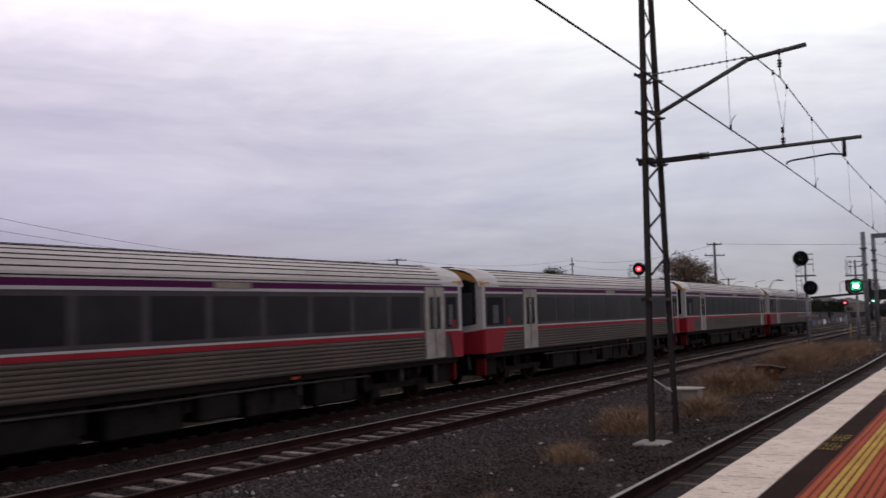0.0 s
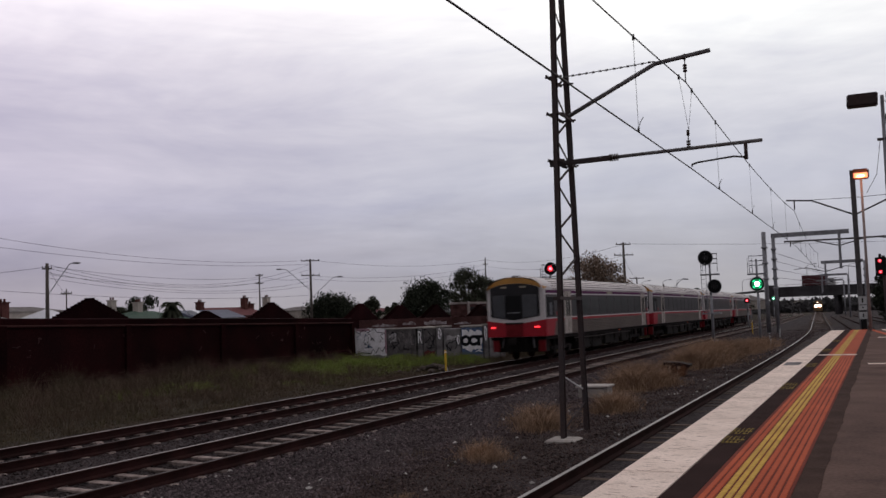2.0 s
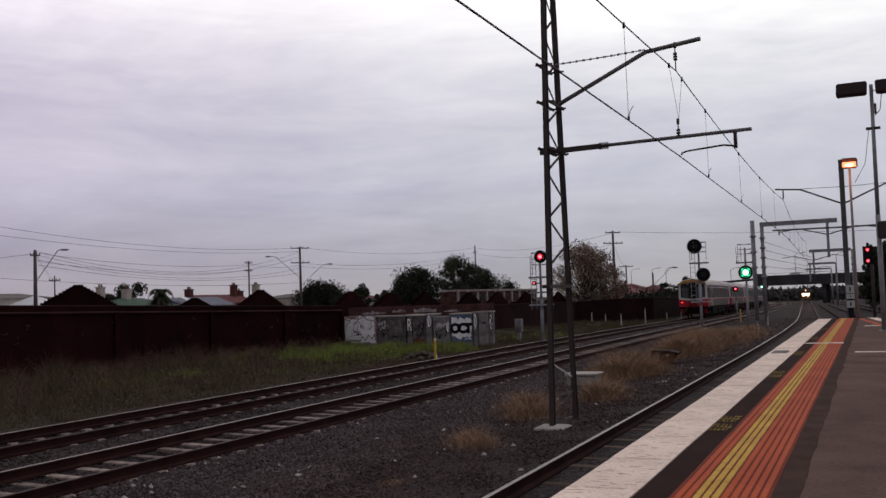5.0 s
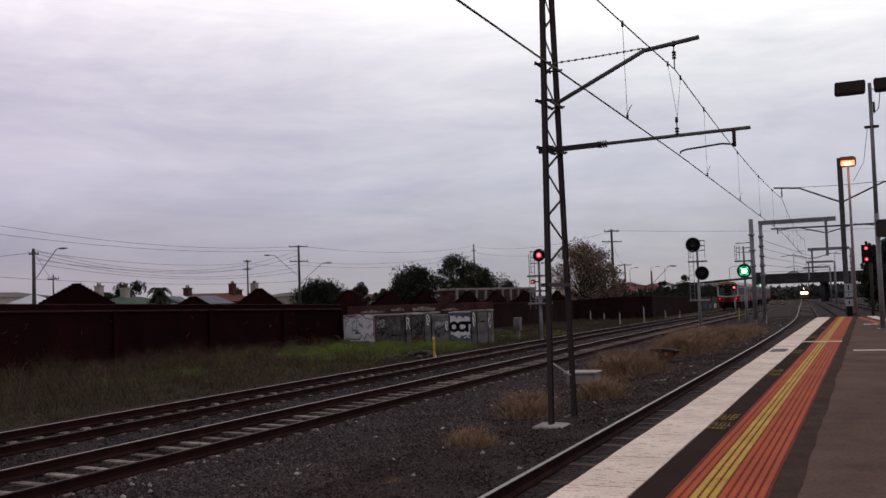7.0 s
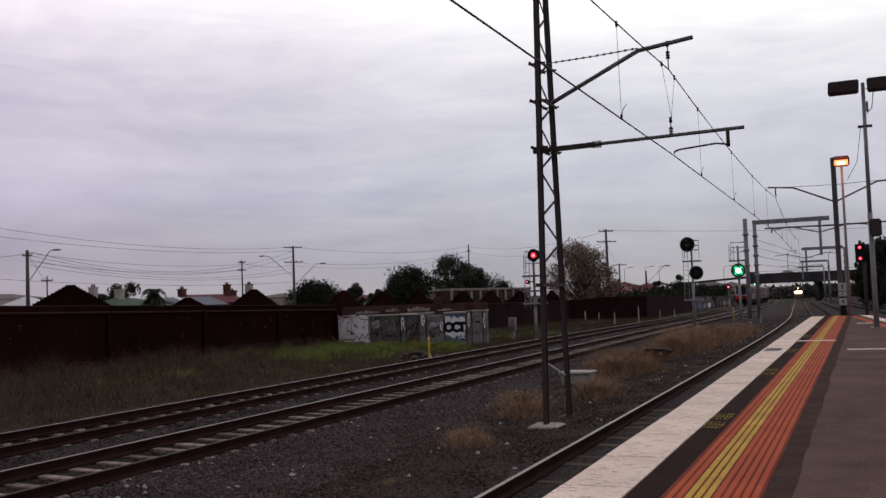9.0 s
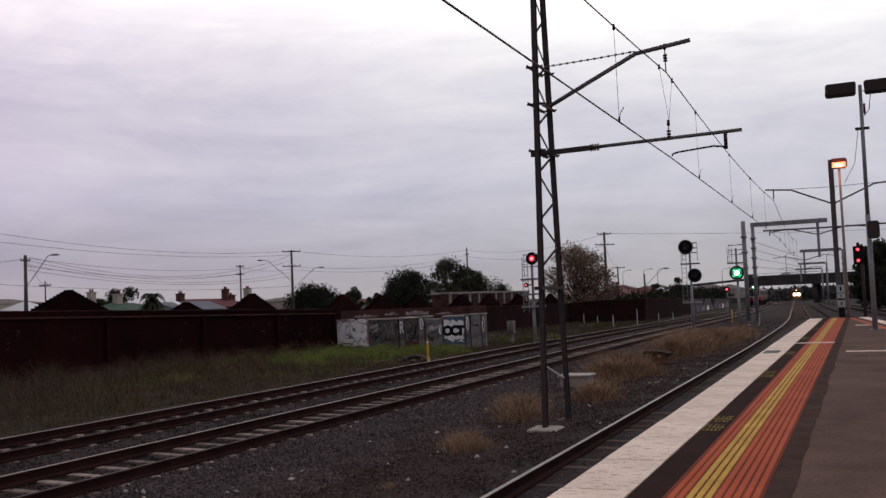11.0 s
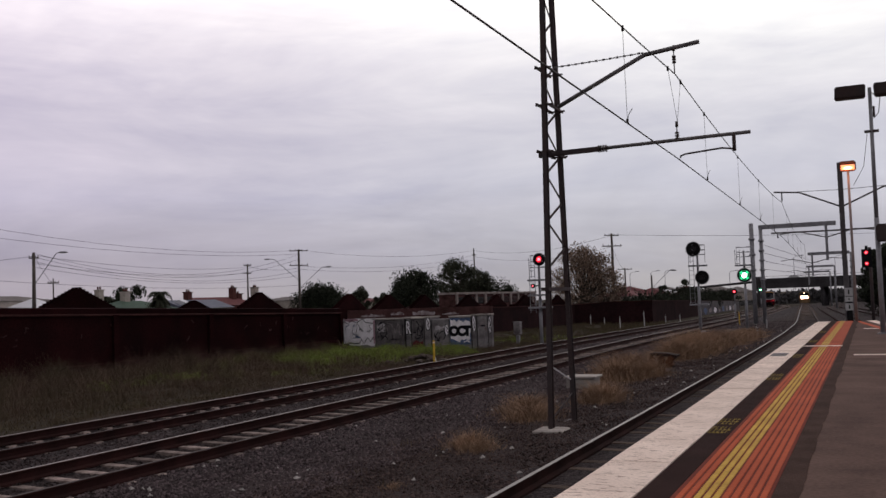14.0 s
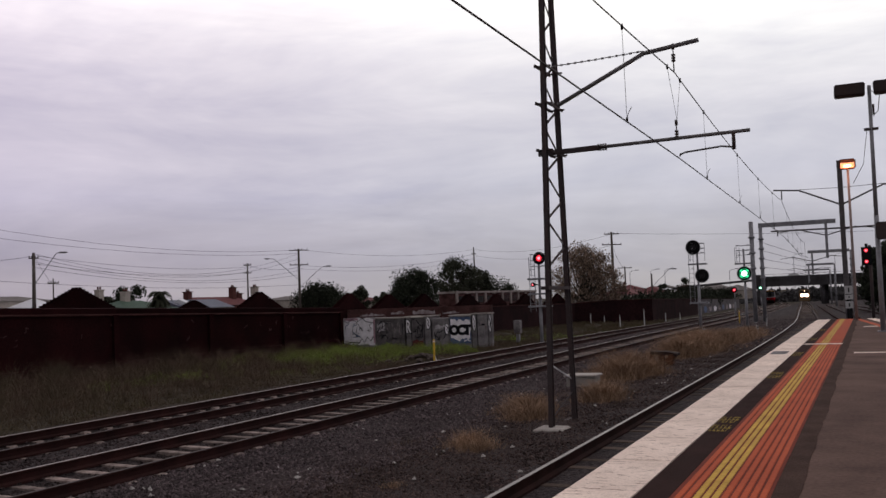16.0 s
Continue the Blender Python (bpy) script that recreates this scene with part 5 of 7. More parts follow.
leafy("fresh_weeds", fresh, LUSHLEAF, "fresh green weeds near the wall corner", "weeds", 21)

# ---- clutter by the line ----
bm = bmesh.new()
box(bm, -8.3, -7.45, 27.0, 27.7, -0.35, 0.03)
bmesh.ops.bevel(bm, geom=bm.edges[:], offset=0.03, segments=1, affect="EDGES")
pit = thing("cable_pit", pose(0, 0, 0), "pale concrete cable pit with a flat lid", "cable pit")
part("pit_body", bm, CONC, pit)
bm = bmesh.new()
box(bm, -8.36, -7.39, 26.94, 27.76, 0.032, 0.095)
bmesh.ops.bevel(bm, geom=bm.edges[:], offset=0.015, segments=1, affect="EDGES")
part("lid", bm, CONC, pit, "pale slab lid")
RUST = mat("brown rust", (0.15, 0.068, 0.038), 0.9, col2=(0.05, 0.025, 0.018), scale=3, fine=20, var=0.5)
rt = thing("rusty_bundle", pose(-7.0, 35.2, -0.25), "rusty iron bundle under a dark slab in dry grass", "scrap")
bm = bmesh.new()
sweep(bm, [[(-0.52, y, 0.42), (0.08, y, 0.39), (0.46, y, 0.34), (0.50, y, 0.42), (0.12, y, 0.50), (-0.46, y, 0.52)] for y in (-0.34, 0.32)], caps=True)
part("top_slab", bm, mat("dark rusted slab", (0.045, 0.026, 0.021), 0.9, col2=(0.022, 0.014, 0.012), scale=3, fine=20, var=0.5), rt, "dark crooked slab")
rnd = random.Random(77)
for k in range(9):
    bm = bmesh.new()
    x, z, r = -0.38 + 0.30 * (k % 3) + rnd.uniform(-0.05, 0.05), 0.06 + 0.13 * (k // 3), rnd.uniform(0.085, 0.12)
    bar(bm, (x, -0.34, z), (x + rnd.uniform(-0.08, 0.08), 0.32, z + rnd.uniform(-0.02, 0.03)), r, r * 0.92, seg=9)
    part("pipe_end", bm, RUST, rt)
# a low heap of pale spoil by the yellow post, with a white stake
bm = bmesh.new()
for k in range(26):
    a, d = rnd.uniform(0, 6.283), abs(rnd.gauss(0, 0.42))
    c, r = Vector((d * math.cos(a) * 1.5, d * math.sin(a), 0.04 + 0.26 * max(0.0, 1 - d))), rnd.uniform(0.09, 0.2)
    m4 = bmesh.ops.create_icosphere(bm, subdivisions=1, radius=r)["verts"]
    for v in m4:
        v.co = c + Vector((v.co.x * rnd.uniform(0.8, 1.2), v.co.y * rnd.uniform(0.8, 1.2), v.co.z * rnd.uniform(0.5, 0.8)))
spoil = thing("spoil_heap", pose(-18.25, 38.0, ground_z(-18.25, 38.0)), "low heap of pale grey spoil on the verge", "spoil heap")
part("rubble", bm, mat("pale dusty spoil", (0.092, 0.074, 0.066), 0.95, col2=(0.052, 0.042, 0.037), scale=3, fine=20, var=0.5), spoil)
bm = bmesh.new()
beam(bm, (0.75, -0.1, -0.05), (0.62, -0.1, 0.42), 0.07, 0.04)
part("stake", bm, SIGNWHITE, spoil, "short white leaning stake")
for x, y, h, m in ((-17.47, 37.6, 0.95, YPOST), (-20.6, 84.2, 1.1, SIGNWHITE), (-27.0, 97.6, 1.1, SIGNWHITE), (-20.17, 92.2, 1.5, SIGNWHITE), (-20.33, 103.6, 0.9, SIGNWHITE), (-25.9, 99.0, 0.8, SIGNWHITE),
                   (-19.4, 107, 0.9, SIGNWHITE), (-10.25, 84, 1.1, YPOST), (-6.3, 60, 0.5, SIGNWHITE), (-7.0, 66, 0.55, SIGNWHITE), (-7.2, 75, 0.8, SIGNWHITE)):
    mp = thing("marker_post", pose(x, y, ground_z(x, y)), "yellow marker post on the verge" if m == YPOST else "white marker post beside the track", "marker post", "marker posts")
    bm = bmesh.new()
    box(bm, -0.038, 0.038, -0.038, 0.038, -0.1, h)
    bmesh.ops.bevel(bm, geom=bm.edges[:], offset=0.01, segments=1, affect="EDGES")
    part("post", bm, m, mp)
    bm = bmesh.new()
    box(bm, -0.042, 0.042, -0.042, 0.042, h - 0.12, h - 0.05)
    part("band", bm, BLACK if m == SIGNWHITE else WHITEPAINT, mp)
cab = thing("line_cabinet", pose(-19.9, 55.2, ground_z(-19.9, 55.2)), "small grey trackside cabinet", "cabinet")
bm = bmesh.new()
box(bm, -0.21, 0.21, -0.2, 0.2, 0.6, 1.4)
bmesh.ops.bevel(bm, geom=bm.edges[:], offset=0.03, segments=1, affect="EDGES")
part("case", bm, BLOCK, cab)
bm = bmesh.new()
box(bm, -0.1, 0.1, -0.1, 0.1, -0.1, 0.56)
part("stand", bm, GREYSTEEL, cab)

# ---- things beyond the wall; scaled about the eye so that sizes stay true ----


def away(k, x, y, z):
    return Vector((x * k, y * k, EYE[2] + (z - EYE[2]) * k))


def pole(p, arms, label, lamp=None, r=0.14):
    t = thing("power_pole", pose(p.x, p.y, -0.2), label, "power pole", "street poles")
    h = p.z + 0.2
    bm = bmesh.new()
    bar(bm, (0, 0, 0), (0, 0, h), r * 1.25, r * 0.8, seg=10)
    part("shaft", bm, WOODPOLE, t)
    d = Vector((0.75, 0.66, 0))
    for z, w in arms:
        bm = bmesh.new()
        beam(bm, d * -w + Vector((0, 0, h - z)), d * w + Vector((0, 0, h - z)), 0.12, 0.14)
        for q in (-0.92, -0.35, 0.35, 0.92):
            bar(bm, d * (q * w) + Vector((0, 0, h - z)), d * (q * w) + Vector((0, 0, h - z + 0.28)), 0.05, seg=6)
        part("crossarm", bm, WOODPOLE, t)
    for q, z0, z1 in lamp or ():
        bm = bmesh.new()
        line(bm, [(0, 0, z0), tuple(d * (q * 0.86) + Vector((0, 0, z1 - 0.1))), tuple(d * q + Vector((0, 0, z1)))], 0.045)
        br = part("lamp_arm", bm, GREYSTEEL, t)
        bm = bmesh.new()
        c = d * (q * 1.12) + Vector((0, 0, z1))
        rings = []
        for i, rr in ((-0.5, 0.05), (-0.3, 0.17), (0.2, 0.2), (0.5, 0.06)):
            rings.append([tuple(c + d * i + Vector((-d.y * math.cos(a) * rr, d.x * math.cos(a) * rr, math.sin(a) * rr * 0.6))) for a in (k * math.pi / 4 for k in range(8))])
        sweep(bm, rings, caps=True)
        part("lamp_head", bm, GREYSTEEL, br, "grey street lamp head")
    return Vector((p.x, p.y, p.z))


PL = pole(away(1.35, -62, 56.6, 7.6), ((0.6, 0.5),), "grey wooden pole with a street lamp", lamp=((2.7, 6.0, 9.6),), r=0.2)
PS = pole(away(1.6, -62, 58.6, 5.5), ((0.6, 0.7),), "small grey wooden pole", r=0.1)
P4 = pole(away(1.5, -62, 85.7, 7.34), ((0.3, 0.6), (1.6, 0.6)), "thin dark wooden pole", r=0.13)
PM = pole(away(1.35, -62, 96.0, 9.3), ((0.25, 1.5), (2.6, 1.5)), "dark wooden pole with crossarms and street lamps", lamp=((-4.5, 6.8, 10.4), (4.3, 5.6, 9.0)), r=0.2)
P8 = pole(away(1.3, -60, 146.3, 11.2), ((1.5, 0.5),), "tall dark wooden pole among trees", r=0.16)
PR = pole(Vector((-34.95, 140, 11.8)), ((0.3, 1.2), (1.9, 1.6)), "tall wooden pole beside the autumn tree", r=0.2)
PQ = pole(Vector((-45.0, 190, 8.0)), ((0.3, 1.6),), "wooden pole with a crossarm", r=0.16)
PT2 = pole(Vector((-41.8, 200, 6.4)), (), "bare pole far down the street", r=0.13)


def cable(a, b, sag, r=0.02, name="power_cable"):
    bm = bmesh.new()
    pts = [tuple(a.lerp(b, i / 16) - Vector((0, 0, 4 * sag * (i / 16) * (1 - i / 16)))) for i in range(17)]
    line(bm, pts, r, 5)
    return solo(name, bm, WIRE, "thin dark sagging power cable", "cable", "power cables")


up = Vector((0, 0, 1))
for y0, z0, z1, sag in ((30, 17.6, -0.15, 3.4), (30, 15.4, -0.75, 2.77), (22, 10.67, -5.8, 2.2)):
    cable(Vector((-84, y0, z0)), PM + up * z1, sag)
for a, b, za, zb, sag in ((PL, P4, -0.3, -0.6, 0.8), (PL, P4, -1.2, -1.5, 0.9), (P4, PM, -0.4, -3.0, 0.5), (PM, P8, -0.1, -0.5, 1.2), (PM, P8, -2.7, -1.5, 1.3), (PM, P8, -3.2, -2.5, 1.3), (P8, PR, -0.5, -0.3, 1.4),
                          (P8, PR, -1.8, -2.0, 1.4), (PR, PQ, -1.9, -0.3, 0.8)):
    cable(a + up * za, b + up * zb, sag)
cable(PR - up * 0.2, Vector((45, 165, 11.2)), 1.2)
for z0, z1, sag in ((-0.1, -0.8, 2.8), (-0.5, -1.6, 2.6), (-1.0, -3.5, 1.87), (-1.6, -4.2, 1.5)):
    cable(PL + up * z0, PM + up * z1, sag)
cable(PL - up * 0.4, Vector((-84, 40, 5.7)), 0.4)
cable(PL - up * 0.2, PS - up * 0.8, 0.3)


def chimney(t, x, y, z0, z1, w, m):
    bm = bmesh.new()
    box(bm, x - w, x + w, y - w, y + w, z0, z1 - 0.25)
    ch = part("chimney", bm, m, t)
    bm = bmesh.new()
    box(bm, x - w * 1.25, x + w * 1.25, y - w * 1.25, y + w * 1.25, z1 - 0.25, z1 - 0.1)
    part("chimney_cap", bm, m, ch)
    for s in (-1, 1):
        bm = bmesh.new()
        bar(bm, (x, y + s * w * 0.5, z1 - 0.1), (x, y + s * w * 0.5, z1 + 0.35), w * 0.3, w * 0.24, seg=8)
        part("chimney_pot", bm, BRICKRED, ch)


def house(c, length, depth, eave, ridge, roofm, wallm, label, gable=False, chimneys=()):
    """A house whose street front runs along its own y."""
    t = thing("house", pose(c.x, c.y, -0.2, 0, 0, 0), label, "house", "houses beyond the wall")
    L, Dp = length / 2, depth / 2
    bm = bmesh.new()
    box(bm, -Dp, Dp, -L, L, 0, eave + 0.2)
    part("house_wall", bm, wallm, t)
    e, r = eave + 0.2, ridge + 0.2
    bm = bmesh.new()
    k = L + 0.3 if gable else max(0.4, L - Dp * 0.8)
    pts = [(-Dp - 0.3, -L - 0.3, e), (Dp + 0.3, -L - 0.3, e), (Dp + 0.3, L + 0.3, e), (-Dp - 0.3, L + 0.3, e), (0, -k, r), (0, k, r)]
    v = [bm.verts.new(p) for p in pts]
    for f in ((1, 2, 5, 4), (3, 0, 4, 5), (0, 1, 4), (2, 3, 5), (3, 2, 1, 0)):
        bm.faces.new([v[i] for i in f])
    part("roof", bm, roofm, t)
    for s in (-0.45, 0.45):
        bm = bmesh.new()
        box(bm, Dp - 0.02, Dp + 0.04, s * L - 0.6, s * L + 0.6, 0.9, 2.3)
        part("window", bm, GLASSDARK, t)
    for x, y, z1, w, m in chimneys:
        chimney(t, x, y, eave - 0.3, z1 + 0.2, w, m)
    return t


hs = lambda y, x=-108: Vector((x, y, 0))
ROOFGREY = mat("grey flat roofing", (0.17, 0.155, 0.15), 0.9, scale=1, fine=6, var=0.3)
house(hs(97.5, -116), 17, 8, 4.7, 5.5, ROOFGREY, PLASTER, "low building with a flat grey roof", chimneys=())
house(hs(91.0, -112), 5.0, 7, 3.4, 4.6, ROOFGREY, PLASTER, "small house with a brick chimney", chimneys=((0, 3.4, 6.2, 0.6, BRICKRED),))
house(hs(98.5), 6.5, 8, 3.0, 4.9, ROOFPALE, PLASTER, "house with a pale zinc roof", chimneys=((-3, 15.6, 6.35, 0.5, PLASTER),))
house(hs(117.6), 12, 9, 2.9, 4.35, ROOFGREEN, PLASTER, "house with a green hipped roof", chimneys=((0, -1.0, 5.9, 0.55, PLASTER),))
house(hs(132.6), 13, 8, 2.8, 4.3, ROOFBLUE, PLASTER, "gabled house with a blue grey iron roof", gable=True, chimneys=((-3, 2.8, 5.9, 0.55, BRICKRED),))
house(hs(127.6, -106), 0.7, 7.4, 2.8, 4.35, ROOFPALE, WHITEWALL, "narrow white gabled porch beside the blue grey roof", gable=True)
house(hs(151, -118), 21, 10, 3.2, 4.9, ROOFRED, BRICKRED, "house with a red tiled roof", chimneys=((1, 5.5, 6.9, 0.55, BRICKRED), (0, 8.2, 5.7, 0.8, BRICKRED), (1, 13.0, 7.0, 0.6, PLASTER)))
house(hs(163), 9, 9, 3.8, 4.6, ROOFGREY, PLASTER, "low pale rendered house", chimneys=())
house(hs(190), 16, 9, 3.0, 4.2, ROOFRED, PLASTER, "low house with a dull red roof", chimneys=((0, 2, 4.9, 0.4, BRICKRED),))
# brick building with a pale parapet
DIRTYRENDER = mat("dirty cream render", (0.29, 0.25, 0.235), 0.95, col2=(0.16, 0.13, 0.12), scale=0.8, fine=8, var=0.4)
wb = thing("brick_warehouse", pose(-72, 174, -1.0), "red brick warehouse with a pale parapet", "warehouse")
bm = bmesh.new()
box(bm, 5.0, 8, -27, 15, 0, 4.6)
part("warehouse_wall", bm, REDWALL, wb)
for i in range(9):
    bm = bmesh.new()
    box(bm, 8.0, 8.06, -25.6 + i * 4.4, -23.0 + i * 4.4, 2.9, 4.1)
    part("window", bm, GLASSDARK, wb)
for i in range(10):
    bm = bmesh.new()
    box(bm, 8.0, 8.2, -26.9 + i * 4.4, -26.1 + i * 4.4, 0, 4.6)
    part("pilaster", bm, DIRTYRENDER, wb)
bm = bmesh.new()
box(bm, 4.8, 8.3, -27.2, 15.2, 4.6, 4.95)
part("parapet", bm, DIRTYRENDER, wb, "pale parapet band")

# ---- trees ----


def tree(base, h, w, leaf, n, seed, label, bare=0.35, size=0.16, name="tree", clumps=26, group="trees beyond the wall"):
    rnd = random.Random(seed)
    t = thing(name, pose(base.x, base.y, base.z), label, "tree", group)
    bm = bmesh.new()
    th = h * bare
    bar(bm, (0, 0, -0.2), (0.1, 0.05, th), h * 0.035, h * 0.024, seg=9)
    centres = []
    for i in range(clumps):
        a, u = rnd.uniform(0, 6.283), rnd.random()
        z = th * 0.8 + (h - th * 0.8) * u * 0.93
        rad = w / 2 * math.sqrt(max(0.06, 1 - ((u - 0.38) / 0.66) ** 2)) * rnd.uniform(0.35, 0.95)
        centres.append((Vector((math.cos(a) * rad, math.sin(a) * rad, z)), w * rnd.uniform(0.09, 0.2)))
    for c, r in centres:
        s = Vector((0.1, 0.05, th * rnd.uniform(0.7, 1.0)))
        m = s.lerp(c, 0.5) + Vector((0, 0, -0.06 * h * rnd.random()))
        bar(bm, s, m, h * 0.012, h * 0.007, seg=5, cap=False)
        bar(bm, m, c, h * 0.007, h * 0.002, seg=5, cap=False)
    part("trunk", bm, BARK, t)
    vs, fs = [], []
    per = n // clumps
    for c, r in centres:
        for _ in range(per):
            d = Vector((rnd.gauss(0, 1), rnd.gauss(0, 1), rnd.gauss(0, 0.8)))
            d = d.normalized() * r * (rnd.random() ** 0.45) * 1.15
            p = c + d
            q = Euler((rnd.uniform(0, 6), rnd.uniform(0, 6), rnd.uniform(0, 6))).to_matrix()
            s = size * rnd.uniform(0.6, 1.3)
            k = len(vs)
            for e in ((-s, 0, 0), (0, -s * 0.45, 0), (s, 0, 0), (0, s * 0.45, 0)):
                vs.append(tuple(p + q @ Vector(e)))
            fs.append((k, k + 1, k + 2, k + 3))
    me = bpy.data.meshes.new("crown")
    me.from_pydata(vs, [], fs)
    me.materials.append(leaf)
    ob = new("crown", me)
    ob.parent = t
    return t


gz = lambda x, y: Vector((x, y, -0.3))
tree(gz(-31.2, 110), 8.7, 7.8, LEAFRUST, 13000, 21, "wide autumn tree with thinning rusty leaves", 0.25, 0.125, clumps=80)
tree(gz(-29.5, 114), 6.5, 5.0, LEAFRUST, 5200, 22, "smaller autumn tree with rusty leaves", 0.25, 0.125, clumps=34)
tree(gz(-79, 162), 8.2, 11, LEAFDARK, 17000, 23, "dense dark evergreen tree", 0.2, 0.22, clumps=52)
tree(gz(-77, 178), 11.2, 8.5, LEAFGREEN, 10500, 24, "tall olive gum tree with an open crown", 0.3, 0.19, clumps=40)
tree(gz(-78, 189), 9.6, 8.5, LEAFGREEN, 11500, 25, "tall olive gum tree behind the warehouse", 0.3, 0.19, clumps=42)
tree(gz(-78, 201), 6.6, 11, LEAFDARK, 10500, 26, "low dark evergreen tree", 0.2, 0.22, clumps=36)
tree(gz(-86, 139.5), 5.9, 9.2, LEAFDARK, 20000, 27, "round dark evergreen bush", 0.10, 0.19, clumps=90)
tree(gz(-80, 150.4), 5.2, 3.6, LEAFGREEN, 2600, 128, "small olive tree beside the warehouse", 0.2, 0.2, clumps=20)
tree(gz(-80, 143.2), 5.5, 3.8, LEAFGREEN, 2600, 28, "small dark tree by the street", 0.2, 0.25, clumps=16)
tree(gz(-113, 122.5), 7.2, 6.6, LEAFDARK, 3600, 29, "garden tree behind the green roof", 0.2, 0.25, clumps=18)
tree(gz(-113, 119.3), 5.6, 4.4, LEAFGREEN, 2200, 30, "garden shrub behind the green roof", 0.2, 0.25, clumps=14)
# palm
pm = thing("palm_tree", pose(-102, 117.6, -0.3), "palm with drooping fronds beyond the wall", "tree", "trees beyond the wall")
bm = bmesh.new()
bar(bm, (0, 0, 0), (0, 0, 5.0), 0.35, 0.28)
part("trunk", bm, BARK, pm)
rnd = random.Random(31)
for i in range(64):
    a = i * 2.4
    el = rnd.uniform(-0.5, 1.5)
    bm = bmesh.new()
    prev = None
    rings = []
    for k in range(7):
        u = k / 6
        r = 2.2 * u * math.cos(el * (1 - 0.6 * u))
        z = 4.9 + 2.6 * u * math.sin(el) - 2.3 * u * u * u
        wd = 0.28 * math.sin(math.pi * min(1, u + 0.12)) + 0.03
        c = Vector((math.cos(a) * r, math.sin(a) * r, z))
        sd = Vector((-math.sin(a), math.cos(a), 0)) * wd
        rings.append([c - sd - up * 0.12, c, c + sd - up * 0.12, c - up * 0.04])
    sweep(bm, rings)
    part("frond", bm, LEAFGREEN, pm)
# dark trees by the outer line
tree(gz(1.6, 120), 7.6, 5.0, LEAFDARK, 9000, 33, "dark dense tree beside the outer line", 0.06, 0.2, clumps=70, group="trees by the outer line")
tree(gz(5.5, 124), 8.4, 7.0, LEAFDARK, 9000, 34, "dark dense tree beside the outer line", 0.06, 0.2, clumps=50, group="trees by the outer line")
# woods along the horizon
rnd = random.Random(35)
vs, fs = [], []
for i in range(350):
    x = rnd.uniform(-260, 90) if i < 260 else rnd.uniform(-48, 8)
    y = rnd.uniform(384, 430) if i >= 260 else rnd.uniform(330, 430) if x > -120 else rnd.uniform(230, 330)
    r, h = rnd.uniform(3, 7), rnd.uniform(1.5, 5.5) * (0.9 if -62 < x < 5 else 1)
    if y < 378 and centre("far", y) - 9 < x < centre("near", y) + 10:
        continue
    for _ in range(46):
        p = Vector((x + rnd.gauss(0, r * 0.5), y + rnd.gauss(0, 2), -3 + h * rnd.random() ** 0.7 + rnd.gauss(0, 0.4)))
        q = Euler((rnd.uniform(0, 6), rnd.uniform(0, 6), rnd.uniform(0, 6))).to_matrix()
        s = rnd.uniform(0.7, 1.4)
        k = len(vs)
        for e in ((-s, 0, 0), (0, -s * 0.6, 0), (s, 0, 0), (0, s * 0.6, 0)):
            vs.append(tuple(p + q @ Vector(e)))
        fs.append((k, k + 1, k + 2, k + 3))
# the greyness of the foliage is painted haze
HAZY = mat("distant foliage with haze in its colour", (0.080, 0.076, 0.078), 0.9, col2=(0.045, 0.045, 0.045), scale=0.05, fine=0.4, bump=0)
stuff("far_trees", vs, fs, HAZY, "hazy line of distant trees and gardens", "trees")

# ---- the road bridge ----
br = thing("road_bridge", pose(-14, 262, 0, 0, 0, -4), "grey concrete road bridge over the tracks", "bridge")
bm = bmesh.new()
box(bm, -13, 130, -5, 5, 2.9, 4.6)
part("deck", bm, BRIDGEDARK, br)
for y in (-5.1, 5.1):
    bm = bmesh.new()
    box(bm, -13, 130, y - 0.12, y + 0.12, 4.6, 5.5)
    part("parapet", bm, BRIDGEDARK, br)
for x in (-12.0, 3.5, 10, 17, 26, 50, 75, 100, 125):
    bm = bmesh.new()
    for y in (-3.5, 0, 3.5):
        bar(bm, (x, y, -3.2), (x, y, 3.0), 0.55, seg=12)
    box(bm, x - 0.6, x + 0.6, -4.6, 4.6, 2.4, 3.0)
    part("pier", bm, BRIDGEDARK, br)
for i in range(32):
    bm = bmesh.new()
    bar(bm, (-12.5 + i * 4.4, -5.1, 5.5), (-12.5 + i * 4.4, -5.1, 6.05), 0.05, seg=5)
    part("rail_post", bm, GREYSTEEL, br)
bm = bmesh.new()
box(bm, -13, 130, -5.13, -5.07, 6.0, 6.08)
part("handrail", bm, GREYSTEEL, br)
bm = bmesh.new()
sweep(bm, [[(x, y, z) for y, z in ((-5, z1 - 0.4), (5, z1 - 0.4), (5, z1), (-5, z1))] for x, z1 in ((-60, 1.6), (-30, 4.0), (-13.02, 5.0))], caps=True)
part("approach_ramp", bm, BRIDGEDARK, br)
lampset = None
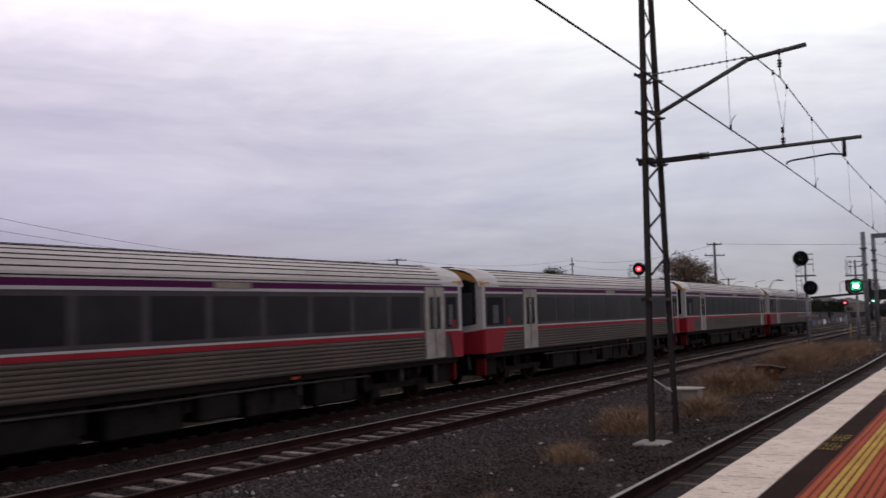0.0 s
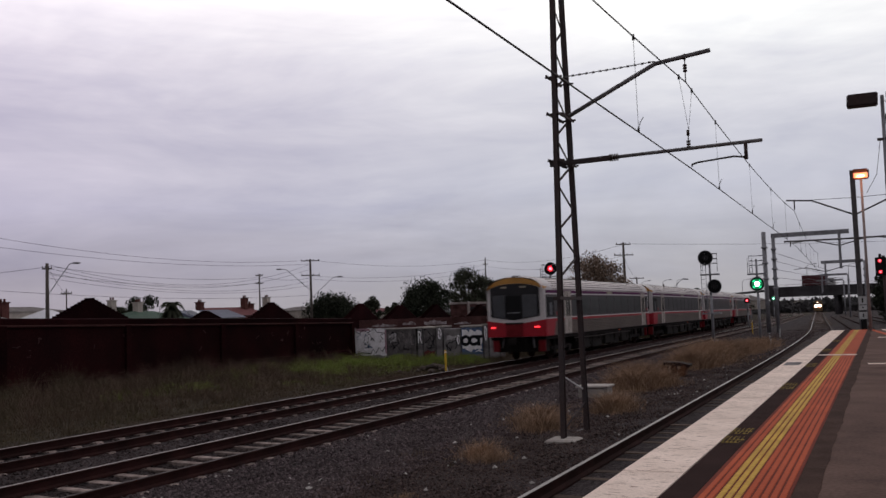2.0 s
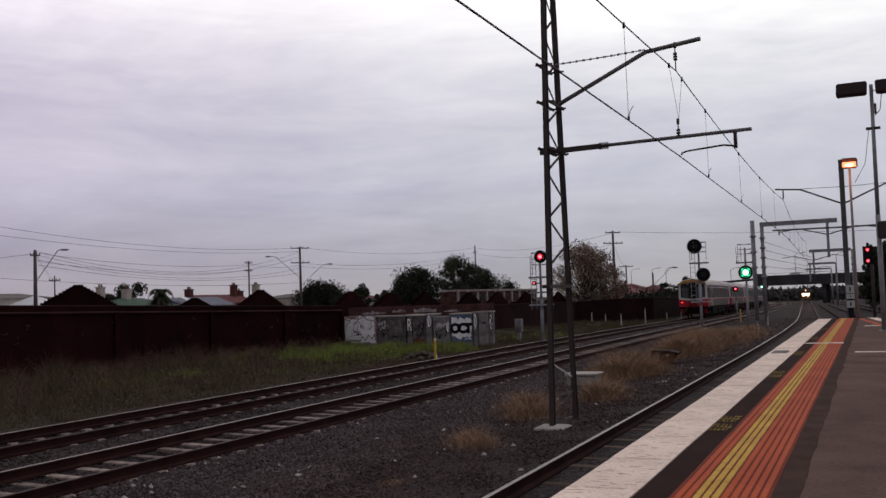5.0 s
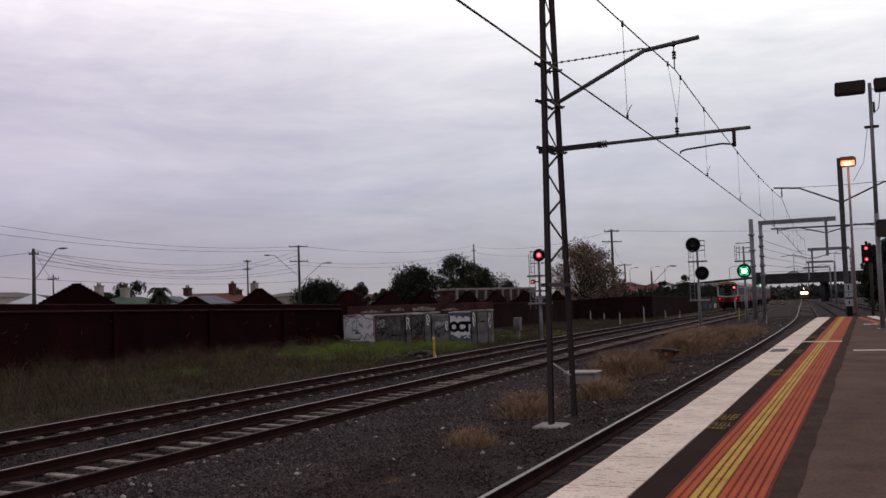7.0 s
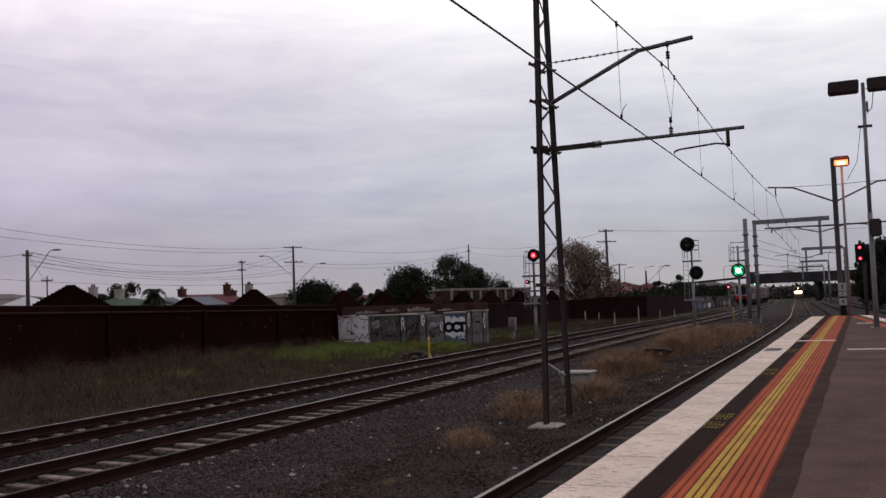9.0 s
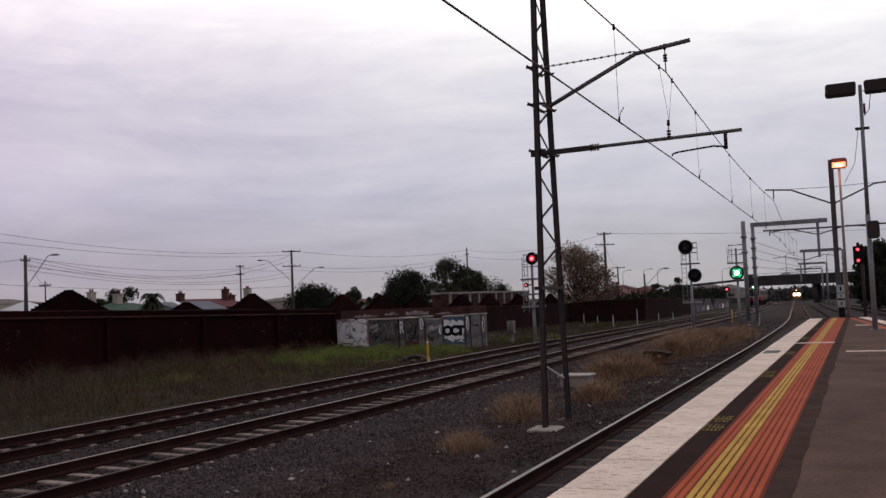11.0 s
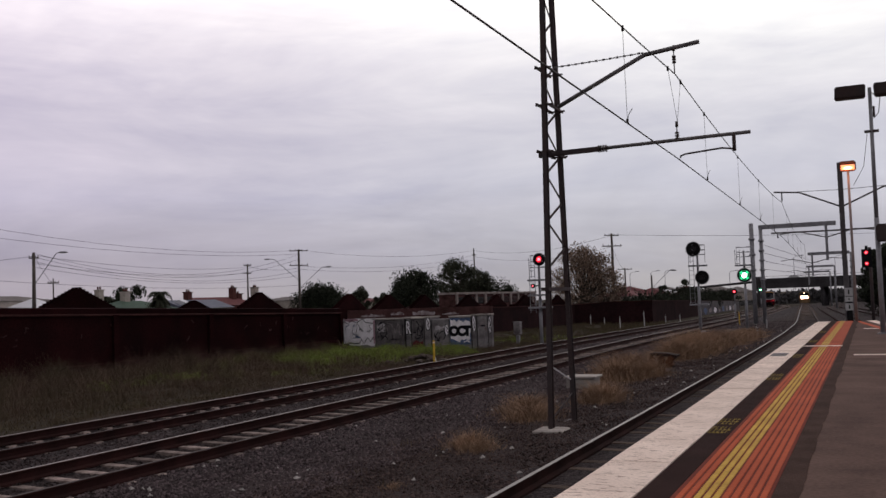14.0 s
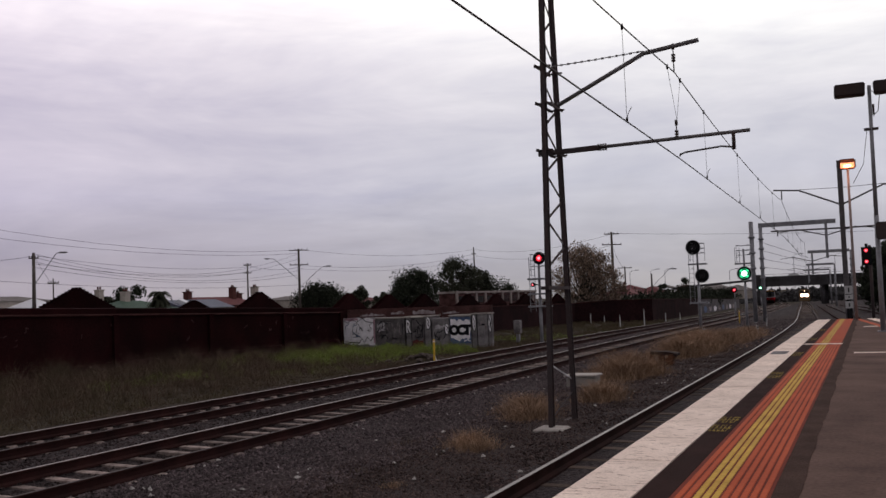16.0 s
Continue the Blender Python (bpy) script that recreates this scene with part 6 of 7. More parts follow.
for x, top in ((-63, 9.2), (-57, 9.2), (-53, 9.3), (-35.2, 8.3), (-31.2, 9.1), (-18.3, 11.6), (-8, 11.2), (2, 11.0)):
    if lampset is None:
        lampset = thing("street_lamp", pose(x, 272, 0), "distant grey street lamp on the road", "street lamp", "road lamps")
        bm = bmesh.new()
        bar(bm, (0, 0, 0), (0, 0, 8.6), 0.11, 0.07, seg=8)
        line(bm, [(0, 0, 8.5), (0.5, 0, 8.95), (1.8, 0, 9.15)], 0.05, 5)
        part("pole", bm, GREYSTEEL, lampset)
        bm = bmesh.new()
        box(bm, 1.6, 2.6, -0.16, 0.16, 9.08, 9.24)
        part("lamp_head", bm, GREYSTEEL, lampset)
    else:
        copy_thing(lampset, pose(x, 272, top - 9.2))
for x, m in ((-12, TRAINBAND), (-3.5, SIGNWHITE)):
    c = thing("car", pose(x - 14, 261.5 - x * 0.07, 4.6), "small car crossing the bridge", "car", "cars on the bridge")
    bm = bmesh.new()
    sweep(bm, [[(q, s, z) for q, z in ((-2.1, 0.3), (2.1, 0.3), (2.1, 0.8), (1.3, 0.95), (0.8, 1.42), (-1.2, 1.45), (-1.9, 0.95), (-2.1, 0.8))] for s in (-0.8, 0.8)], caps=True)
    part("body", bm, m, c)
    for q in (-1.3, 1.3):
        for s in (-0.8, 0.8):
            bm = bmesh.new()
            bar(bm, (q, s - 0.1, 0.32), (q, s + 0.1, 0.32), 0.32, seg=12)
            part("wheel", bm, BLACK, c)
# a maroon box truck that crosses the bridge
truck = thing("box_truck", pose(0, 0, 0), "dull maroon box truck with a white cab crossing the bridge", "truck")
TRUCKRED = mat("dull maroon truck box", (0.085, 0.030, 0.033), 0.7, scale=1, var=0.2, bump=0)
bm = bmesh.new()
box(bm, -3.6, 2.4, -1.2, 1.2, 1.0, 3.6)
bmesh.ops.bevel(bm, geom=bm.edges[:], offset=0.05, segments=1, affect="EDGES")
part("cargo_box", bm, TRUCKRED, truck)
bm = bmesh.new()
sweep(bm, [[(q, s, z) for q, z in ((2.5, 0.6), (4.3, 0.6), (4.3, 1.6), (4.0, 2.7), (2.5, 2.8))] for s in (-1.1, 1.1)], caps=True)
cabin = part("cab", bm, SIGNWHITE, truck, "white driver cab")
bm = bmesh.new()
box(bm, 3.0, 3.8, -1.13, -1.10, 1.7, 2.4)
part("cab_window", bm, GLASSDARK, cabin)
bm = bmesh.new()
box(bm, -3.5, 4.2, -0.5, 0.5, 0.55, 1.0)
part("chassis", bm, UNDER, truck)
for q in (-2.6, -1.5, 3.3):
    for s in (-1.0, 1.0):
        bm = bmesh.new()
        bar(bm, (q, s - 0.14, 0.48), (q, s + 0.14, 0.48), 0.48, seg=14)
        part("wheel", bm, BLACK, truck)
# dark shrubs behind the verge wall, and low houses beyond
rnd = random.Random(51)
for i in range(16):
    y = 109 + i * 8.5
    x = -25.0 - (bend_far(y) - bend_far(104.5)) - rnd.uniform(0, 3)
    tree(Vector((x, y, dip(y) - 0.3)), 2.5 + 0.012 * (y - 109) + rnd.uniform(-0.4, 0.6), rnd.uniform(6.0, 8.5), LEAFDARK, 2400, 60 + i, "dark spreading shrub behind the verge wall", 0.08, 0.2, name="shrub", clumps=22, group="shrubs behind the wall")
# faded paint on the concrete stretch of the verge wall
for k in range(9):
    y = 147 + k * 7.5
    x = -21.9 - (bend_far(y) - bend_far(104.5))
    g = thing("wall_graffiti", pose(x + 0.03, y, dip(y)), "faded bluish sprayed patch on sooty concrete", "graffiti", "patches on the verge wall")
    r = random.Random(300 + k)
    ring = [(r.uniform(-0.15, 0.15) + 2.4 * math.cos(a) * r.uniform(0.7, 1.1), 0.35 + 0.55 * math.sin(a) * r.uniform(0.6, 1.1)) for a in (q * 0.5236 for q in range(12))]
    bm = bmesh.new()
    sweep(bm, [[(xx - (bend_far(y + yy) - bend_far(y)), yy, z) for yy, z in ring] for xx in (0.0, 0.012)], caps=True)
    part("paint_patch", bm, (TAGFADED, TAGBLUE, TAGFADED, TAGWHITE)[k % 4], g)
house(Vector((-51, 212, 0)), 14, 9, 2.2, 3.9, ROOFRED, PLASTER, "low house with a red roof by the street", chimneys=((0, 2, 4.9, 0.4, BRICKRED),))
house(Vector((-49, 236, 0)), 12, 9, 2.2, 4.1, ROOFRED, BRICKRED, "low brick house with a red roof")
house(Vector((-46.8, 240, 0)), 5, 4.4, 2.9, 3.7, ROOFPALE, WHITEWALL, "low white house by the street")
house(Vector((-41.0, 250, 0)), 9, 7, 2.4, 3.6, ROOFGREY, PLASTER, "low pale house behind the verge")
tree(Vector((-45.0, 229, -1.5)), 6.6, 3.6, LEAFDARK, 2600, 121, "dark round tree among low houses", 0.15, 0.2, clumps=20)
tree(Vector((-40.6, 234, -1.5)), 7.3, 4.6, LEAFDARK, 3200, 122, "dark tree behind a low white house", 0.15, 0.2, clumps=22)
tree(Vector((-37.5, 222, -1.5)), 5.2, 4.8, LEAFDARK, 2600, 123, "low dark tree beside the verge", 0.12, 0.2, clumps=20)
pole(Vector((-31.3, 150, 5.45)), (), "dark street pole with a long lamp arm", lamp=((3.6, 3.6, 6.35),), r=0.12)
for x, y, r, m, wm, lab in ((-66, 284, 5.2, ROOFRED, PLASTER, "distant house with a red roof"), (-57, 290, 5.0, ROOFGREY, PLASTER, "distant pale house with a grey roof"),
                            (-49, 282, 4.6, ROOFRED, BRICKRED, "distant brick house with a red roof"), (-42, 292, 4.6, ROOFGREY, DIRTYRENDER, "distant house with a grey roof"),
                            (-35, 286, 3.9, ROOFGREY, PLASTER, "distant pale house with a grey roof")):
    house(Vector((x, y, 0)), 8, 9, r - 1.6, r, m, wm, lab)
tl = thing("traffic_light", pose(-36.5, 146, -0.3), "lit green traffic light on a pole", "traffic light")
bm = bmesh.new()
bar(bm, (0, 0, 0), (0, 0, 4.9), 0.08)
part("pole", bm, GREYSTEEL, tl)
bm = bmesh.new()
box(bm, -0.2, 0.2, -0.15, 0.05, 4.1, 5.1)
hd = part("lamp_case", bm, BLACK, tl)
bm = bmesh.new()
bar(bm, (0, -0.15, 4.5), (0, -0.2, 4.5), 0.17, seg=14)
part("lens", bm, GREENCORE, hd, "lit green lens")
# feeder wires that run from the portal's anchor column
for k in range(4):
    bm = bmesh.new()
    line(bm, [(-8.7, 87.5, 6.6 - k * 0.75), (-6.9, 106, 6.0 - k * 0.62), (-5.6, 128, 5.6 - k * 0.5)], 0.018, 5)
    solo("feeder_wire", bm, WIRE, "thin feeder wire from the portal column", "overhead wire", "overhead wires")
# ---- the departing railcars ----
DOORPALE = mat("pale brushed door", (0.40, 0.36, 0.335), 0.6, 0.1, col2=(0.28, 0.245, 0.22), scale=1.6, fine=8, var=0.3, bump=0)
CABBLIND = mat("pale blind", (0.13, 0.13, 0.145), 0.8, bump=0, var=0.4, scale=4)
# grey base colour in place of what the windscreen reflects
CABGLASS = mat("windscreen glass with reflection in its grey", (0.050, 0.052, 0.058), 0.3, bump=0, var=0.4, scale=3)
DARKRED = mat("sooty red paint", (0.17, 0.013, 0.018), 0.7, scale=3, var=0.4, bump=0)
DESTPALE = mat("pale destination blind", (0.34, 0.30, 0.24), 0.6, scale=3, var=0.3, bump=0)
PITCH, BODY = 23.0, 22.25
HB = BODY / 2
SIDE = [(1.40, 1.13), (1.40, 3.24), (1.385, 3.36), (1.31, 3.53), (1.16, 3.69), (0.86, 3.825), (0.45, 3.895), (0.0, 3.92)]


def side_strip(bm, s, y0, y1, z0, z1, out, thick=0.012):
    box(bm, *sorted((s * (1.40 + out - thick), s * (1.40 + out))), y0, y1, z0, z1)


def wheelset(bm, y):
    for s in (-1, 1):
        bar(bm, (s * 0.77, y, 0.42), (s * 0.90, y, 0.42), 0.42, seg=20)
        bar(bm, (s * 0.90, y, 0.42), (s * 0.93, y, 0.42), 0.30, 0.2, seg=16)
    bar(bm, (-0.8, y, 0.42), (0.8, y, 0.42), 0.07)


def railcar():
    car = thing("diesel_railcar", pose(0, 0, 0), "stainless diesel railcar with red, white and purple stripes", "train", "cars of the departing train")
    # shell and ribbed roof
    bm = bmesh.new()
    prof = [(x, z) for x, z in SIDE[:2]] + [(1.3, 3.3), (-1.3, 3.3)] + [(-x, z) for x, z in SIDE[1::-1]]
    sweep(bm, [[(x, y, z) for x, z in prof] for y in (-HB + 0.5, HB - 0.5)], caps=True)
    body = part("body", bm, TRAINBAND, car, "charcoal body behind the stripes")
    bm = bmesh.new()
    roof = SIDE[1:] + [(-x, z) for x, z in SIDE[-2:0:-1]]
    sweep(bm, [[(x * s, y, 3.24 + (z - 3.24) * s2) for x, z in roof] for y, s, s2 in
               ((-HB + 0.12, 0.97, 0.93), (-HB + 0.5, 1.0, 1.0), (HB - 0.5, 1.0, 1.0), (HB - 0.12, 0.97, 0.93))], close=False)
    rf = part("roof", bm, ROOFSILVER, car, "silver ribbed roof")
    grooves = [(1.398, 3.29), (1.352, 3.44), (1.285, 3.56), (1.20, 3.65), (1.04, 3.748), (0.86, 3.828), (0.58, 3.876)]
    for x, z in grooves:
        for s in (-1, 1):
            bm = bmesh.new()
            beam(bm, (s * x, -HB + 1.5, z), (s * x, HB - 1.5, z), 0.022, 0.022)
            part("roof_seam", bm, UNDERBOX, rf, "dark seam between roof ribs")
    for e in (-1, 1):
        bm = bmesh.new()
        sweep(bm, [[(x * 1.006, y, z + 0.008) for x, z in roof] for y in sorted((e * (HB - 1.45), e * (HB - 0.5)))], close=False)
        part("roof_cap", bm, TRAINWHITE, rf, "smooth white roof end")
    for y, w, l, h in ((-7.2, 0.5, 1.0, 0.045), (-4.6, 0.3, 0.5, 0.06), (0.5, 0.45, 1.6, 0.03), (4.2, 0.3, 0.5, 0.06), (7.2, 0.5, 1.1, 0.045)):
        bm = bmesh.new()
        box(bm, -w, w, y - l / 2, y + l / 2, 3.82, 3.865 + h)
        bmesh.ops.bevel(bm, geom=bm.edges[:], offset=0.03, segments=1, affect="EDGES")
        part("roof_vent", bm, UNDERBOX, rf, "grey roof vent")
    doors = [(-HB + 3.25, -HB + 4.36), (HB - 2.5, HB - 1.42)]
    for s in (-1, 1):
        # corrugated lower panel: a flute per course
        for i in range(7):
            bm = bmesh.new()
            z = 1.14 + i * 0.093
            y0, y1 = -HB + 1.35, HB - 1.25
            pts = [(1.40, z), (1.418, z + 0.012), (1.425, z + 0.046), (1.418, z + 0.078), (1.40, z + 0.090)]
            sweep(bm, [[(s * x, y, zz) for x, zz in pts] for y in (y0, y1)], close=False)
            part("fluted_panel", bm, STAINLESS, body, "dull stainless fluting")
        bm = bmesh.new()
        side_strip(bm, s, -HB + 1.0, HB - 1.0, 1.81, 1.915, 0.014)
        part("red_stripe", bm, TRAINRED, body, "red stripe below the windows")
        bm = bmesh.new()
        side_strip(bm, s, -HB + 0.4, HB - 0.4, 1.92, 1.965, 0.014)
        part("white_stripe", bm, TRAINWHITE, body)
        bm = bmesh.new()
        side_strip(bm, s, -HB + 0.4, HB - 0.4, 3.035, 3.10, 0.014)
        part("white_stripe", bm, TRAINWHITE, body)
        bm = bmesh.new()
        side_strip(bm, s, -HB + 0.55, HB - 0.55, 3.10, 3.235, 0.012)
        part("purple_stripe", bm, TRAINPURPLE, body, "purple stripe under the roof")
        # windows
        n = 9
        a, b = doors[0][1] + 0.12, doors[1][0] - 0.12
        for i in range(n):
            y0 = a + (b - a) * i / n
            bm = bmesh.new()
            side_strip(bm, s, y0 + 0.09, y0 + (b - a) / n - 0.09, 2.06, 2.93, 0.006, 0.01)
            win = part("window", bm, TRAINGLASS, body, "dark window with painted patchy reflections")
        for y0, y1 in ((-HB + 0.55, -HB + 1.75), (-HB + 1.95, -HB + 3.1), (HB - 1.25, HB - 0.65)):
            bm = bmesh.new()
            side_strip(bm, s, y0, y1, 2.02, 2.93, 0.006, 0.01)
            part("window", bm, TRAINGLASS, body)
        # the cab window and a pale blind behind it
        bm = bmesh.new()
        side_strip(bm, s, -HB + 0.58, -HB + 1.72, 2.04, 2.91, 0.012, 0.006)
        part("cab_window", bm, BLACK, body, "black cab side window")
        bm = bmesh.new()
        side_strip(bm, s, HB - 1.22, HB - 0.67, 2.04, 2.91, 0.012, 0.006)
        part("cab_window", bm, BLACK, body, "black cab side window")
        bm = bmesh.new()
        side_strip(bm, s, HB - 1.12, HB - 0.90, 2.10, 2.70, 0.018, 0.004)
        part("blind", bm, CABBLIND, body, "pale blind in the cab window")
        bm = bmesh.new()
        side_strip(bm, s, -HB + 0.98, -HB + 1.36, 2.08, 2.66, 0.018, 0.004)
        part("blind", bm, CABBLIND, body, "pale blind in the cab window")
        for y0 in (-HB + 2.0, HB - 0.98):
            bm = bmesh.new()
            side_strip(bm, s, y0, y0 + 0.24, 2.04, 2.24, 0.02, 0.004)
            part("notice", bm, TRAINRED, body, "small red notice inside the window")
        bm = bmesh.new()
        side_strip(bm, s, HB - 8.4, HB - 8.15, 1.02, 1.08, 0.0, 0.03)
        part("side_reflector", bm, TACTILE, body, "small orange spot low on the side")
        # destination box
        bm = bmesh.new()
        side_strip(bm, s, 0.25, 1.35, 3.10, 3.22, 0.03, 0.03)
        part("destination_box", bm, DESTPALE, body, "small destination display box")
        # twin-leaf doors
        for y0, y1 in doors:
            bm = bmesh.new()
            side_strip(bm, s, y0, y1, 1.17, 3.20, 0.036, 0.034)
            dr = part("door", bm, DOORPALE, car, "pale metal twin-leaf door")
            ym = (y0 + y1) / 2
            for ya, yb in ((y0 + 0.22, ym - 0.08), (ym + 0.08, y1 - 0.22)):
                bm = bmesh.new()
                side_strip(bm, s, ya, yb, 2.0, 2.92, 0.042, 0.01)
                part("door_window", bm, GLASSDARK, dr)
            bm = bmesh.new()
            side_strip(bm, s, ym - 0.012, ym + 0.012, 1.22, 3.18, 0.044, 0.01)
            part("door_seam", bm, UNDER, dr)
        # red cab flank
        for e in (-1, 1):
            bm = bmesh.new()
            ye = e * (HB - 0.34)
            top, low = (e * (HB - 1.85), e * (HB - 1.5)) if e < 0 else (e * (HB - 1.16), e * (HB - 0.88))
            ring = [(ye, 1.14), (ye, 1.91), (top, 1.91), (low, 1.14)]
            sweep(bm, [[(s * 1.40, y, z) for y, z in ring], [(s * 1.432, y, z) for y, z in ring]], caps=True)
            part("red_flank", bm, TRAINRED, car, "red painted cab flank")
    # cab ends: rounded face, black glass, white chin, red apron, yellow brow
    for e in (-1, 1):
        def plate(half, lo, hi, depth, back=0.3, n=14):
            """A bowed panel whose lower and upper edges follow lo(x) and hi(x)."""
            b = bmesh.new()
            rings = []
            for i in range(n + 1):
                x = -half + 2 * half * i / n
                bow = 0.24 * (abs(x) / 1.4) ** 2.4
                f0, f1 = e * (HB + depth - bow), e * (HB - back - bow)
                rings.append([(x, f0, lo(x)), (x, f0, hi(x)), (x, f1, hi(x)), (x, f1, lo(x))])
            sweep(b, rings, caps=True)
            return b
        arch = lambda x, top, drop, p=2.4: top - drop * (abs(x) / 1.39) ** p
        lowv = lambda x: 1.70 + 0.19 * (abs(x) / 1.36)
        cab = part("cab_front", plate(1.39, lambda x: 1.13, lambda x: arch(x, 3.80, 0.46), -0.07, 0.6), TRAINWHITE, car, "white cab front surround")
        part("brow", plate(1.395, lambda x: arch(x, 3.58, 0.28), lambda x: arch(x, 3.84, 0.44), -0.03, 0.55), TRAINYELLOW, cab, "yellow roof brow")
        part("windscreen", plate(1.19, lambda x: lowv(x) + 0.21, lambda x: arch(x, 3.565, 0.28), -0.035, 0.2), GLASSDARK, cab, "black glazed cab front")
        for s in (-1, 1):
            b = bmesh.new()
            rings = []
            for i in range(7):
                x = s * (0.42 + 0.66 * i / 6)
                f0 = e * (HB - 0.027 - 0.24 * (abs(x) / 1.4) ** 2.4)
                rings.append([(x, f0, lowv(x) + 0.24), (x, f0, 3.06), (x, f0 - e * 0.01, 3.06), (x, f0 - e * 0.01, lowv(x) + 0.24)])
            sweep(b, rings, caps=True)
            part("windscreen_pane", b, CABGLASS, cab, "windscreen pane, its reflection painted as grey")
        b = bmesh.new()
        box(b, -0.36, 0.36, *sorted((e * (HB - 0.3), e * (HB - 0.02))), 1.98, 3.02)
        part("end_door", b, BLACK, cab, "dark gangway door")
        b = bmesh.new()
        box(b, -0.3, 0.3, *sorted((e * (HB - 0.1), e * (HB + 0.0))), 2.22, 2.26)
        part("handrail", b, GREYSTEEL, cab)
        part("apron", plate(1.40, lambda x: 1.14, lowv, -0.03, 0.5), TRAINRED, cab, "red lower front")
        for x in (-1.06, 1.06):
            b = bmesh.new()
            d = e * (HB - 0.13)
            box(b, x - 0.10, x + 0.10, *sorted((d - e * 0.05, d + e * 0.02)), 1.545, 1.61)
            part("tail_lamp", b, TAILLAMP if e < 0 else GLASSDARK, cab, "lit red tail lamp" if e < 0 else "unlit lamp")
        for x in (-0.46, 0.46):
            b = bmesh.new()
            box(b, x - 0.13, x + 0.13, *sorted((e * (HB - 0.12), e * (HB + 0.0))), 3.37, 3.45)
            part("headlight", b, DESTPALE, cab, "unlit headlight")
        b = bmesh.new()
        box(b, -0.40, 0.40, *sorted((e * (HB - 0.3), e * (HB - 0.01))), 1.15, 1.69)
        part("coupler_cover", b, DARKRED, cab, "dull dark red middle panel")
        b = bmesh.new()
        box(b, -0.42, 0.42, *sorted((e * (HB - 0.5), e * (HB + 0.02))), 1.71, 1.79)
        part("bumper_bar", b, UNDER, cab)
        b = bmesh.new()
        box(b, -1.15, 1.15, *sorted((e * (HB - 1.6), e * (HB - 0.75))), 0.42, 1.0)
        part("cab_floor_box", b, UNDER, car, "sooty gear below the cab floor")
        for x in (-0.7, -0.3, 0.42, 0.72):
            b = bmesh.new()
            bar(b, (x, e * (HB - 0.5), 1.12), (x * 1.1, e * (HB - 0.45), 0.62), 0.05, seg=8)
            part("jumper_hose", b, TUBE if abs(x) > 0.5 else UNDERBOX, car)
        for x in (-1.12, 1.12):
            b = bmesh.new()
            box(b, x - 0.16, x + 0.16, *sorted((e * (HB - 0.65), e * (HB - 0.55))), 0.45, 1.13)
            part("step_plate", b, DARKRED, cab, "step plate below the cab")
        b = bmesh.new()
        bar(b, (0, e * (HB - 0.8), 0.95), (0, e * (PITCH / 2 - 0.02), 0.95), 0.10)
        box(b, -0.16, 0.16, *sorted((e * (PITCH / 2 - 0.28), e * (PITCH / 2 - 0.03))), 0.80, 1.10)
        part("coupler", b, UNDER, car)
        for x in (-0.35, 0.3, 0.5):
            b = bmesh.new()
            line(b, [(x, e * (HB - 0.2), 1.12), (x * 1.05, e * (HB + 0.12), 0.75), (x, e * (HB - 0.1), 0.5)], 0.025)
            part("hose", b, UNDER, car)
        b = bmesh.new()
        box(b, -0.2, 0.2, *sorted((e * (HB - 0.8), e * (HB - 0.35))), 3.72, 3.95)
        bmesh.ops.bevel(b, geom=b.edges[:], offset=0.05, segments=2, affect="EDGES")
        part("roof_horn_box", b, UNDER, rf, "dark horn box on the roof end")
    # underframe
    b = bmesh.new()
    box(b, -1.34, 1.34, -HB + 0.5, HB - 0.5, 0.98, 1.13)
    part("underframe", b, UNDER, car)
    for y, l, z0, dx in ((-4.0, 2.2, 0.30, 1.25), (-1.4, 1.9, 0.25, 1.2), (0.5, 1.2, 0.36, 1.3), (2.4, 1.9, 0.28, 1.2), (4.6, 1.7, 0.32, 1.28)):
        for s in (-1, 1):
            b = bmesh.new()
            v = box(b, *sorted((s * (dx - 0.75), s * dx)), y - l / 2, y + l / 2, z0, 0.985)
            bmesh.ops.bevel(b, geom=b.edges[:], offset=0.04, segments=1, affect="EDGES")
            part("equipment_box", b, UNDERBOX, car, "grimy underfloor box")
    # pipes, brackets and small cases hung under the floor
    rnd = random.Random(141)
    for k in range(22):
        y, sd = -HB + 1.9 + k * 0.88, (-1, 1)[k % 2]
        for sd in (-1, 1):
            if rnd.random() < 0.75:
                b = bmesh.new()
                w, h, x = rnd.uniform(0.05, 0.22), rnd.uniform(0.18, 0.55), rnd.uniform(1.22, 1.33)
                box(b, *sorted((sd * (x - 0.10), sd * x)), y, y + w, 0.98 - h, 0.98)
                bmesh.ops.bevel(b, geom=b.edges[:], offset=0.015, segments=1, affect="EDGES")
                part("underfloor_bracket", b, UNDERPALE if rnd.random() < 0.35 else UNDERBOX, car)
    for sd in (-1, 1):
        b = bmesh.new()
        line(b, [(sd * 1.30, -6.0, 0.90), (sd * 1.30, -2.0, 0.86), (sd * 1.31, 2.5, 0.90), (sd * 1.30, 6.0, 0.88)], 0.028, 6)
        part("air_pipe", b, UNDERPALE, car)
    # added filler box: stops the bright verge showing beneath the floor
    b = bmesh.new()
    box(b, -0.42, 0.42, -5.6, 5.6, 0.30, 0.985)
    part("fuel_tank", b, UNDER, car, "dark filler added between the bogies")
    for y in (-7.6, 7.6):
        b = bmesh.new()
        for s in (-1, 1):
            box(b, s * 1.05 - 0.07, s * 1.05 + 0.07, y - 1.6, y + 1.6, 0.45, 0.62)
            for k in (-1.15, 1.15):
                box(b, s * 1.05 - 0.11, s * 1.05 + 0.11, y + k - 0.17, y + k + 0.17, 0.26, 0.56)
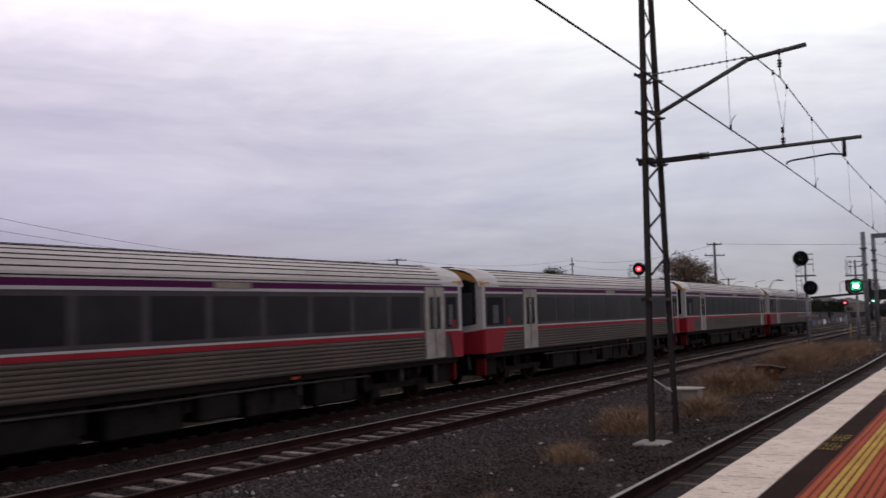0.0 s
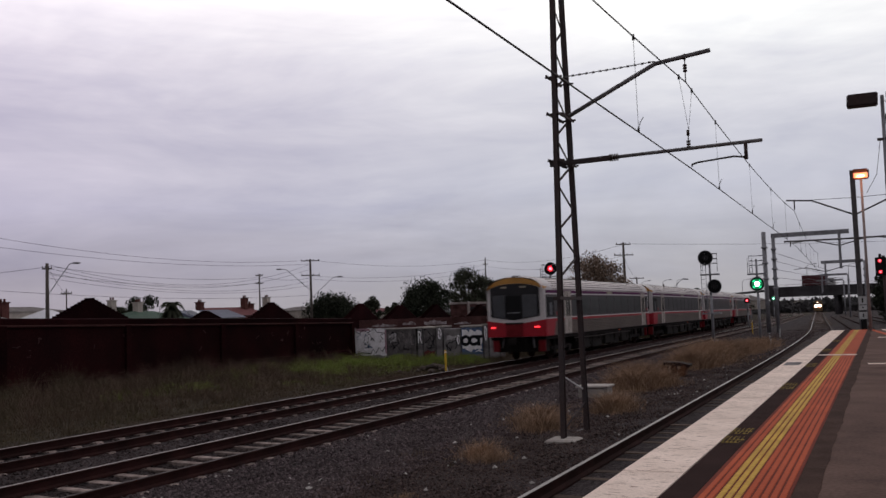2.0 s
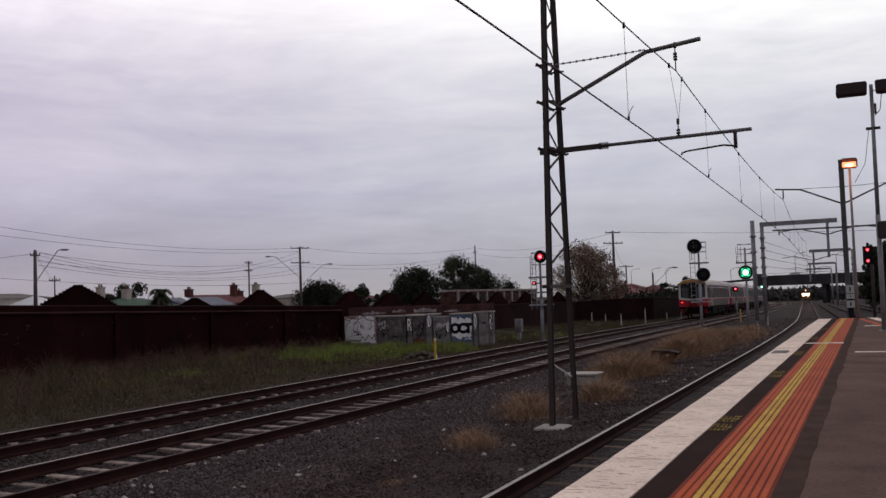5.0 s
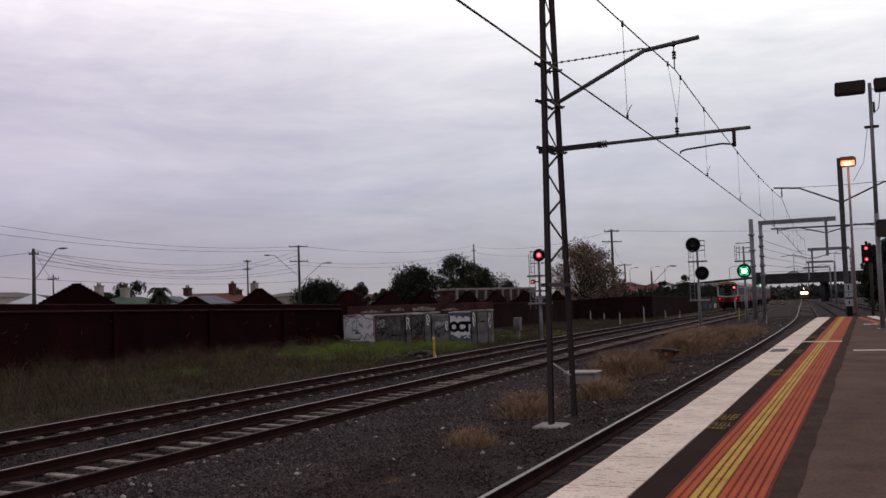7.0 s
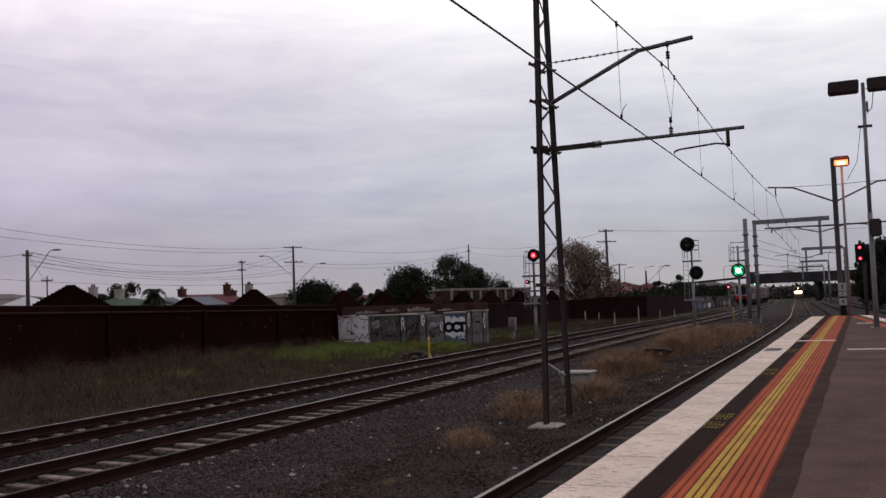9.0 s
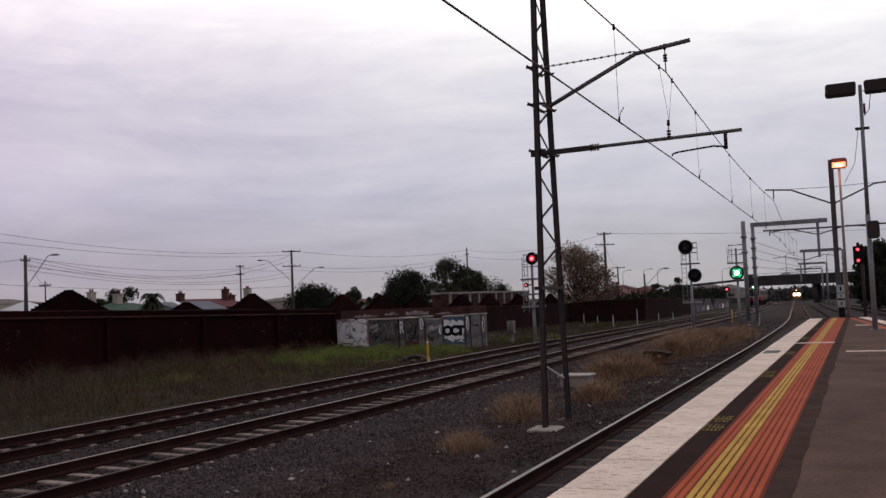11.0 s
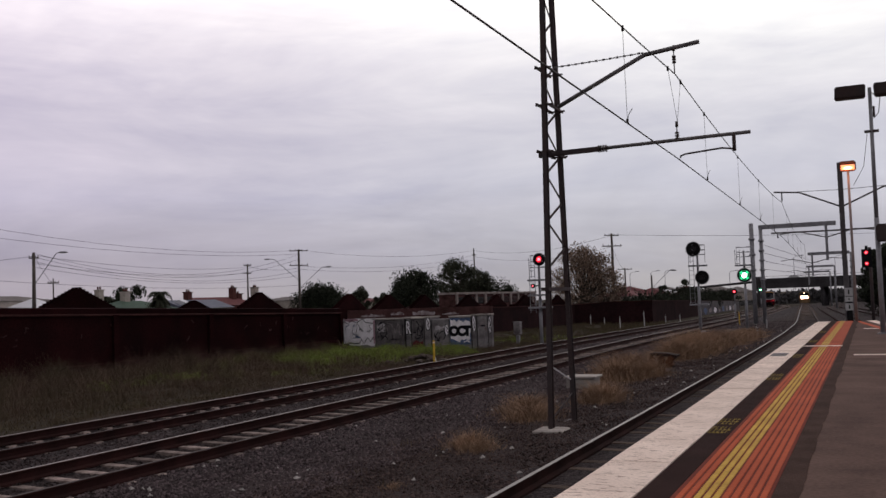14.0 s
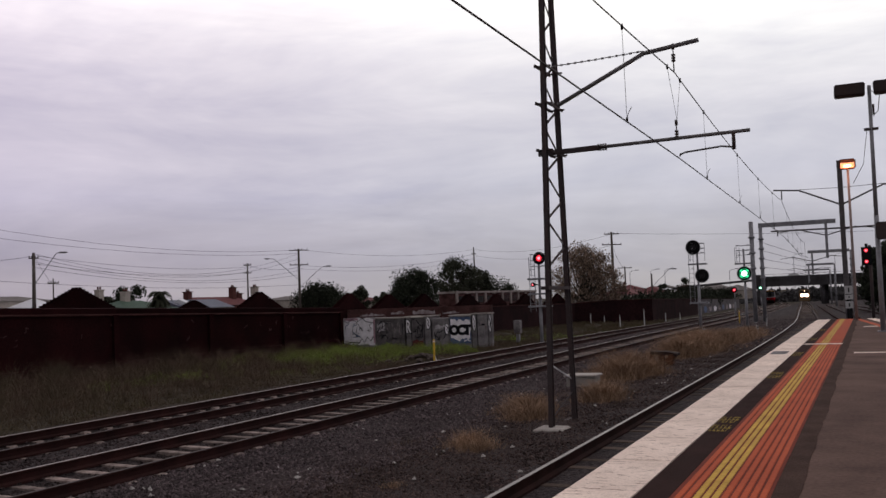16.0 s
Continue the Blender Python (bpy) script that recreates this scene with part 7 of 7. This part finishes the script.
                bar(b, (s * 1.05, y + k * 0.45, 0.62), (s * 1.05, y + k * 0.45, 0.97), 0.11, seg=10)
        box(b, -1.0, 1.0, y - 0.25, y + 0.25, 0.5, 0.95)
        bogie = part("bogie", b, UNDER, car, "sooty bogie")
        for k in (-1.15, 1.15):
            w = bmesh.new()
            wheelset(w, y + k)
            part("wheelset", w, RUSTRAIL, bogie)
    return car


first = railcar()
cars = [first] + [copy_thing(first, pose(0, 0, 0)) for _ in range(3)]
# only the last car of the train shows red lamps
for c in cars[1:]:
    for o in c.children_recursive:
        if o.name.startswith("tail_lamp"):
            o.data = next(q.data for q in first.children_recursive if q.name.startswith("tail_lamp") and q.data.materials[0] == GLASSDARK)
            o["label"] = "unlit lamp"


def tail_at(t):
    """The rear of the train along the line; it holds a steady pace past the mast and slows beyond the portals."""
    early = {0.0: 3.25, 0.5: 11.75, 1.0: 22.15, 1.5: 31.25, 2.0: 40.65}
    if t in early:
        return early[t]
    if t <= 7.0:
        return 3.7 + 18.55 * t
    return float(np.interp(t, (7, 8, 9, 10, 11, 12, 13, 14, 15, 16), (133.55, 154.3, 175, 194.5, 212.5, 229, 243, 255, 265.5, 275)))


def on_track(track, y):
    """The pose of a car whose middle is at y on the track, and whose bogies lie on it."""
    ya, yb = y - 7.6, y + 7.6
    a, b = Vector((centre(track, ya), ya, dip(ya))), Vector((centre(track, yb), yb, dip(yb)))
    d, m = b - a, (a + b) / 2
    return pose(m.x, m.y, m.z, math.degrees(math.atan2(d.z, d.y)), 0, math.degrees(math.atan2(-d.x, d.y)))


# ---- the oncoming train, far down the platform line ----
onward = thing("electric_train", pose(0, 0, 0), "distant oncoming train with bright headlamps", "train")
bm = bmesh.new()
rings = []
for y, s in ((-0.15, 0.93), (0.25, 1.0), (20, 1.0)):
    rings.append([(x * s, y, z) for x, z in ((-1.4, 0.5), (1.4, 0.5), (1.45, 1.2), (1.45, 3.2), (1.2, 3.6), (0.5, 3.8), (-0.5, 3.8), (-1.2, 3.6), (-1.45, 3.2), (-1.45, 1.2))])
sweep(bm, rings, caps=True)
part("body", bm, mat("dim yellow train front", (0.16, 0.11, 0.06), 0.6, bump=0), onward)
bm = bmesh.new()
box(bm, -1.15, 1.15, -0.2, -0.1, 2.6, 3.3)
part("windscreen", bm, GLASSDARK, onward)
# lamp discs drawn oversize, with a middle one added, to imitate glare
for x, z, r in ((-0.62, 2.1, 0.48), (0.62, 2.1, 0.48), (0.0, 2.15, 0.3), (0.0, 3.35, 0.12)):
    bm = bmesh.new()
    bar(bm, (x, -0.3, z), (x, -0.12, z), r, seg=14)
    part("headlamp", bm, HEADLAMP, onward, "white disc for headlamp and glare")


def motions():
    for i, c in enumerate(cars):
        walk(c, [(t, on_track("far", tail_at(t) + PITCH * (i + 0.5) - (PITCH - BODY) / 2)) for t in (0.5 * k for k in range(33))])
    rows = []
    for k in range(9):
        t = 2.0 * k
        y = 345 - 3.4 * t
        rows.append((t, pose(centre("near", y), y, dip(y), 0, 0, heading("near", y))))
    walk(onward, rows)
    rows = []
    for k in range(9):
        t = 2.0 * k
        x = -14.4 + 6.8 * t
        m = br.matrix_basis @ pose(x, -3.2, 4.6)
        rows.append((t, m))
    walk(truck, rows)


motions()
